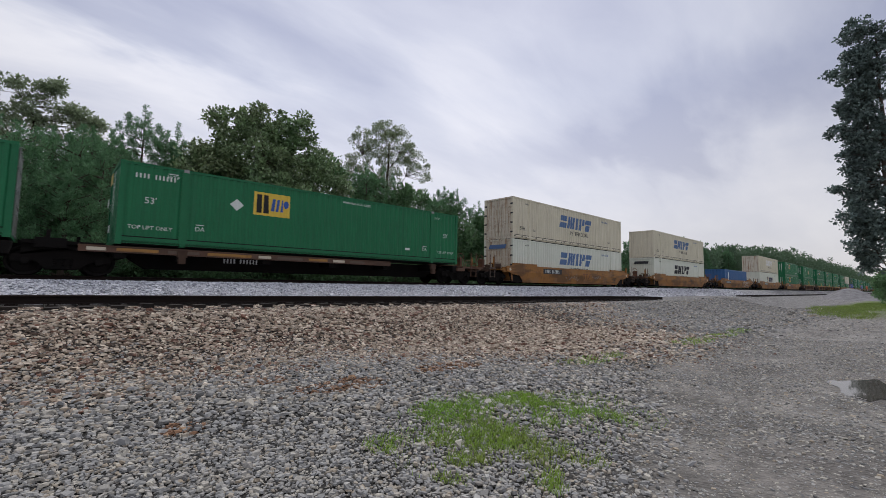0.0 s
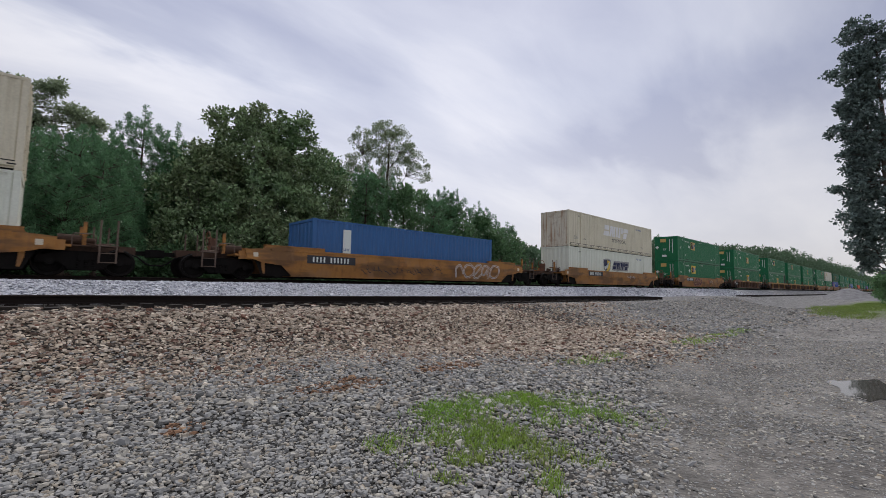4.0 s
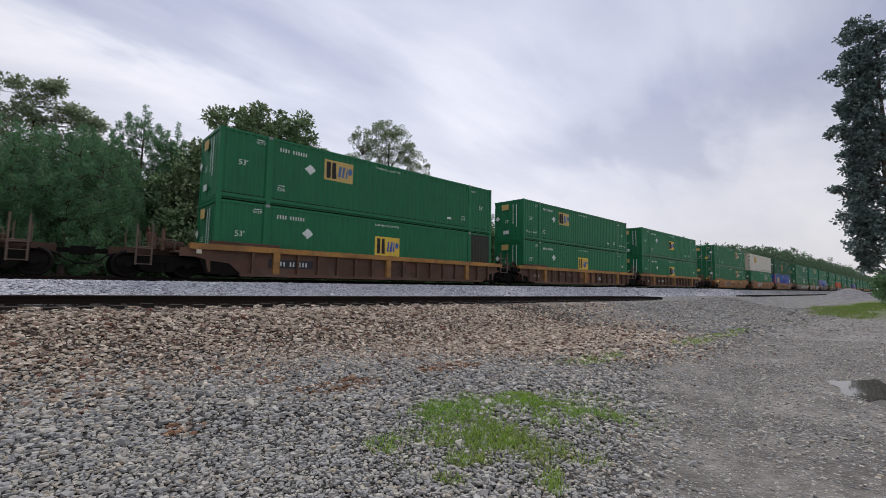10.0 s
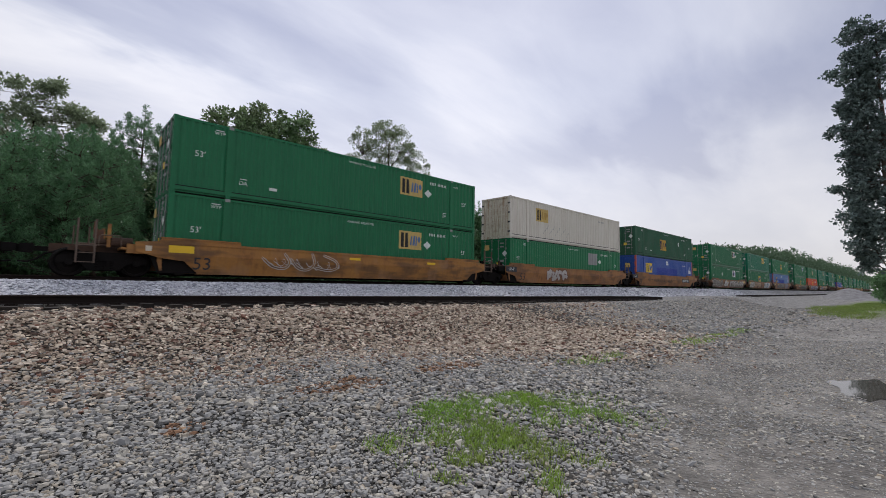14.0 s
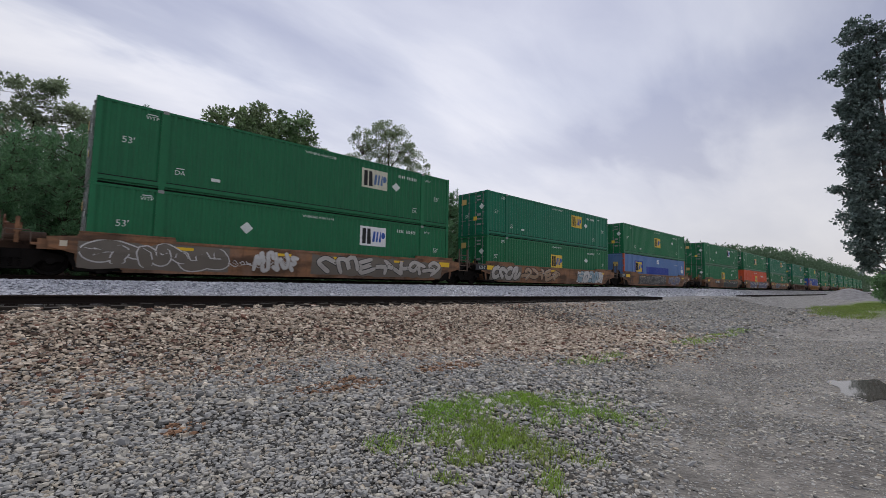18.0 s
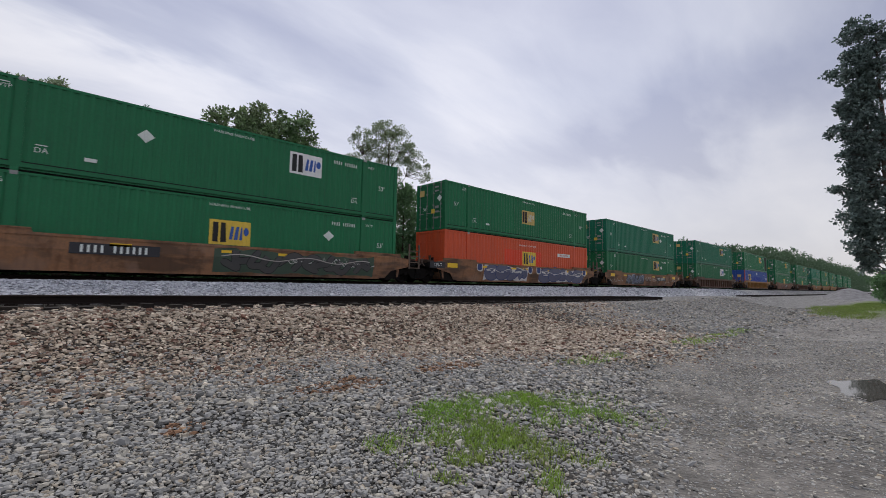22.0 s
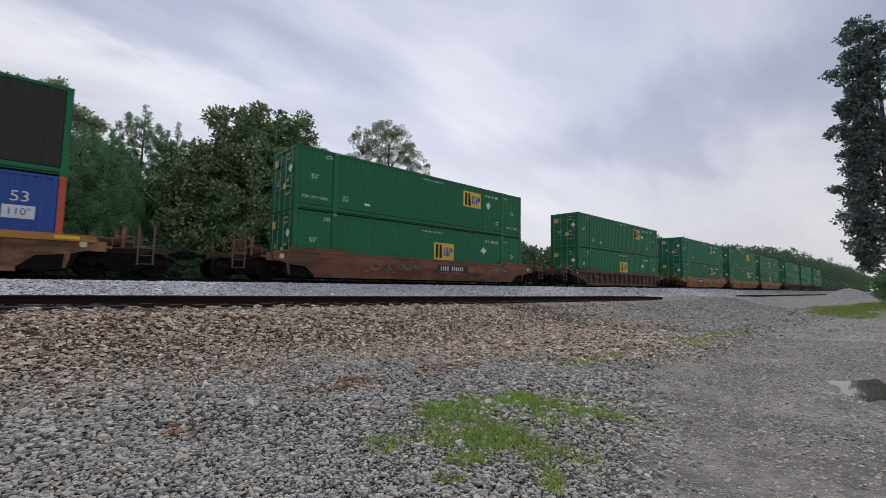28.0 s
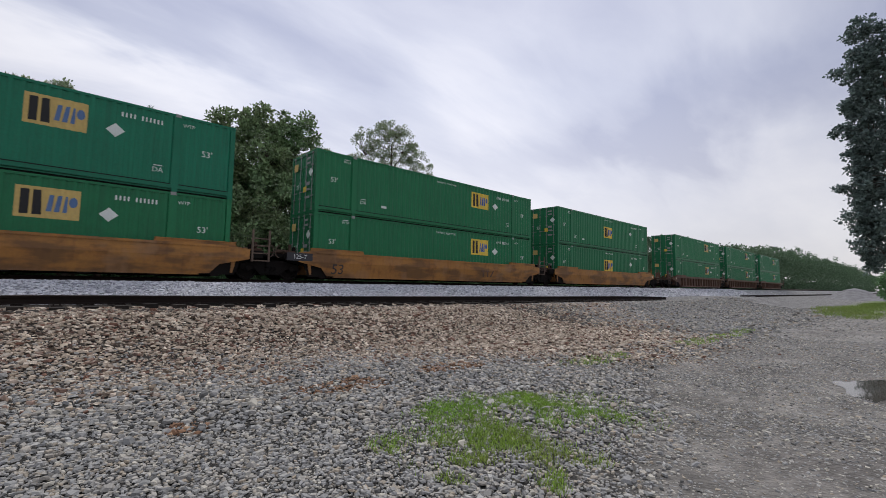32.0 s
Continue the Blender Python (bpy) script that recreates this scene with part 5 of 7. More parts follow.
def car_end(car, right, joined, mat, brake):
    """One end of a car: platform, draft gear and rails where it is coupled, a joint where it shares a truck."""
    m = pose(0, 0, 0) if right else FLIP
    flipm = m if right else m @ MIRROR_Y
    part("bulkhead", BULKHEAD, mat, car, at=FLIP @ m if right else pose(0, 0, 0))
    if joined:
        part("joint_arm", JOINT, TRUCK, car, at=flipm)
        if right:
            part("ladder", JOINT_LADDER, POST, car, at=pose(0, 0, 0))
        part("grab_hoop", HOOP, POST, car, at=flipm)
        part("end_bracket", BRACKETS, ENDGRIME, car, at=flipm)
        return
    part("end_platform", PLATFORM, mat, car, at=m)
    part("draft_sill", DRAFT, ENDGRIME, car, at=m)
    part("coupler", COUPLER, TRUCK, car, at=m)
    for side in (pose(0, 0, 0), MIRROR_Y):
        part("ladder", LADDER, POST, car, at=m @ side)
        part("handrail", HANDRAIL, POST, car, at=m @ side)
    for side in (pose(0, 0, 0), MIRROR_Y):
        part("stanchion", STANCHION, mat, car, at=m @ side)
    part("air_tank", AIR_TANK, ENDGRIME, car, at=flipm)
    part("brake_hose", HOSE, TRUCK, car, at=flipm)
    if brake:
        part("brake_gear", BRAKE_GEAR, RUSTBROWN, car, at=flipm)
    part("reflector", REFLECT, REFLECTOR_PALE, car, at=pose(8.6 if right else -8.6, -1.508, 1.0))


@made("reflector")
def REFLECT(bm):
    box(bm, -0.09, 0.09, 0, 0.006, -0.09, 0.09)


@made("reflector_strip")
def REFLECT_LONG(bm):
    box(bm, -0.30, 0.30, 0, 0.006, -0.055, 0.055)


@made("reflector_strip")
def REFLECT_BIG(bm):
    box(bm, -0.40, 0.40, 0, 0.006, -0.13, 0.13)


def lump(rng, w, h, n=18):
    """A rounded uneven outline, about w by h."""
    p = [rng.uniform(0.82, 1.15) for _ in range(n)]
    return [(w / 2 * math.copysign(abs(math.cos(a)) ** 0.6, math.cos(a)) * p[i], h / 2 * math.copysign(abs(math.sin(a)) ** 0.6, math.sin(a)) * (0.6 + 0.4 * p[i])) for i, a in enumerate(2 * math.pi * k / n for k in range(n))]


# Strokes for spray-painted shapes, as control points in a cell from 0 to 1: loops, hooks, arches and zigzags that spell nothing.
STROKES = (((0.5, 0.95), (0.1, 0.8), (0.05, 0.4), (0.35, 0.05), (0.8, 0.2), (0.92, 0.6), (0.6, 0.95), (0.4, 0.9)),
           ((0.9, 0.85), (0.4, 1.0), (0.1, 0.75), (0.5, 0.52), (0.9, 0.3), (0.55, 0.0), (0.05, 0.12)),
           ((0.1, 0.0), (0.15, 0.6), (0.3, 1.0), (0.75, 0.9), (0.85, 0.5), (0.9, 0.0)),
           ((0.05, 1.0), (0.15, 0.3), (0.5, 0.0), (0.85, 0.3), (0.95, 1.0)),
           ((0.0, 0.05), (0.25, 0.95), (0.45, 0.4), (0.6, 0.35), (0.75, 0.95), (1.0, 0.05)),
           ((0.1, 0.95), (0.2, 0.1), (0.4, 0.45), (0.9, 0.95), (0.5, 0.5), (0.95, 0.0)),
           ((0.15, 0.0), (0.1, 0.9), (0.7, 1.0), (0.8, 0.6), (0.25, 0.5), (0.6, 0.3), (0.95, 0.0)),
           ((0.95, 0.95), (0.1, 0.9), (0.2, 0.5), (0.75, 0.52), (0.15, 0.45), (0.1, 0.05), (0.95, 0.1)))


def ribbon(points, width, smooth, z0, lift=0.00003, sharp=False):
    """A bmesh band that follows the points in x and z with rounded ends, bent over the crease of a smooth side."""
    pts = [Vector((a, b)) for a, b in points]
    path = []
    for i in range(len(pts) - 1):
        p0, p1, p2, p3 = pts[max(0, i - 1)], pts[i], pts[i + 1], pts[min(len(pts) - 1, i + 2)]
        for k in range(7):
            u = k / 7
            if sharp:
                path.append(p1.lerp(p2, u))
            else:
                path.append(0.5 * (2 * p1 + (p2 - p0) * u + (2 * p0 - 5 * p1 + 4 * p2 - p3) * u * u + (3 * p1 - p0 - 3 * p2 + p3) * u ** 3))
    path.append(pts[-1])
    bm, last, n = bmesh.new(), None, len(path)
    for i, p in enumerate(path):
        d = path[min(n - 1, i + 1)] - path[max(0, i - 1)]
        d = d.normalized() if d.length > 1e-6 else Vector((1, 0))
        w = width / 2 * (1 if sharp else min(1.0, 0.55 + 0.25 * min(i, n - 1 - i)))
        s = Vector((-d.y, d.x)) * w
        pair = (bm.verts.new((p.x + s.x, -lift * i, p.y + s.y)), bm.verts.new((p.x - s.x, -lift * i, p.y - s.y)))
        if last:
            bm.faces.new((last[0], pair[0], pair[1], last[1]))
        last = pair
    if smooth:
        for v in bm.verts:
            v.co.y += max(0.0, CREASE - z0 - v.co.z) * LEAN
    return bm


def graffiti(car, x0, x1, n, fill, edge, seed, style=None, y=-1.506, z0=0.24, z1=1.22, smooth=True):
    """Spray paint on the side: a ragged ground, then overlapping strokes, each with its outline, its filling and a highlight."""
    style = style or {}
    rng = random.Random(seed)
    step, high = (x1 - x0) / n, z1 - z0
    fat, rim = style.get("fat", 0.24), style.get("rim", 0.07)
    if style.get("back"):
        k = max(8, int((x1 - x0) * 3.2))
        out = [(x0 - 0.25 + (x1 - x0 + 0.5) * i / k, z1 - rng.uniform(0.0, 0.16)) for i in range(k + 1)] + [(x1 + 0.25 - (x1 - x0 + 0.5) * i / k, z0 + rng.uniform(-0.03, 0.06)) for i in range(k + 1)]
        bm = bmesh.new()
        half = len(out) // 2
        vs = [bm.verts.new((a, 0, b)) for a, b in out]
        for i in range(half - 1):
            bm.faces.new((vs[i], vs[i + 1], vs[-2 - i], vs[-1 - i]))
        if smooth:
            creased(bm)
        part("graffiti_ground", bm, style["back"], car, "sprayed ground of the graffiti", pose(0, y + 0.003, 0))
    for i in range(n):
        w, h = step * rng.uniform(0.92, 1.12), high * rng.uniform(0.80, 0.95) - fat * 0.55
        cx, cz, lean = x0 + step * (i + 0.5), (z0 + z1) / 2 + rng.uniform(-0.03, 0.03), rng.uniform(-0.05, 0.25)
        shape = STROKES[style["forms"][i % len(style["forms"])]] if style.get("forms") else rng.choice(STROKES)
        turn, mx = rng.choice((0.45, -0.5, 1.2, -1.3, 0.9)), rng.choice((-1, 1))
        ca, sa = math.cos(turn), math.sin(turn)
        cell = [((a - 0.5) * mx, b - 0.5) for a, b in shape]
        cell = [(a * ca - b * sa, a * sa + b * ca) for a, b in cell]
        sx, sz = 0.5 / max(abs(a) for a, b in cell), 0.5 / max(abs(b) for a, b in cell)
        pts = [(a * sx * w * 1.12 + b * sz * lean * h, b * sz * h) for a, b in cell]
        deep = y - 0.006 * (i % 2) - 0.002
        sharp = style.get("sharp", False)
        g = part("graffiti", ribbon(pts, fat + rim * 2, smooth, cz, sharp=sharp), edge, car, "spray-painted graffiti shape", pose(cx, deep, cz))
        ink = rng.choice(style["fills"]) if style.get("fills") else fill
        part("graffiti_fill", ribbon(pts, fat, smooth, cz, sharp=sharp), ink, g, at=pose(0, -0.0022, 0))
        if style.get("shine"):
            part("graffiti_shine", ribbon([(a - fat * 0.22, b + fat * 0.22) for a, b in pts[:3]], 0.035, smooth, cz), style["shine"], g, at=pose(0, -0.0042, 0))
    if style.get("wave"):
        pts = [(x0 + (x1 - x0) * i / 12, 0.86 + 0.10 * math.sin(i * 1.25)) for i in range(13)]
        part("graffiti_line", ribbon(pts, 0.035, smooth, 0.0), style["wave"], car, "thin wavy sprayed line", pose(0, y - 0.014, 0))
    for bx in style.get("discs", ()):
        for r, m, d in ((0.27, style["disc_mats"][0], 0.010), (0.20, style["disc_mats"][1], 0.012)):
            pts = lump(rng, 2 * r, 2 * r, 14)
            bm = bmesh.new()
            bm.faces.new([bm.verts.new((a, 0, b)) for a, b in pts])
            part("graffiti_disc", bm, m, car, "", pose(bx, y - d, 1.02))


def tag_scrawl(car, x0, x1, mat, seed, y=-1.506, z0=0.35, z1=1.05, smooth=True):
    """Thin looping lines of spray paint."""
    rng = random.Random(seed)
    bm = bmesh.new()
    lines = max(1, int((x1 - x0) / 1.3))
    for i in range(lines):
        xa = x0 + (x1 - x0) * i / lines
        span = (x1 - x0) / lines * rng.uniform(0.7, 1.0)
        zc, amp, turns, ph = rng.uniform(z0 + 0.15, z1 - 0.15), rng.uniform(0.12, 0.26), rng.uniform(3.0, 6.0), rng.uniform(0, 6)
        last, n = None, int(16 * turns)
        for k in range(n + 1):
            u = k / n
            a = 2 * math.pi * turns * u + ph
            px = xa + span * u + 0.16 * math.cos(a + 0.6)
            pz = zc + amp * math.sin(a) * (0.6 + 0.4 * math.sin(2.3 * a + ph)) + 0.05 * math.sin(3 * u)
            w = 0.013 + 0.006 * math.sin(a * 0.7)
            pair = (bm.verts.new((px, y - 0.0004 * (k % 9), pz - w)), bm.verts.new((px + 0.006, y - 0.0004 * (k % 9), pz + w)))
            if last:
                bm.faces.new((last[0], pair[0], pair[1], last[1]))
            last = pair
    if smooth:
        for v in bm.verts:
            v.co.y += max(0.0, CREASE - v.co.z) * LEAN
    part("graffiti_scrawl", bm, mat, car, "thin spray-painted scribble")


def number_board(car, x, z, w, y=-1.508):
    p = flat("number_board", rect(w * 1.1, 0.36), MARK_DARK, car, x, y, z, label="black panel with white marks")
    bars(p, 0, 0, (4, 6), min(0.25, w / 9.2), MARK, -0.004)


def well_car(kind, mat, joins, spec):
    """A well car or one unit of an articulated set, standing on the rail at its centre."""
    t = thing("well_car", pose(0, 0, 0), spec["label"], "railway car", "cars of the train")
    chord = spec.get("chord", mat)
    for back in (False, True):
        m = BACK if back else pose(0, 0, 0)
        if kind == "smooth":
            part("side_sill", SMOOTH_SIDE[tuple(joins[::-1]) if back else tuple(joins)], mat, t, at=m)
            part("top_chord", CHORD_SMOOTH, chord, t, at=m)
            part("bottom_chord", CHORD_LOW, mat, t, at=m)
            part("guard_plate", GUARD, spec.get("guard", mat), t, at=m)
            part("guard_plate", GUARD, spec.get("guard", mat), t, at=m @ Matrix.Diagonal((-1, 1, 1, 1)))
        else:
            part("side_web", RIBBED_WEB[tuple(joins[::-1]) if back else tuple(joins)], mat, t, at=m)
            part("top_chord", RIBBED_CHORD, chord, t, at=m)
            part("bottom_chord", RIBBED_SILL, mat, t, at=m)
            for i in range(17):
                x = -7.6 + 0.95 * i
                if abs(x) > 7.0 and not joins[(x > 0) != back]:
                    continue
                wide = i in (2, 8, 14)
                part("wide_rib" if wide else "rib", RIB_WIDE if wide else RIB, chord if wide or spec.get("bright_ribs") else mat, t, at=m @ pose(x, 0, 0))
            part("guard_plate", GUARD, mat, t, at=m)
        # Inner walls and well floor wear the same shade-darkened material as the trucks.
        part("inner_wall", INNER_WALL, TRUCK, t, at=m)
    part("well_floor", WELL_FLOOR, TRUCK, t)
    for right in (False, True):
        car_end(t, right, joins[1 if right else 0], mat, brake=not right)
    if not joins[0]:
        truck(t, -9.75)
    truck(t, 9.8 if joins[1] else 9.75)
    y = -1.508 if kind == "smooth" else -1.366
    if kind == "smooth":
        for x in spec.get("strips", ()):
            part("reflector_strip", REFLECT_BIG if abs(x) > 7 else REFLECT_LONG, REFLECTOR, t, at=pose(x, -1.508, 1.02 if abs(x) > 7 else 1.04))
    else:
        for x in spec.get("strips", ()):
            part("reflector_strip", REFLECT_LONG, REFLECTOR, t, at=pose(x, -1.548, 1.19))
    if spec.get("board"):
        number_board(t, spec["board"], spec.get("board_z", 0.92), 2.2 if kind == "smooth" else 1.8, y)
    if spec.get("ton"):
        if kind == "smooth":
            flat("stencil_panel", rect(1.15, 0.34), MARK_DARK, t, spec["ton"][0], y + 0.002, spec["ton"][1], label="black painted panel")
        lettering("125-T", 0.26, t, spec["ton"][0], y - 0.004, spec["ton"][1], MARK)
    if spec.get("fifty"):
        num = lettering("53", 0.66, t, spec["fifty"], y, 0.50 if kind == "smooth" else 0.62, MARK_DARK)
        if kind == "smooth":
            leaned(num)
    if spec.get("panel"):
        px, pz, pw, ph, pm = spec["panel"]
        bm = bmesh.new()
        prism(bm, rect(pw, ph), 0, 0.002)
        if kind == "smooth":
            creased(bm, pz)
        part("painted_panel", bm, pm, t, "faded orange painted panel", pose(px, y + 0.004, pz))
    if spec.get("owner"):
        xo, zo, mo = spec["owner"]
        for i, o in enumerate(([(-0.42, 0.12), (-0.1, 0.12), (-0.1, 0.2), (-0.42, 0.2)], [(-0.3, -0.2), (-0.2, -0.2), (-0.2, 0.12), (-0.3, 0.12)], [(-0.02, 0.12), (0.3, 0.12), (0.3, 0.2), (-0.02, 0.2)], [(0.1, -0.2), (0.2, -0.2), (0.2, 0.12), (0.1, 0.12)], [(0.36, -0.2), (0.48, -0.2), (0.76, 0.2), (0.64, 0.2)])):
            flat("owner_mark", o, mo, t, xo, y, zo)
    for g in spec.get("graffiti", ()):
        graffiti(t, *g, y=y + 0.002, smooth=kind == "smooth")
    for g in spec.get("scrawl", ()):
        tag_scrawl(t, *g, y=y + 0.002, smooth=kind == "smooth")
    return t


@made("spine", 0.02)
def SPINE(bm):
    prism(bm, [(-9.4, 0.78), (-7.6, 0.72), (-7.0, 0.30), (6.4, 0.30), (7.0, 0.72), (9.4, 0.78), (9.4, 1.0), (-9.4, 1.0)], -0.32, 0.32)


@made("side_rail", 0.01)
def SPINE_RAIL(bm):
    box(bm, -9.0, 3.2, -1.40, -1.28, 0.80, 1.0)
    box(bm, -9.0, 3.2, -1.43, -1.22, 0.985, 1.02)


@made("cross_arm", 0.015)
def CROSS_ARM(bm):
    prism(bm, [(-0.16, 0.62), (0.16, 0.62), (0.2, 1.0), (-0.2, 1.0)], -1.3, 1.3)


@made("support_bracket", 0.01)
def BRACKET(bm):
    box(bm, -0.16, 0.16, -1.46, -1.30, 0.74, 1.0)
    box(bm, -0.11, 0.11, -1.47, -1.32, 0.50, 0.74)
    box(bm, -0.2, 0.2, -1.40, -1.2, 0.98, 1.04)


def spine_car(joins):
    t = thing("spine_car", pose(0, 0, 0), "brown spine car carrying one container, striped side rail", "railway car", "cars of the train")
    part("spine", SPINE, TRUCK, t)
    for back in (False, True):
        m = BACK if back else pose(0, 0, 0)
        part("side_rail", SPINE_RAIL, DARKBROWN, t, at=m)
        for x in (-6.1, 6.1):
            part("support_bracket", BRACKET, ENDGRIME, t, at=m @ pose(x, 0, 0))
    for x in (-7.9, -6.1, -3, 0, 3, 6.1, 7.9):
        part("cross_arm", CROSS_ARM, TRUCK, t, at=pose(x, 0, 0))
    x = -8.8
    for i, (w, m) in enumerate(((0.5, REFLECTOR_PALE), (1.2, YELLOW_CHORD), (1.0, POST), (1.6, YELLOW_CHORD), (0.5, REFLECTOR_PALE), (1.1, POST), (0.9, YELLOW_CHORD), (0.6, REFLECTOR_PALE), (0.8, POST))):
        flat("painted_stripe", rect(w, 0.11), m, t, x + w / 2, -1.408, 0.90)
        x += w + 0.28
    bars(t, -4.0, 0.68, (4, 6), 0.17, MARK_GREY, -1.33)
    for right in (False, True):
        m = pose(0, 0, 0) if right else FLIP
        if joins[1 if right else 0]:
            part("joint_arm", JOINT, TRUCK, t, at=m)
        else:
            part("end_platform", SPINE_END, DARKBROWN, t, at=m)
            part("draft_sill", DRAFT, DARKBROWN, t, at=m @ pose(-0.6, 0, 0))
            part("coupler", COUPLER, TRUCK, t, at=m @ pose(-0.6, 0, 0))
            for side in (pose(0, 0, 0), MIRROR_Y):
                part("ladder", LADDER, DARKBROWN, t, at=m @ pose(-0.9, 0, 0) @ side)
                part("handrail", HANDRAIL, RUSTBROWN, t, at=m @ pose(-0.6, 0, 0) @ side)
            part("brake_gear", BRAKE_GEAR, RUSTBROWN, t, at=m @ pose(-0.4, 0, 0))
    if not joins[0]:
        truck(t, -9.0)
    truck(t, 9.3 if joins[1] else 8.3)
    return t


@made("spine_end", 0.015)
def SPINE_END(bm):
    box(bm, 8.5, 10.3, -1.36, 1.36, 0.90, 1.0)
    box(bm, 8.0, 8.6, -1.42, 1.42, 0.72, 0.9)


G = "green corrugated container with "


def green(logo_x, state, doors, top, **more):
    lab = G + {"bright": "bright yellow logo panel", "white": "white logo panel", "ghost": "faint grey logo panel"}.get(state, "faded logo panel") + (", stacked on top" if top else " in the well")
    d = dict(mat=GREEN, logo=(logo_x, state), doors=doors, label=lab)
    d.update(more)
    return d


def white(mat, **more):
    return dict(dict(mat=mat, marks="haulier", logo_mat=LOGO_SLATE, doors=True, ink=MARK_DARK, label="cream-white corrugated steel container with blue block logo"), **more)


# place along the train, kind, paint, joined ends, top container, bottom container, further details of the car
O_LAB = "orange-brown well car with smooth sides carrying two containers"
R_LAB = "brown well car with ribbed sides carrying two containers"
GR_LAB = "rusty orange well car covered in graffiti"
BUBBLE = dict(fat=0.30, rim=0.035, shine=GRAF_WHITE, fills=(GRAF_WHITE, GRAF_SKY, GRAF_PINK, GRAF_SKY), back=GRAF_WHITE, forms=(1, 0, 0, 1, 3))
CHROME = dict(fat=0.27, rim=0.04, shine=GRAF_WHITE, back=GRAF_OLIVE, forms=(0, 2, 0, 1))
SANDY = dict(fat=0.25, rim=0.05, shine=GRAF_SILVER, forms=(6, 3, 5, 7, 4))
GIANT = dict(fat=0.36, rim=0.045, back=GRAF_OLIVE, forms=(6, 4, 7, 2))
WILD = dict(fat=0.20, rim=0.03, back=GRAF_OLIVE)
CALLIG = dict(fat=0.12, rim=0.03, back=GRAF_DIM, forms=(1, 1, 5, 0, 1, 7, 2))
THROWUP = dict(fat=0.40, rim=0.045, back=GRAF_WHITE, wave=GRAF_WHITE, forms=(0, 0, 3, 5))
ANGULAR = dict(fat=0.20, rim=0.03, back=GRAF_DIM, sharp=True, shine=GRAF_WHITE)
GLOOM = dict(fat=0.24, rim=0.03, back=GRAF_GREEN, wave=GRAF_SILVER)
FLAKY = dict(fat=0.26, rim=0.05)
LINES = dict(fat=0.05, rim=0.035)
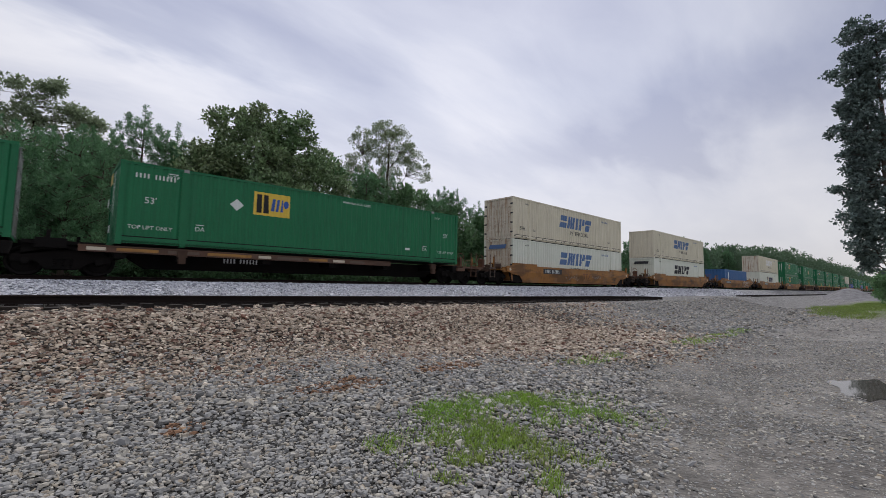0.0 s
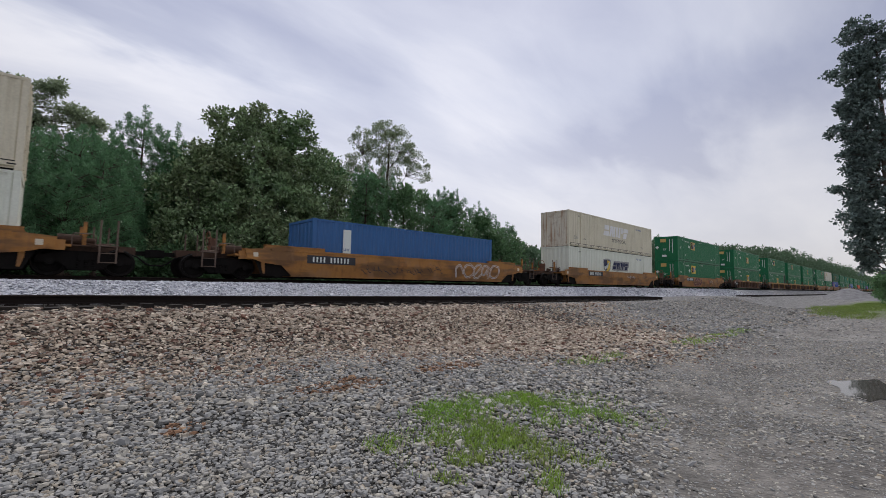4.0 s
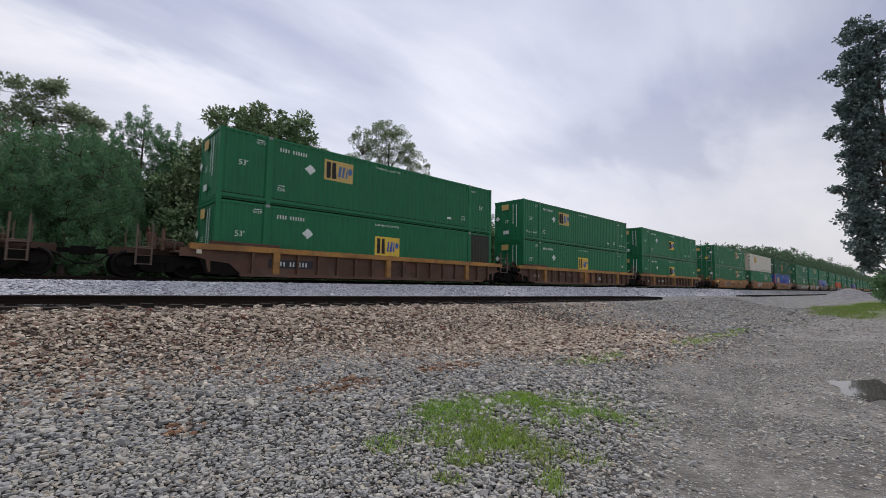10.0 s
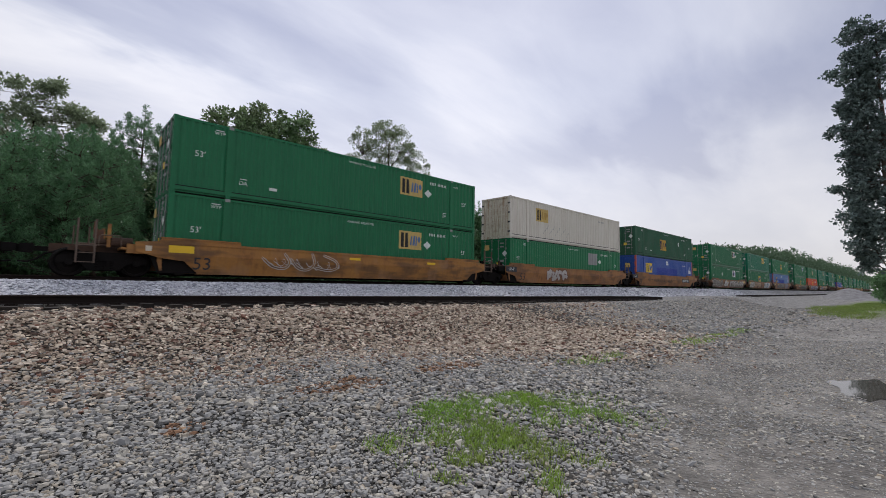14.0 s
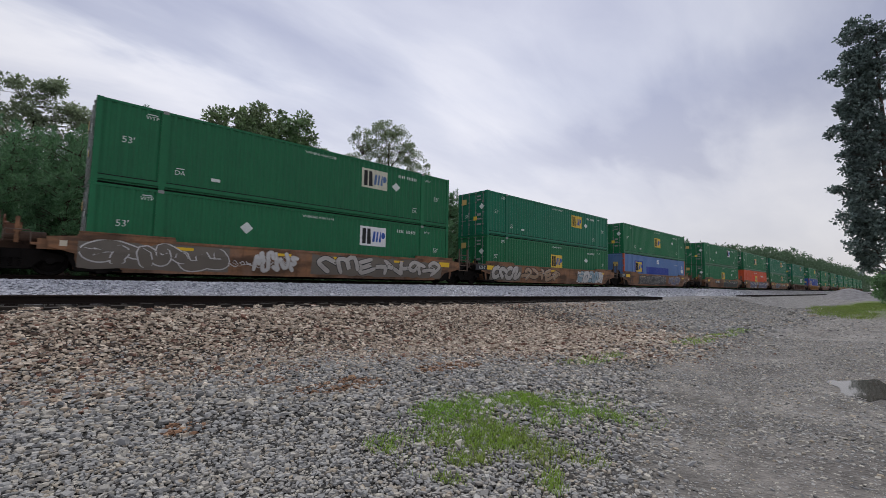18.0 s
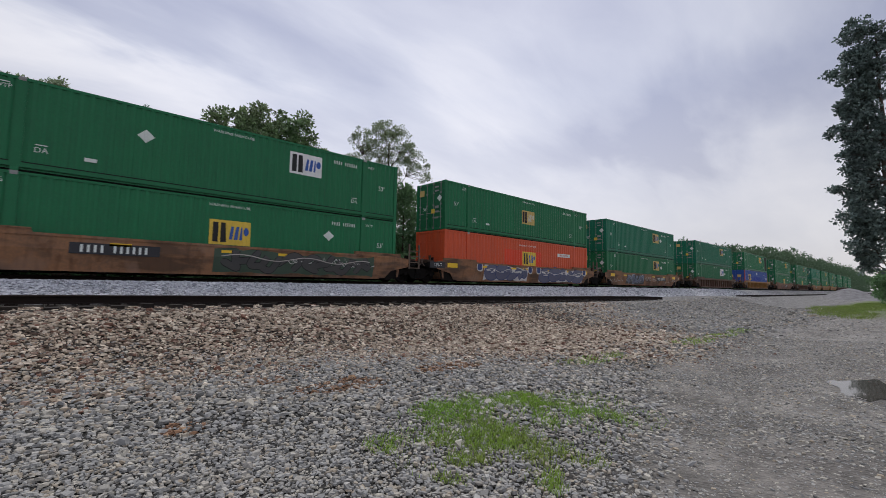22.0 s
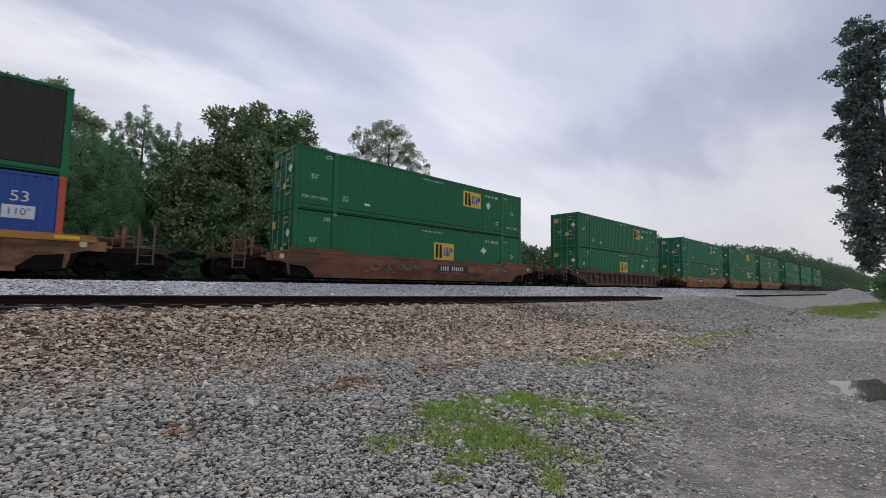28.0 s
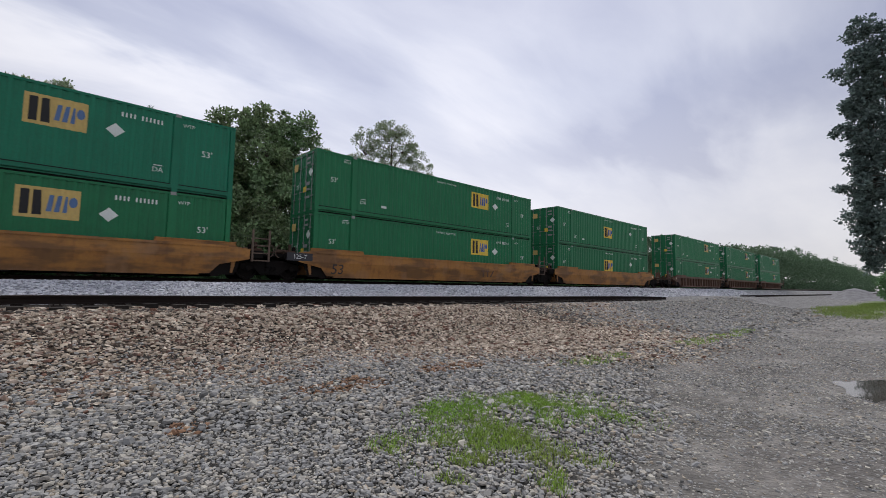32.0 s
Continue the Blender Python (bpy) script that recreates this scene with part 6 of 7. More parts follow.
TRAIN = [
    (23.12, "smooth", ORANGE, (0, 0), white(WHITE, end_mat=RUSTED_WHITE, label="cream container with blue block logo and rusty doors"), white(WHITE_NEW, end_mat=RUSTED_WHITE, end_logo=True), dict(label=O_LAB, board=-3.6, board_z=0.98, fifty=6.2, owner=(1.2, 0.75, RUSTBROWN), scrawl=[(-1.6, 0.4, MARK_GREY, 65), (2.4, 4.4, MARK_GREY, 66)])),
    (46.87, "smooth", ORANGE, (0, 0), white(WHITE, doors=False), white(WHITE_NEW, end_logo=True, logo_mat=MARK_DARK), dict(label=O_LAB, scrawl=[(1.5, 4.2, MARK_DARK, 5)], strips=())),
    (70.45, "smooth", ORANGE, (0, 0), None, dict(set=SMALL, mat=BLUE_SMALL, marks="small", doors=False, label="blue corrugated 40 foot container low in the well"), dict(label="orange well car with white graffiti carrying one blue container", board=-5.2, graffiti=[(2.6, 6.6, 5, ORANGE, GRAF_WHITE, 31, LINES)], scrawl=[(-3.5, 2.0, MARK_DARK, 7)])),
    (93.86, "smooth", ORANGE, (0, 0), white(WHITE, doors=False, end_mat=RUSTED_WHITE, logo_mat=LOGO_GHOST, faint=MARK_GREY, label="cream weathered container with ghosted block logo and rust-streaked end"), white(WHITE_NEW, doors=False, shield=True, label="clean white container with shield and block logo"), dict(label=O_LAB, board=-4.2, board_z=1.02, scrawl=[(1.8, 3.8, GRAF_WHITE, 8)])),
    (117.55, "smooth", ORANGE, (0, 0), green(-2.87, "half", False, True), green(-2.87, "bright", False, False), dict(label=O_LAB + " and maroon graffiti", board=-4.9, board_z=1.02, graffiti=[(-3.1, -0.6, 3, GRAF_MAROON, GRAF_TAN, 12, FLAKY)], scrawl=[(1.7, 2.7, REDPOST, 13), (3.0, 4.2, GRAF_WHITE, 14)])),
    (141.2, "ribbed", DARKBROWN, (0, 0), green(0.05, "tan", False, True), green(0.05, "bright", False, False), dict(label=R_LAB, chord=OLDORANGE, board=-6.9, board_z=0.78, owner=(2.7, 0.70, MARK_GREY), strips=(-4.0, 0.2, 4.2, 7.9))),
    (164.87, "ribbed", DARKBROWN, (0, 1), green(-2.85, "half", False, True), green(0.05, "bright", False, False, patch=(6.25, 7.9, PRIMER)), dict(label=R_LAB + ", yellow-orange top chord", chord=YELLOW_CHORD, board=-5.0, board_z=0.66, fifty=0.95)),
    (184.45, "ribbed", DARKBROWN, (1, 1), green(-2.85, "half", False, True, lift=True), green(0.05, "bright", False, False), dict(label=R_LAB + ", yellow-orange top chord", chord=YELLOW_CHORD, ton=(-6.6, 0.62), fifty=-4.2, panel=(0.47, 0.66, 2.7, 0.76, OLDORANGE), owner=(0.4, 0.66, REDPOST), scrawl=[(-3.4, -1.4, MARK_GREY, 67), (2.4, 3.0, GRAF_WHITE, 41), (4.4, 5.2, MARK_GREY, 42)])),
    (204.08, "ribbed", DARKBROWN, (1, 0), green(-0.05, "bright", False, True), green(-0.05, "bright", False, False), dict(label=R_LAB + ", yellow-orange top chord", chord=YELLOW_CHORD, ton=(-6.6, 0.62), board=-3.6, board_z=0.66, fifty=0.9, scrawl=[(2.3, 4.6, GRAF_WHITE, 43), (5.0, 7.2, MARK_GREY, 44), (-3.0, -1.2, MARK_GREY, 45)])),
    (227.91, "smooth", ORANGE, (0, 1), green(3.1, "half", True, True), green(3.1, "half", True, False, lift=True), dict(label="orange well car with faded white scribbles", fifty=-6.9, strips=(-7.6, -0.4, 4.4), graffiti=[(-4.6, -1.2, 3, ORANGE, GRAF_SILVER, 15, LINES)], scrawl=[(-4.4, -1.0, GRAF_WHITE, 16)])),
    (247.58, "smooth", MIDORANGE, (1, 1), dict(mat=WHITE_GREY, end_mat=RUSTED_WHITE, marks="pale", logo=(-4.32, "gold"), logo_z=1.95, doors=True, label="pale grey container with faded logo and rust-streaked doors"), green(3.1, "ghost", True, False), dict(label="rusty orange well car with purple-grey graffiti", ton=(-8.2, 1.0), fifty=-6.9, owner=(3.4, 0.75, RUSTBROWN), graffiti=[(-4.0, -1.3, 4, GRAF_SILVER, GRAF_MAROON, 17, FLAKY)])),
    (267.16, "smooth", MIDORANGE, (1, 0), green(-1.0, "amber", True, True, logo_size=1.2, logo_z=1.45, diamond=3.6, mat=GREEN_DARK, label="dull dark green corrugated container with gold logo panel"), dict(mat=BLUE, post_mat=REDPOST, marks="blue", logo=(-4.88, "bright"), logo_z=1.75, doors=True, label="blue corrugated container with orange corner posts"), dict(label="rusty orange well car with scribbled lettering", ton=(-8.75, 1.02), fifty=-7.4, board=5.0, board_z=0.78, scrawl=[(-5.6, 2.0, GRAF_BLACK, 18)])),
    (290.94, "smooth", OLDORANGE, (0, 1), green(2.95, "pale", True, True), green(2.95, "white", True, False, diamond=-3.1), dict(label=GR_LAB, strips=(-5.3, -1.6, 1.0, 4.4, 7.6), graffiti=[(-8.0, -4.0, 3, GRAF_OLIVE, GRAF_WHITE, 19, GIANT), (-2.8, -1.0, 5, GRAF_WHITE, GRAF_SILVER, 20, dict(fat=0.12, rim=0.03)), (-0.1, 7.2, 7, GRAF_SILVER, GRAF_BLACK, 21, WILD)], scrawl=[(-4.0, -1.0, GRAF_WHITE, 22)])),
    (310.5, "smooth", OLDORANGE, (1, 1), green(2.85, "bright", True, True, mat=GREEN_TEAL), green(-0.1, "bright", True, False), dict(label=GR_LAB, ton=(-8.75, 1.0), strips=(-7.9, -0.9, 3.3, 6.6), graffiti=[(-7.7, -5.0, 4, GRAF_SILVER, GRAF_BLACK, 23, CHROME), (-4.6, -0.1, 5, GRAF_TAN, GRAF_BLACK, 24, SANDY), (2.8, 6.5, 5, GRAF_WHITE, GRAF_BLACK, 25, BUBBLE)])),
    (329.82, "smooth", OLDORANGE, (1, 0), green(0.05, "bright", True, True), dict(mat=BLUE_PALE, post_mat=REDPOST, marks="blue", logo=(-4.75, "bright"), logo_z=1.75, doors=True, label="faded blue container with orange corner posts"), dict(label=GR_LAB, ton=(-8.75, 1.0), fifty=-6.9, strips=(-7.7, -4.3, 6.6), graffiti=[(-5.0, 1.4, 7, GRAF_DIM, GRAF_SILVER, 26, CALLIG), (2.6, 5.5, 4, GRAF_GREY, GRAF_SILVER, 27, FLAKY)], scrawl=[(-1.0, 1.6, GRAF_WHITE, 28), (6.9, 8.0, GRAF_WHITE, 29)])),
    (353.48, "smooth", OLDORANGE, (0, 1), green(3.05, "white", True, True, diamond=-2.9), green(0.05, "bright", True, False), dict(label="rusty orange well car with dark green graffiti", fifty=-6.9, board=-3.5, board_z=0.88, strips=(-7.3, -3.4, 0.0, 2.2), graffiti=[(-0.3, 6.4, 6, GRAF_DIM, GRAF_BLACK, 30, GLOOM)], scrawl=[(2.4, 6.6, GRAF_WHITE, 64)])),
    (373.11, "smooth", OLDORANGE, (1, 1), green(0.0, "tan", True, True, diamond=None), dict(mat=RED, marks="orange", logo=(0.1, "bright"), doors=True, label="orange-red corrugated container in the well"), dict(label=GR_LAB, ton=(-8.75, 1.0), strips=(-7.6, -4.9, -1.9, -0.6, 2.3, 4.9, 7.3), graffiti=[(-4.6, -0.6, 4, GRAF_GREY, GRAF_NAVY, 32, dict(THROWUP, discs=(-5.3, -0.1), disc_mats=(GRAF_WHITE, GRAF_NAVY))), (1.3, 6.8, 5, GRAF_GREY, GRAF_NAVY, 33, dict(THROWUP, discs=(0.9, 7.2), disc_mats=(GRAF_WHITE, GRAF_NAVY)))])),
    (392.73, "smooth", OLDORANGE, (1, 0), green(2.95, "half", True, True, mat=GREEN_TEAL), green(2.95, "half", True, False), dict(label=GR_LAB, strips=(-7.4, -4.9, -1.5, 1.6, 4.3, 7.2), board=3.6, board_z=0.84, graffiti=[(-4.4, -0.9, 4, GRAF_GREY, GRAF_SKY, 34, ANGULAR)], scrawl=[(-7.6, -5.0, GRAF_WHITE, 62), (-4.6, -1.0, GRAF_WHITE, 63), (-0.4, 2.8, GRAF_WHITE, 35), (3.0, 8.0, GRAF_SILVER, 36), (-8.0, -5.4, MARK_GREY, 37)])),
    (416.35, "ribbed", DARKBROWN, (0, 0), green(2.95, "half", True, True, mat=GREEN_TEAL), green(2.9, "white", True, False), dict(label=R_LAB, scrawl=[(-7.0, -3.2, MARK_GREY, 46), (2.2, 3.0, MARK_GREY, 47)], strips=())),
    (439.99, "ribbed", OLDORANGE, (0, 0), green(2.9, "bright", True, True, patch=(6.25, 7.9, PRIMER)), dict(mat=BLUE, post_mat=REDPOST, marks="blue", logo=(-4.85, "bright"), logo_z=1.75, doors=True, label="blue corrugated container with orange corner posts"), dict(label="rusty orange ribbed well car with yellow top chord", chord=YELLOW_CHORD, bright_ribs=True, strips=(8.2,))),
    (463.6, "smooth", RUSTBROWN, (0, 0), green(3.2, "bright", True, True, lift=True, diamond=4.7), green(0.9, "bright", True, False), dict(label="dull red-brown well car with faint scribbles", panel=(3.7, 0.66, 2.0, 0.62, OLDORANGE), owner=(3.6, 0.70, RUSTBROWN), board=1.4, board_z=0.82, scrawl=[(-4.4, -0.6, MARK_GREY, 38), (0.5, 2.4, MARK_GREY, 39), (5.0, 6.4, MARK_GREY, 40)])),
    (487.39, "ribbed", DARKBROWN, (0, 0), green(3.05, "half", True, True), green(0.1, "bright", True, False), dict(label=R_LAB, board=-5.0, board_z=0.75, scrawl=[(-8.0, -5.9, MARK_GREY, 48), (4.5, 5.5, GRAF_WHITE, 49)])),
    (511.09, "smooth", ORANGE, (0, 1), green(2.78, "half", True, True, mat=GREEN_TEAL), green(2.78, "half", True, False), dict(label=O_LAB, fifty=-6.9, board=-2.6, board_z=0.9)),
    (530.72, "smooth", ORANGE, (1, 1), green(2.85, "bright", True, True), green(2.85, "bright", True, False), dict(label=O_LAB, ton=(-8.75, 1.0), fifty=-6.9, owner=(3.2, 0.62, DARKBROWN))),
    (550.29, "smooth", ORANGE, (1, 0), green(-0.1, "bright", True, True), green(-0.1, "bright", True, False), dict(label=O_LAB)),
    (573.99, "ribbed", DARKBROWN, (0, 1), green(2.8, "half", True, True), green(2.8, "half", True, False), dict(label=R_LAB)),
    (593.6, "ribbed", DARKBROWN, (1, 1), green(2.8, "half", True, True), green(2.8, "half", True, False), dict(label=R_LAB)),
    (613.2, "ribbed", DARKBROWN, (1, 0), green(2.8, "half", True, True), green(2.8, "half", True, False), dict(label=R_LAB)),
]

WELL_BASE = 0.218
ROLLING = []          # thing, place along the train, height over the rail
for q, kind, paint, joins, top, bottom, spec in TRAIN:
    ROLLING.append((well_car(kind, paint, joins, spec), q + FULL / 2, 0.0))
    if bottom:
        ROLLING.append((container(bottom), q + FULL / 2, WELL_BASE))
    if top:
        ROLLING.append((container(top), q + FULL / 2, WELL_BASE + TALL))
for q, joins in ((-16.92, (0, 1)), (1.7, (1, 0))):
    ROLLING.append((spine_car(joins), q + FULL / 2, 0.0))
    ROLLING.append((container(green(-2.88, "bright", False, True, lift=True, warn=1.2, num=7.0, label="green corrugated container on a spine car, bright yellow logo panel")), q + FULL / 2, 1.10))


# ---- plants ----
LEAF_DARK = leaf_material("leaf_magnolia", (0.165, 0.265, 0.124), (0.245, 0.260, 0.142), 0.55, 0.10)
LEAF_OAK = leaf_material("leaf_oak", (0.265, 0.320, 0.200), (0.215, 0.270, 0.165), 0.35, 0.45)
LEAF_PINE = leaf_material("needle_pine", (0.130, 0.258, 0.128), (0.090, 0.192, 0.098), 0.4, 0.45)
LEAF_BUSH = leaf_material("leaf_understory", (0.115, 0.205, 0.094), (0.082, 0.160, 0.074), 0.35, 0.4)
LEAF_GUM = leaf_material("leaf_gum", (0.150, 0.200, 0.182), (0.120, 0.165, 0.155), 0.5)
# Distance haze is mixed into this green, which is greyer and bluer.
LEAF_FAR = leaf_material("leaf_far_wood_hazed", (0.105, 0.170, 0.098), (0.078, 0.138, 0.078), 0.22, 0.45)
GRASS = leaf_material("grass_blades", (0.215, 0.375, 0.060), (0.34, 0.35, 0.10), 0.5, 0.4)
WEED = leaf_material("grass_far", (0.20, 0.29, 0.07), (0.25, 0.28, 0.09), 0.3)


def leaves(rng, centres, radii, count, size, slim=0.45, up=0.25, shell=0.5):
    """Leaf blades scattered about clump centres: a folded four-cornered blade each."""
    n = len(centres) * count
    c = np.repeat(centres, count, 0)
    r = np.repeat(radii, count)
    d = rng.normal(size=(n, 3)); d /= np.linalg.norm(d, axis=1, keepdims=True)
    p = c + d * (r * (shell + (1 - shell) * rng.random(n)) * rng.uniform(0.55, 1.08, n))[:, None] * np.array([1, 1, 0.72])
    w = d + rng.normal(size=(n, 3)) * 0.7; w[:, 2] += up
    w /= np.linalg.norm(w, axis=1, keepdims=True)
    s = np.cross(w, rng.normal(size=(n, 3))); s /= np.linalg.norm(s, axis=1, keepdims=True)
    k = np.cross(s, w)
    ln = (size * rng.uniform(0.6, 1.35, n))[:, None]
    v = np.stack([p, p + w * ln * 0.5 + s * ln * slim * 0.5 + k * ln * 0.08, p + w * ln, p + w * ln * 0.5 - s * ln * slim * 0.5 + k * ln * 0.08], 1)
    return v.reshape(-1, 3), np.arange(n * 4).reshape(-1, 4)


def limbs(rng, base, height, centres, r0, lean=(0, 0), share=0.6):
    """Trunk and bent limbs that lead to the clumps, one mesh."""
    bm = bmesh.new()
    top = Vector((lean[0], lean[1], height * 0.93))
    steps, pts = 7, []
    for i in range(steps + 1):
        k = i / steps
        pts.append(Vector((top.x * k + rng.normal() * 0.10 * k, top.y * k + rng.normal() * 0.10 * k, -0.25 + (top.z + 0.25) * k)))
    for i in range(steps):
        tube(bm, pts[i], pts[i + 1], r0 * (1 - i / steps * 0.85) * (1.35 if i == 0 else 1), r0 * (1 - (i + 1) / steps * 0.85), n=9, caps=False)
    # A few boughs carry the crown; twigs lead from them to the other clumps.
    order = rng.permutation(len(centres))
    boughs = []
    for n, idx in enumerate(order):
        c = Vector(centres[idx])
        if n < 9:
            k = max(0.15, min(0.9, (c.z - 0.55 * math.hypot(c.x, c.y)) / height - 0.06))
            i = min(steps - 1, int(k * steps))
            a = pts[i].lerp(pts[i + 1], k * steps - i)
            side = Vector((rng.normal() * 0.25, rng.normal() * 0.25, rng.normal() * 0.1))
            mid = a.lerp(c, 0.5) + side - Vector((0, 0, 0.08 * (c - a).length))
            r = max(0.02, r0 * 0.30 * (1 - k * 0.5))
            tube(bm, a, mid, r, r * 0.65, n=6, caps=False)
            tube(bm, mid, c, r * 0.65, r * 0.15, n=6, caps=False)
            boughs.append((a, mid, c, r))
        elif rng.random() < share:
            best, gap = None, 1e9
            for a, mid, e, r in boughs:
                for q in (a.lerp(mid, 0.6), mid, mid.lerp(e, 0.5)):
                    d = (q - c).length + max(0, q.z - c.z)
                    if d < gap:
                        best, gap, rb = q, d, r
            mid = best.lerp(c, 0.5) + Vector((rng.normal(), rng.normal(), rng.normal())) * 0.10 * gap
            tube(bm, best, mid, rb * 0.3, rb * 0.22, n=4, caps=False)
            tube(bm, mid, c, rb * 0.22, rb * 0.08, n=4, caps=False)
    return bm


def tree(name, x, y, height, reach, mat, label, seed, clumps, count, leaf, clump_r, low=0.18, shape=0.5, trunk_r=0.25, slim=0.45, lean=(0, 0), flat=1.0, gaps=0.0, share=0.6, up=0.25, wobble=0.25, lobes=(), thick=2.6):
    """A tree with a tapered trunk, limbs and a crown of many leaves in uneven clumps."""
    rng = np.random.default_rng(seed)
    z0 = float(ground_height(x, y))
    cs, rs = [], []
    for i in range(clumps):
        k = rng.random() ** 0.8
        ang = rng.uniform(0, 2 * math.pi)
        prof = math.sin(math.pi * min(1, max(0.03, (k * (1 - 0.06) + 0.05)) ** shape)) ** 0.75
        out = reach * prof * math.sqrt(rng.uniform(0.12, 1.0)) * (1 + wobble * math.sin(3 * ang + seed) * rng.random())
        cs.append((lean[0] * k + out * math.cos(ang), lean[1] * k + out * math.sin(ang) * flat, height * (low + (0.97 - low) * k)))
        rs.append(clump_r * rng.uniform(0.6, 1.25))
    for lx, ly, lz, rx, rz in lobes:
        deep = max(rx, 1.2) * flat
        for _ in range(int(6 + min(thick * rx * rz * deep / clump_r ** 2.2, 150))):
            d = Vector((rng.normal(), rng.normal(), rng.normal())).normalized() * rng.uniform(0.25, 1.0) ** 0.5
            cs.append((lx + d.x * max(0.1, rx - clump_r * 0.5), ly + d.y * max(0.1, deep - clump_r * 0.5), lz + d.z * max(0.1, rz - clump_r * 0.45)))
            rs.append(clump_r * rng.uniform(0.6, 1.15))
    cs, rs = np.array(cs), np.array(rs)
    t = thing(name, pose(x, y, z0), label, "tree")
    part("trunk", limbs(rng, None, height, cs, trunk_r, lean, share), BARK, t)
    v, f = leaves(rng, cs, rs, count, leaf, slim, up)
    me = raw_mesh("crown", v, f, mat)
    ob = new("crown", me)
    ob.parent = t
    return t


def pine(x, y, height, reach, seed, label="young pine with dark green needles", brush=31):
    """A pine: straight trunk, whorls of rising branches, brushes of needles along them and upright shoots at their ends."""
    rng = np.random.default_rng(seed)
    t = thing("pine", pose(x, y, float(ground_height(x, y))), label, "tree", "pines behind the train")
    bm = bmesh.new()
    tube(bm, (0, 0, -0.3), (0.1, 0, height), 0.16, 0.02, n=8, caps=False)
    tips, radii = [], []
    z = height * 0.14
    while z < height * 0.94:
        k = z / height
        for _ in range(int(rng.integers(5, 8))):
            a = rng.uniform(0, 2 * math.pi)
            ln = reach * (1 - k) ** 0.5 * rng.uniform(0.55, 1.1) + 0.35
            rise = ln * rng.uniform(0.25, 0.55)
            end = (ln * math.cos(a), ln * math.sin(a), z + rise)
            tube(bm, (0, 0, z), end, 0.028, 0.01, n=5, caps=False)
            for u in np.linspace(0.4, 1.0, max(2, int(ln * 2.0))):
                tips.append((end[0] * u, end[1] * u, z + rise * u * u + 0.05)); radii.append(0.34)
            for u in (0.22, 0.42):
                tips.append((end[0], end[1], end[2] + u)); radii.append(0.17)
        z += rng.uniform(0.38, 0.62)
    for u in (-0.55, -0.35, -0.15, 0.1, 0.35, 0.6, 0.85):
        tips.append((0.1, 0, height - u)); radii.append(0.17 + 0.09 * max(0, u))
    part("trunk", bm, BARK, t)
    v, f = leaves(rng, np.array(tips), np.array(radii), brush, 0.19 if brush > 16 else 0.36, 0.20 if brush > 16 else 0.22, 0.75, 0.1)
    ob = new("crown", raw_mesh("crown", v, f, LEAF_PINE))
    ob.parent = t
    return t


def shrub(x, y, height, reach, seed, mat=None):
    rng = np.random.default_rng(seed)
    t = thing("shrub", pose(x, y, float(ground_height(x, y))), "leafy green understory shrub behind the tracks", "shrub", "shrubs behind the train")
    n = 26
    a, k = rng.uniform(0, 2 * math.pi, n), rng.random(n)
    cs = np.stack([reach * np.sqrt(rng.random(n)) * np.cos(a), reach * np.sqrt(rng.random(n)) * np.sin(a), height * (0.12 + 0.85 * k * (1 - 0.3 * rng.random(n)))], -1)
    part("stems", limbs(rng, None, height * 0.7, cs, 0.05, share=0.5), BARK, t)
    v, f = leaves(rng, cs, np.full(n, 0.62), 56, 0.30, 0.5, 0.3)
    ob = new("foliage", raw_mesh("foliage", v, f, mat or LEAF_BUSH))
    ob.parent = t


# Trees close behind the train.
tree("magnolia", 12.0, 34.0, 13.6, 5.6, LEAF_DARK, "broad dark magnolia with glossy leaves", 3, 30, 130, 0.27, 0.85, low=0.03, shape=0.7, trunk_r=0.35, slim=0.55, wobble=0.15, thick=1.15, up=0.0,
     lobes=((0.5, 0, 5.9, 5.1, 4.0), (-6.3, -1.5, 3.2, 1.6, 2.6), (-6.6, 0, 6.6, 1.2, 1.6), (-4.9, -1.0, 3.0, 2.3, 2.8), (-4.8, 0, 8.6, 1.6, 1.5), (-5.1, 0, 6.4, 1.9, 2.2), (-2.4, -2.0, 2.8, 2.8, 2.6), (1.2, -2.2, 3.0, 2.8, 2.8), (4.4, -1.5, 3.4, 2.6, 3.0), (-3.0, -1.5, 5.6, 2.2, 2.0), (1.8, -2.0, 6.4, 2.2, 1.8), (6.4, -0.5, 5.0, 1.8, 2.4), (-1.0, 0, 9.7, 3.7, 2.6), (-2.5, 0, 12.4, 1.9, 1.7), (-0.3, 0, 13.6, 2.0, 1.5), (2.9, 0, 13.2, 1.8, 1.8), (4.5, 0, 11.1, 1.8, 2.1), (6.0, 0, 8.6, 1.9, 2.8), (-3.3, 0, 8.8, 2.2, 2.9), (2.6, 0, 9.9, 2.6, 2.8), (1.1, 0, 12.2, 2.2, 1.5)))
tree("oak", 30.3, 43.0, 19.4, 5.0, LEAF_OAK, "tall airy oak with an open crown", 8, 4, 44, 0.22, 0.50, low=0.30, shape=1.0, trunk_r=0.36, share=0.9, wobble=0.15, flat=0.55, thick=1.05,
     lobes=((0.2, 0, 17.4, 4.3, 2.9), (-3.4, 0, 17.5, 2.2, 1.8), (0.2, 0, 19.6, 2.8, 1.2), (4.3, 0, 16.6, 2.4, 2.1), (5.8, 0, 14.8, 1.3, 1.2), (-3.7, 0, 14.6, 2.2, 1.8), (0.4, 0, 14.0, 2.4, 1.8), (-4.8, 0, 12.3, 2.2, 2.6), (-0.4, 0, 11.0, 3.4, 2.6)))
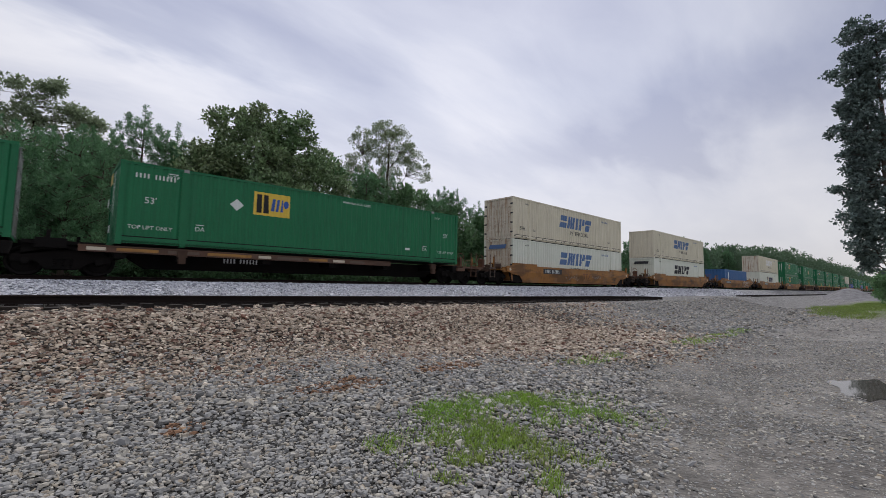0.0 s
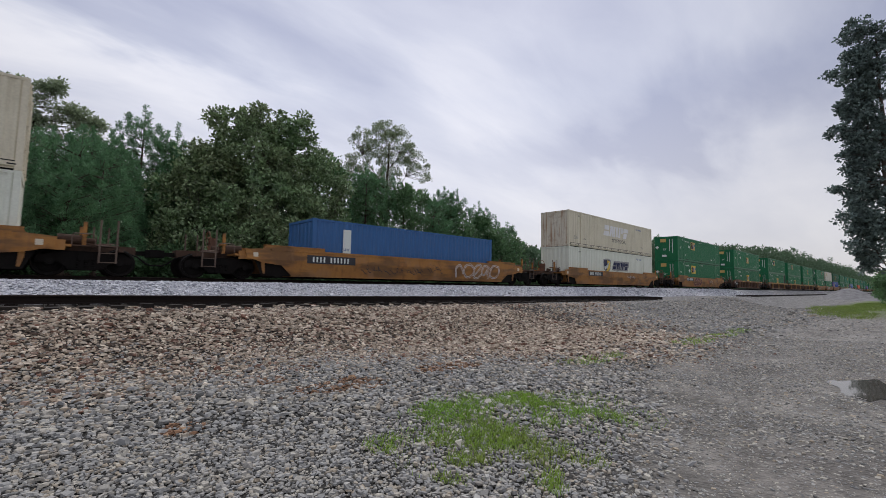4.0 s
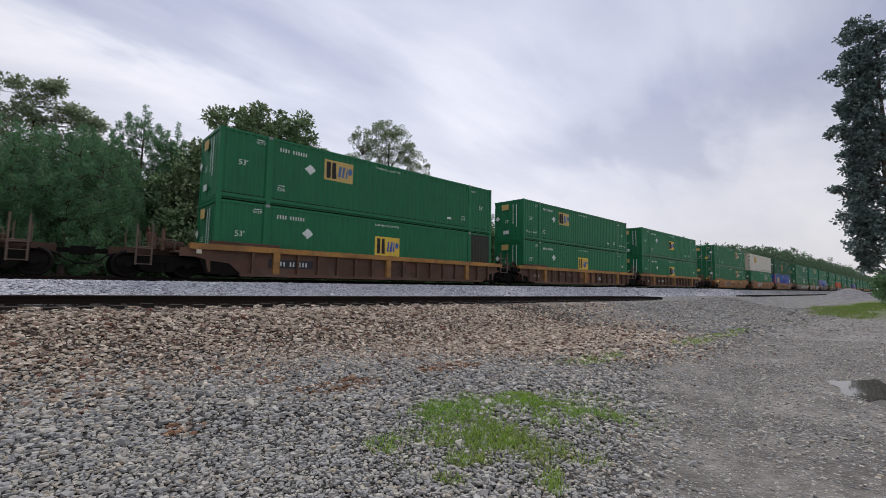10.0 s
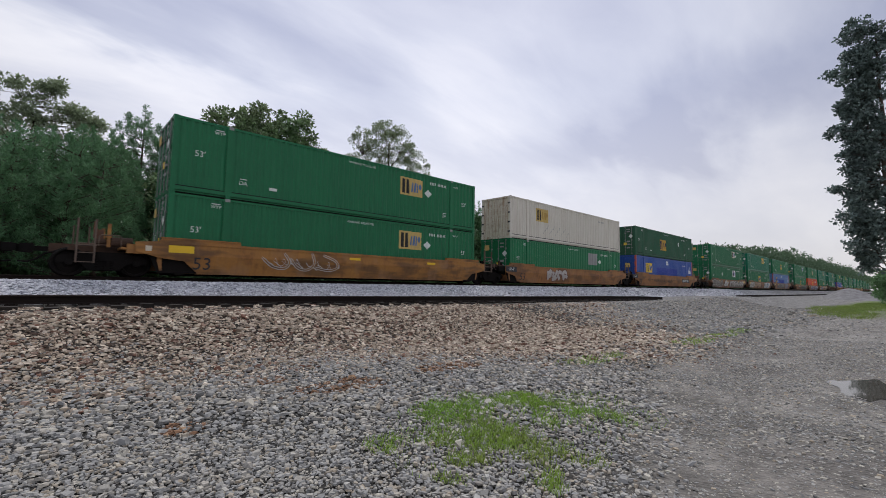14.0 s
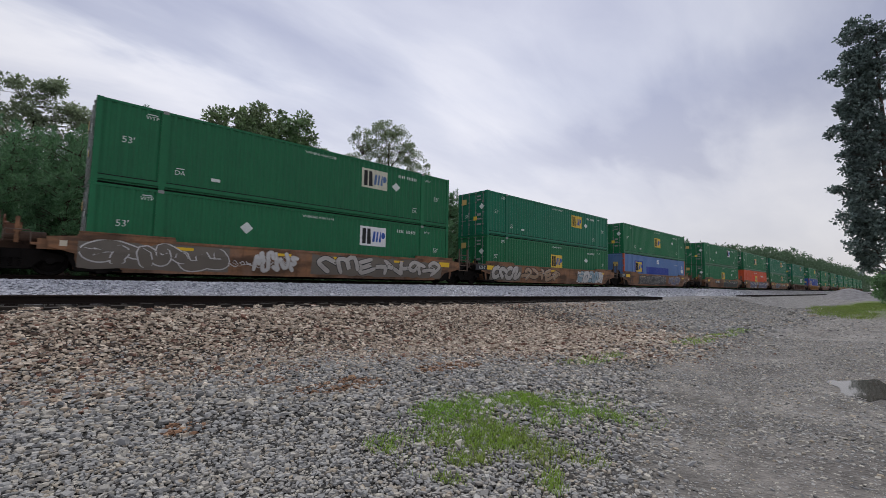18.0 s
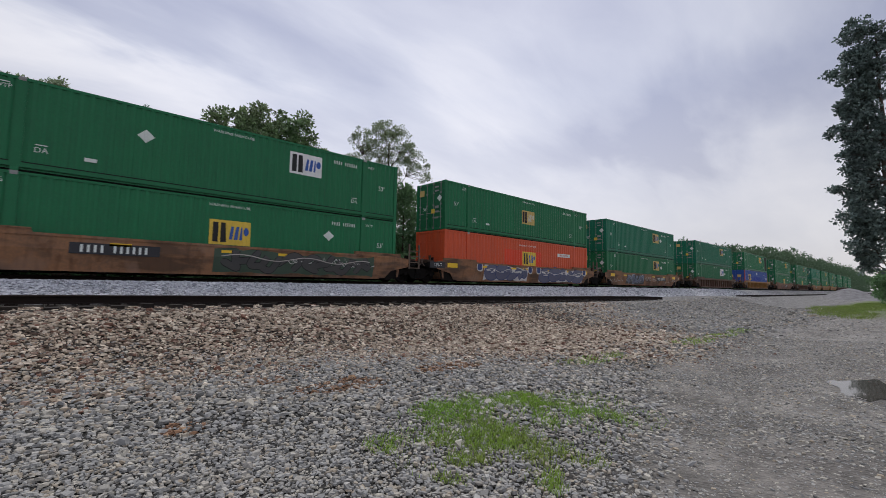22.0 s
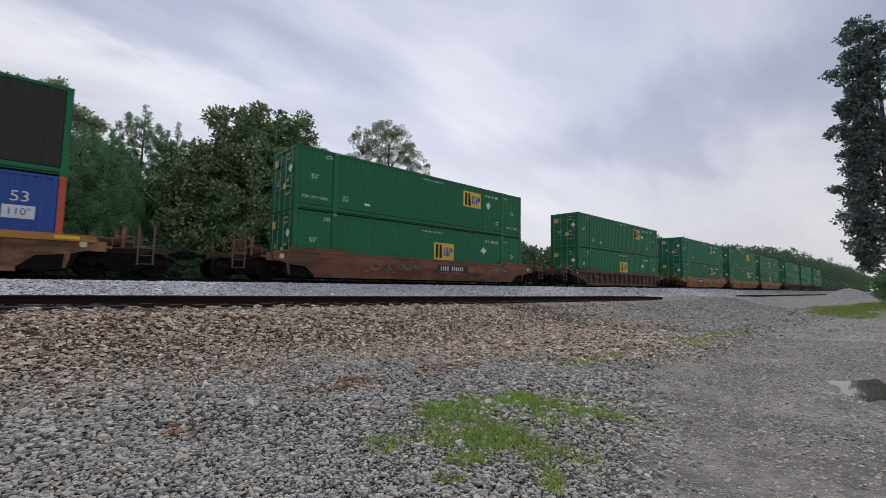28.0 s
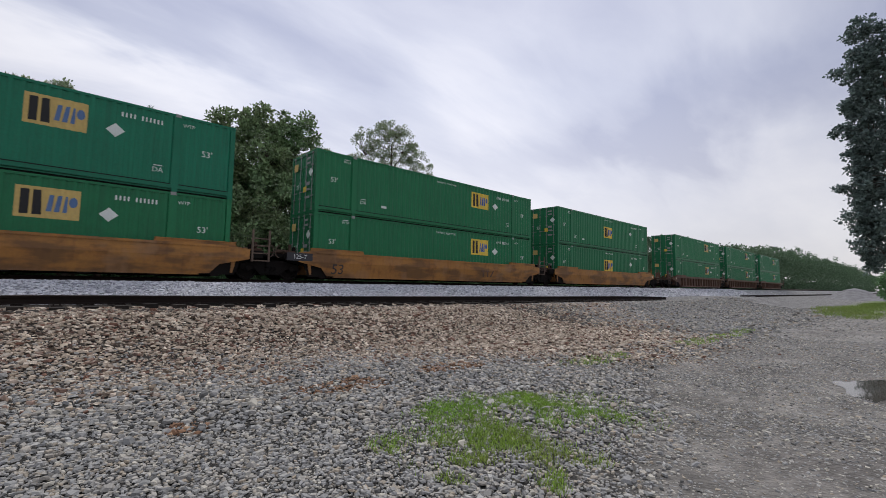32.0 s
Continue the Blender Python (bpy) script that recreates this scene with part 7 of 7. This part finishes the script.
tree("leafy_tree", -1.0, 41.0, 13.2, 4.0, LEAF_OAK, "tall leafy tree with an open crown", 12, 16, 60, 0.24, 0.58, low=0.15, shape=0.9, trunk_r=0.3, share=0.9, flat=0.8, thick=0.85,
     lobes=((-1.7, 0, 12.2, 1.7, 1.9), (0.1, 0, 12.7, 1.5, 1.5), (1.8, 0, 12.7, 1.2, 0.8), (-0.9, 0, 13.9, 1.4, 0.8), (1.5, 0, 11.5, 1.7, 1.5), (-0.6, 0, 10.0, 2.6, 2.3), (-3.6, 0, 11.9, 2.1, 2.2), (3.4, 0, 10.7, 1.4, 1.2), (-5.6, 0, 11.0, 2.0, 2.6), (0.6, 0, 14.3, 1.0, 0.8), (2.0, 0, 12.9, 1.0, 0.7), (3.2, 0, 12.0, 1.0, 0.7), (2.5, 0, 12.0, 1.3, 0.9), (0.6, 0, 14.2, 0.9, 0.6)))
rng = random.Random(15)
for i in range(13):
    x = -6.5 + i * 4.4
    top = np.interp(x, [-7, 0, 8, 22, 30, 45], [9.5, 9.5, 10.5, 12.5, 11.5, 8.6])
    tree("young_tree", x + rng.uniform(-0.8, 0.8), 38.5 + rng.uniform(-1.5, 2.5), float(top) * rng.uniform(0.92, 1.05), 3.9, LEAF_BUSH, "dense green young tree in the thicket", 600 + i, 80, 52, 0.43, 1.15, low=0.03, shape=0.85, trunk_r=0.16)
for i, (x, y, hgt, r) in enumerate(((-1.6, 30.5, 8.0, 3.0), (1.0, 30.0, 8.4, 3.0), (2.4, 31.5, 8.9, 2.2), (4.4, 35.5, 12.1, 2.4), (5.9, 36.6, 10.9, 2.2), (6.9, 38.2, 12.2, 1.9), (1.6, 33.0, 9.2, 2.8), (-0.2, 33.5, 8.9, 3.0), (1.9, 28.6, 7.0, 2.2), (0.6, 27.6, 6.2, 2.2), (-2.8, 28.2, 7.0, 2.4),
                                  (22.5, 35.5, 11.6, 2.6), (25.5, 37.0, 12.2, 2.6), (35.6, 38.5, 12.0, 2.6), (38.8, 39.5, 12.3, 2.4), (42.5, 39.0, 11.2, 2.5), (33.0, 36.5, 10.4, 2.5), (47.0, 41.0, 10.6, 2.6), (30.0, 34.0, 9.6, 2.4))):
    pine(x, y, hgt, r, 100 + i)
rng = random.Random(77)
for i in range(34):
    x = -4 + i * 2.0
    shrub(x + rng.uniform(-0.6, 0.6), 29.0 + rng.uniform(0, 3.0) + (2.5 if x > 30 else 0), rng.uniform(2.0, 3.6), rng.uniform(1.2, 1.8), 200 + i)
# A row of middling trees along the line into the distance.
rng = random.Random(5)
for i in range(22):
    x = 50 + i * 6.0
    hgt = 8.6 + 0.045 * (x - 50) + rng.uniform(-1.0, 1.6)
    if i % 3 == 1:
        pine(x + rng.uniform(-1.5, 1.5), 42 + rng.uniform(-2, 4), hgt * 1.02, 2.4, 300 + i, brush=14)
    else:
        tree("young_tree", x + rng.uniform(-1.5, 1.5), 43 + rng.uniform(-2.5, 4), hgt, 3.6, LEAF_FAR, "green young tree along the railway", 320 + i, 46, 64, 0.46, 1.15, low=0.06, shape=0.8, trunk_r=0.16)


def far_wood():
    """Woods on the rising ground far along the line, one mesh of leaf clumps."""
    rng = np.random.default_rng(41)
    n = 6000
    x = 150 + 950 * rng.random(n) ** 1.7
    y = 42 + 16 * rng.random(n) ** 1.5
    crown = np.interp(x, [150, 200, 300, 450, 650, 1100], [12, 17, 23.5, 25, 28, 26]) + 1.6 * np.sin(x * 0.11) + 1.2 * np.sin(x * 0.27 + 1) + 0.8 * np.sin(x * 0.61)
    z = 0.5 + (crown - 1.0) * np.sqrt(rng.random(n)) * (1 - 0.12 * rng.random(n))
    v, f = leaves(rng, np.stack([x, y, z], -1), rng.uniform(1.4, 2.4, n), 17, 1.0, 0.6, 0.3)
    # the deep wood behind the near trees
    m = 2300
    x2, y2 = rng.uniform(-22, 150, m), 46 + 7 * rng.random(m)
    top = np.interp(x2, [-22, 0, 8, 20, 40, 150], [8.5, 9, 9.5, 9, 8, 11])
    v2, f2 = leaves(rng, np.stack([x2, y2, 0.6 + (top - 1.2) * rng.random(m) ** 0.8], -1), rng.uniform(1.1, 1.9, m), 18, 0.85, 0.6, 0.3)
    v, f = np.concatenate([v, v2]), np.concatenate([f, f2 + len(v)])
    # low growth along its edge
    m = 1100
    x3 = 120 + 780 * rng.random(m) ** 1.5
    v3, f3 = leaves(rng, np.stack([x3, 40.5 + 3 * rng.random(m), 0.4 + 5.0 * rng.random(m)], -1), rng.uniform(1.4, 2.2, m), 18, 1.1, 0.6, 0.3)
    v, f = np.concatenate([v, v3]), np.concatenate([f, f3 + len(v)])
    return tagged(new("far_wood", raw_mesh("far_wood", v, f, LEAF_FAR)), "distant green woods along the line", "woods", kind="stuff")


far_wood()
tree("sweetgum", 37.0, 0.62, 18.4, 1.6, LEAF_GUM, "tall dark sweetgum standing beside the lane", 21, 8, 42, 0.18, 0.40, low=0.12, shape=0.95, trunk_r=0.26, slim=0.75, share=0.75, wobble=0.2, flat=0.70, thick=1.35, up=0.0,
     lobes=((0, 0.85, 17.8, 0.8, 1.2), (0, 0.2, 17.3, 0.7, 1.4), (0, 1.85, 15.3, 0.8, 0.7), (0, 0.95, 15.4, 1.0, 1.3), (0, 0.1, 14.7, 1.1, 1.7), (0, 1.35, 13.0, 1.1, 1.0), (0, 2.15, 11.6, 0.7, 0.6), (0, 1.15, 11.4, 1.1, 1.1), (0, 0.2, 10.9, 1.1, 1.7), (0, 1.45, 9.5, 1.0, 1.2), (0, 2.15, 7.7, 0.7, 0.5), (0, 1.15, 7.9, 1.2, 1.2), (0, 1.85, 6.0, 1.0, 0.7), (0, 0.85, 5.7, 1.2, 1.4), (0, 1.3, 4.2, 0.9, 0.8), (0, 0.7, 3.2, 0.8, 1.2), (0, -0.6, 15.6, 1.0, 2.7), (0, -0.5, 10.4, 1.1, 3.0), (0, -0.3, 5.3, 1.1, 2.7)) + tuple((0, 0.75 + 0.35 * math.sin(2.1 * k), 3.4 + 0.72 * k, 0.9, 1.0) for k in range(19)) + tuple((0, 1.15 + 0.25 * math.sin(3.3 * k + 1), 5.0 + 1.05 * k, 0.75, 0.75) for k in range(13)))
for i, (x, y, hgt) in enumerate(((57, 0.6, 3.6), (63, 1.0, 4.0), (71, 1.3, 3.8), (82, 1.8, 4.2), (96, 2.0, 4.4), (112, 2.2, 4.6), (50, -1.4, 3.0))):
    shrub(x, y, hgt, 1.6, 400 + i)


def grass_patch(name, seed, n, spots, height, mat, label, turn=0.0, cover=0.25, rough=0.8):
    """Blades of grass in tufts about the spots given as x, y, two reaches and a density; turn swings the reaches round."""
    rng = np.random.default_rng(seed)
    spots = [tuple(s) + (1.0,) * (5 - len(s)) for s in spots]
    w = np.array([s[2] * s[3] * s[4] for s in spots])
    pick = rng.choice(len(spots), n, p=w / w.sum())
    s = np.array(spots)[pick]
    a, r = rng.uniform(0, 2 * np.pi, n), np.sqrt(rng.random(n)) * rng.uniform(0.3, 1.0, n) ** 0.3
    ca, sa = math.cos(radians(turn)), math.sin(radians(turn))
    ox, oy = s[:, 2] * r * np.cos(a), s[:, 3] * r * np.sin(a)
    x, y = s[:, 0] + ox * ca - oy * sa, s[:, 1] + ox * sa + oy * ca
    keep = wave(x, y, 4.0) + wave(y, x, 2.2) + 0.8 * wave(x, -y, 9.0) + rng.normal(0, rough, n) > cover
    x, y = x[keep], y[keep]
    n = len(x)
    h = height * rng.uniform(0.4, 1.2, n)
    bend, th = rng.uniform(0.1, 0.8, n) * h, rng.uniform(0, 2 * np.pi, n)
    sd = th + np.pi / 2
    wd = h * 0.055
    p = np.stack([x, y, ground_height(x, y) + 0.006], -1)
    dx = np.stack([np.cos(th), np.sin(th), np.zeros(n)], -1) * bend[:, None]
    sx = np.stack([np.cos(sd), np.sin(sd), np.zeros(n)], -1) * wd[:, None]
    zz = np.array([0, 0, 1.0])
    v = np.stack([p - sx, p + sx, p + dx * 0.4 + sx * 0.7 + zz * (h * 0.6)[:, None], p + dx + zz * h[:, None]], 1).reshape(-1, 3)
    return tagged(new(name, raw_mesh(name, v, np.arange(n * 4).reshape(-1, 4), mat)), label, "grass", kind="stuff")


grass_patch("grass", 51, 21000, [(3.31, 3.46, 0.46, 0.44), (3.81, 3.62, 0.56, 0.42), (4.37, 3.29, 0.30, 0.45, 2.2), (4.16, 2.66, 0.32, 0.55, 1.5), (2.78, 3.02, 0.20, 0.31, 1.2), (3.12, 2.74, 0.28, 0.39, 1.2), (2.32, 3.19, 0.22, 0.29, 0.8), (2.57, 2.48, 0.18, 0.15, 2),
                                 (2.87, 1.95, 0.17, 0.45, 2), (4.31, 2.25, 0.45, 0.51, 0.7), (3.51, 1.99, 0.30, 0.35, 0.7), (3.31, 2.43, 0.26, 0.51, 1.2), (2.25, 2.29, 0.15, 0.13), (2.37, 1.85, 0.15, 0.12), (3.66, 2.97, 0.40, 0.33)], 0.052, GRASS, "low green grass growing through the gravel", turn=-46, cover=0.12, rough=0.75)
grass_patch("grass", 54, 8000, [(3.6, 2.9, 1.5, 1.1), (4.6, 2.6, 1.1, 0.9), (2.6, 2.6, 0.6, 0.8)], 0.05, GRASS, "sparse blades of grass among the stones")
grass_patch("grass", 52, 5200, [(12.5, 3.9, 1.6, 0.4), (14.8, 3.8, 1.4, 0.35), (8.0, 4.1, 0.9, 0.35), (7.0, 4.3, 0.6, 0.25), (17.0, 3.9, 1.2, 0.3)], 0.075, GRASS, "thin yellowing grass in the gravel")
grass_patch("grass", 53, 40000, [(38.5, 3.2, 8.0, 1.4), (45.0, 3.4, 9.0, 2.2), (34.0, 2.0, 5.0, 0.9), (60.0, 2.0, 14.0, 2.0)], 0.16, WEED, "mown verge of bright green grass beside the lane")


# ---- what moves ----
RUN = [(0.0, 0.0), (3.0, 47.7), (6.0, 95.75), (7.5, 119.85), (9.0, 144.01), (11.0, 176.3), (13.0, 208.6), (14.5, 232.85), (16.5, 265.47), (19.0, 306.46), (21.0, 339.7), (23.0, 372.86), (25.0, 406.02), (28.0, 455.77), (30.0, 488.86), (32.0, 522.08)]


def motions():
    """The train runs along its track towards -x; every wheelset turns with it."""
    for ob, place, height in ROLLING:
        walk(ob, [(t, pose(place - s, LANE, RAIL + height)) for t, s in RUN])
    ts, ss = [t for t, _ in RUN], [s for _, s in RUN]
    steps = [i / 30 for i in range(961)]
    spin = [(t, -math.degrees(float(np.interp(t, ts, ss)) / RADIUS) % 360) for t in steps]
    for ws, bx in WHEELSETS:
        walk(ws, [(t, pose(bx, 0, RADIUS, 0, a, 0)) for t, a in spin])


motions()
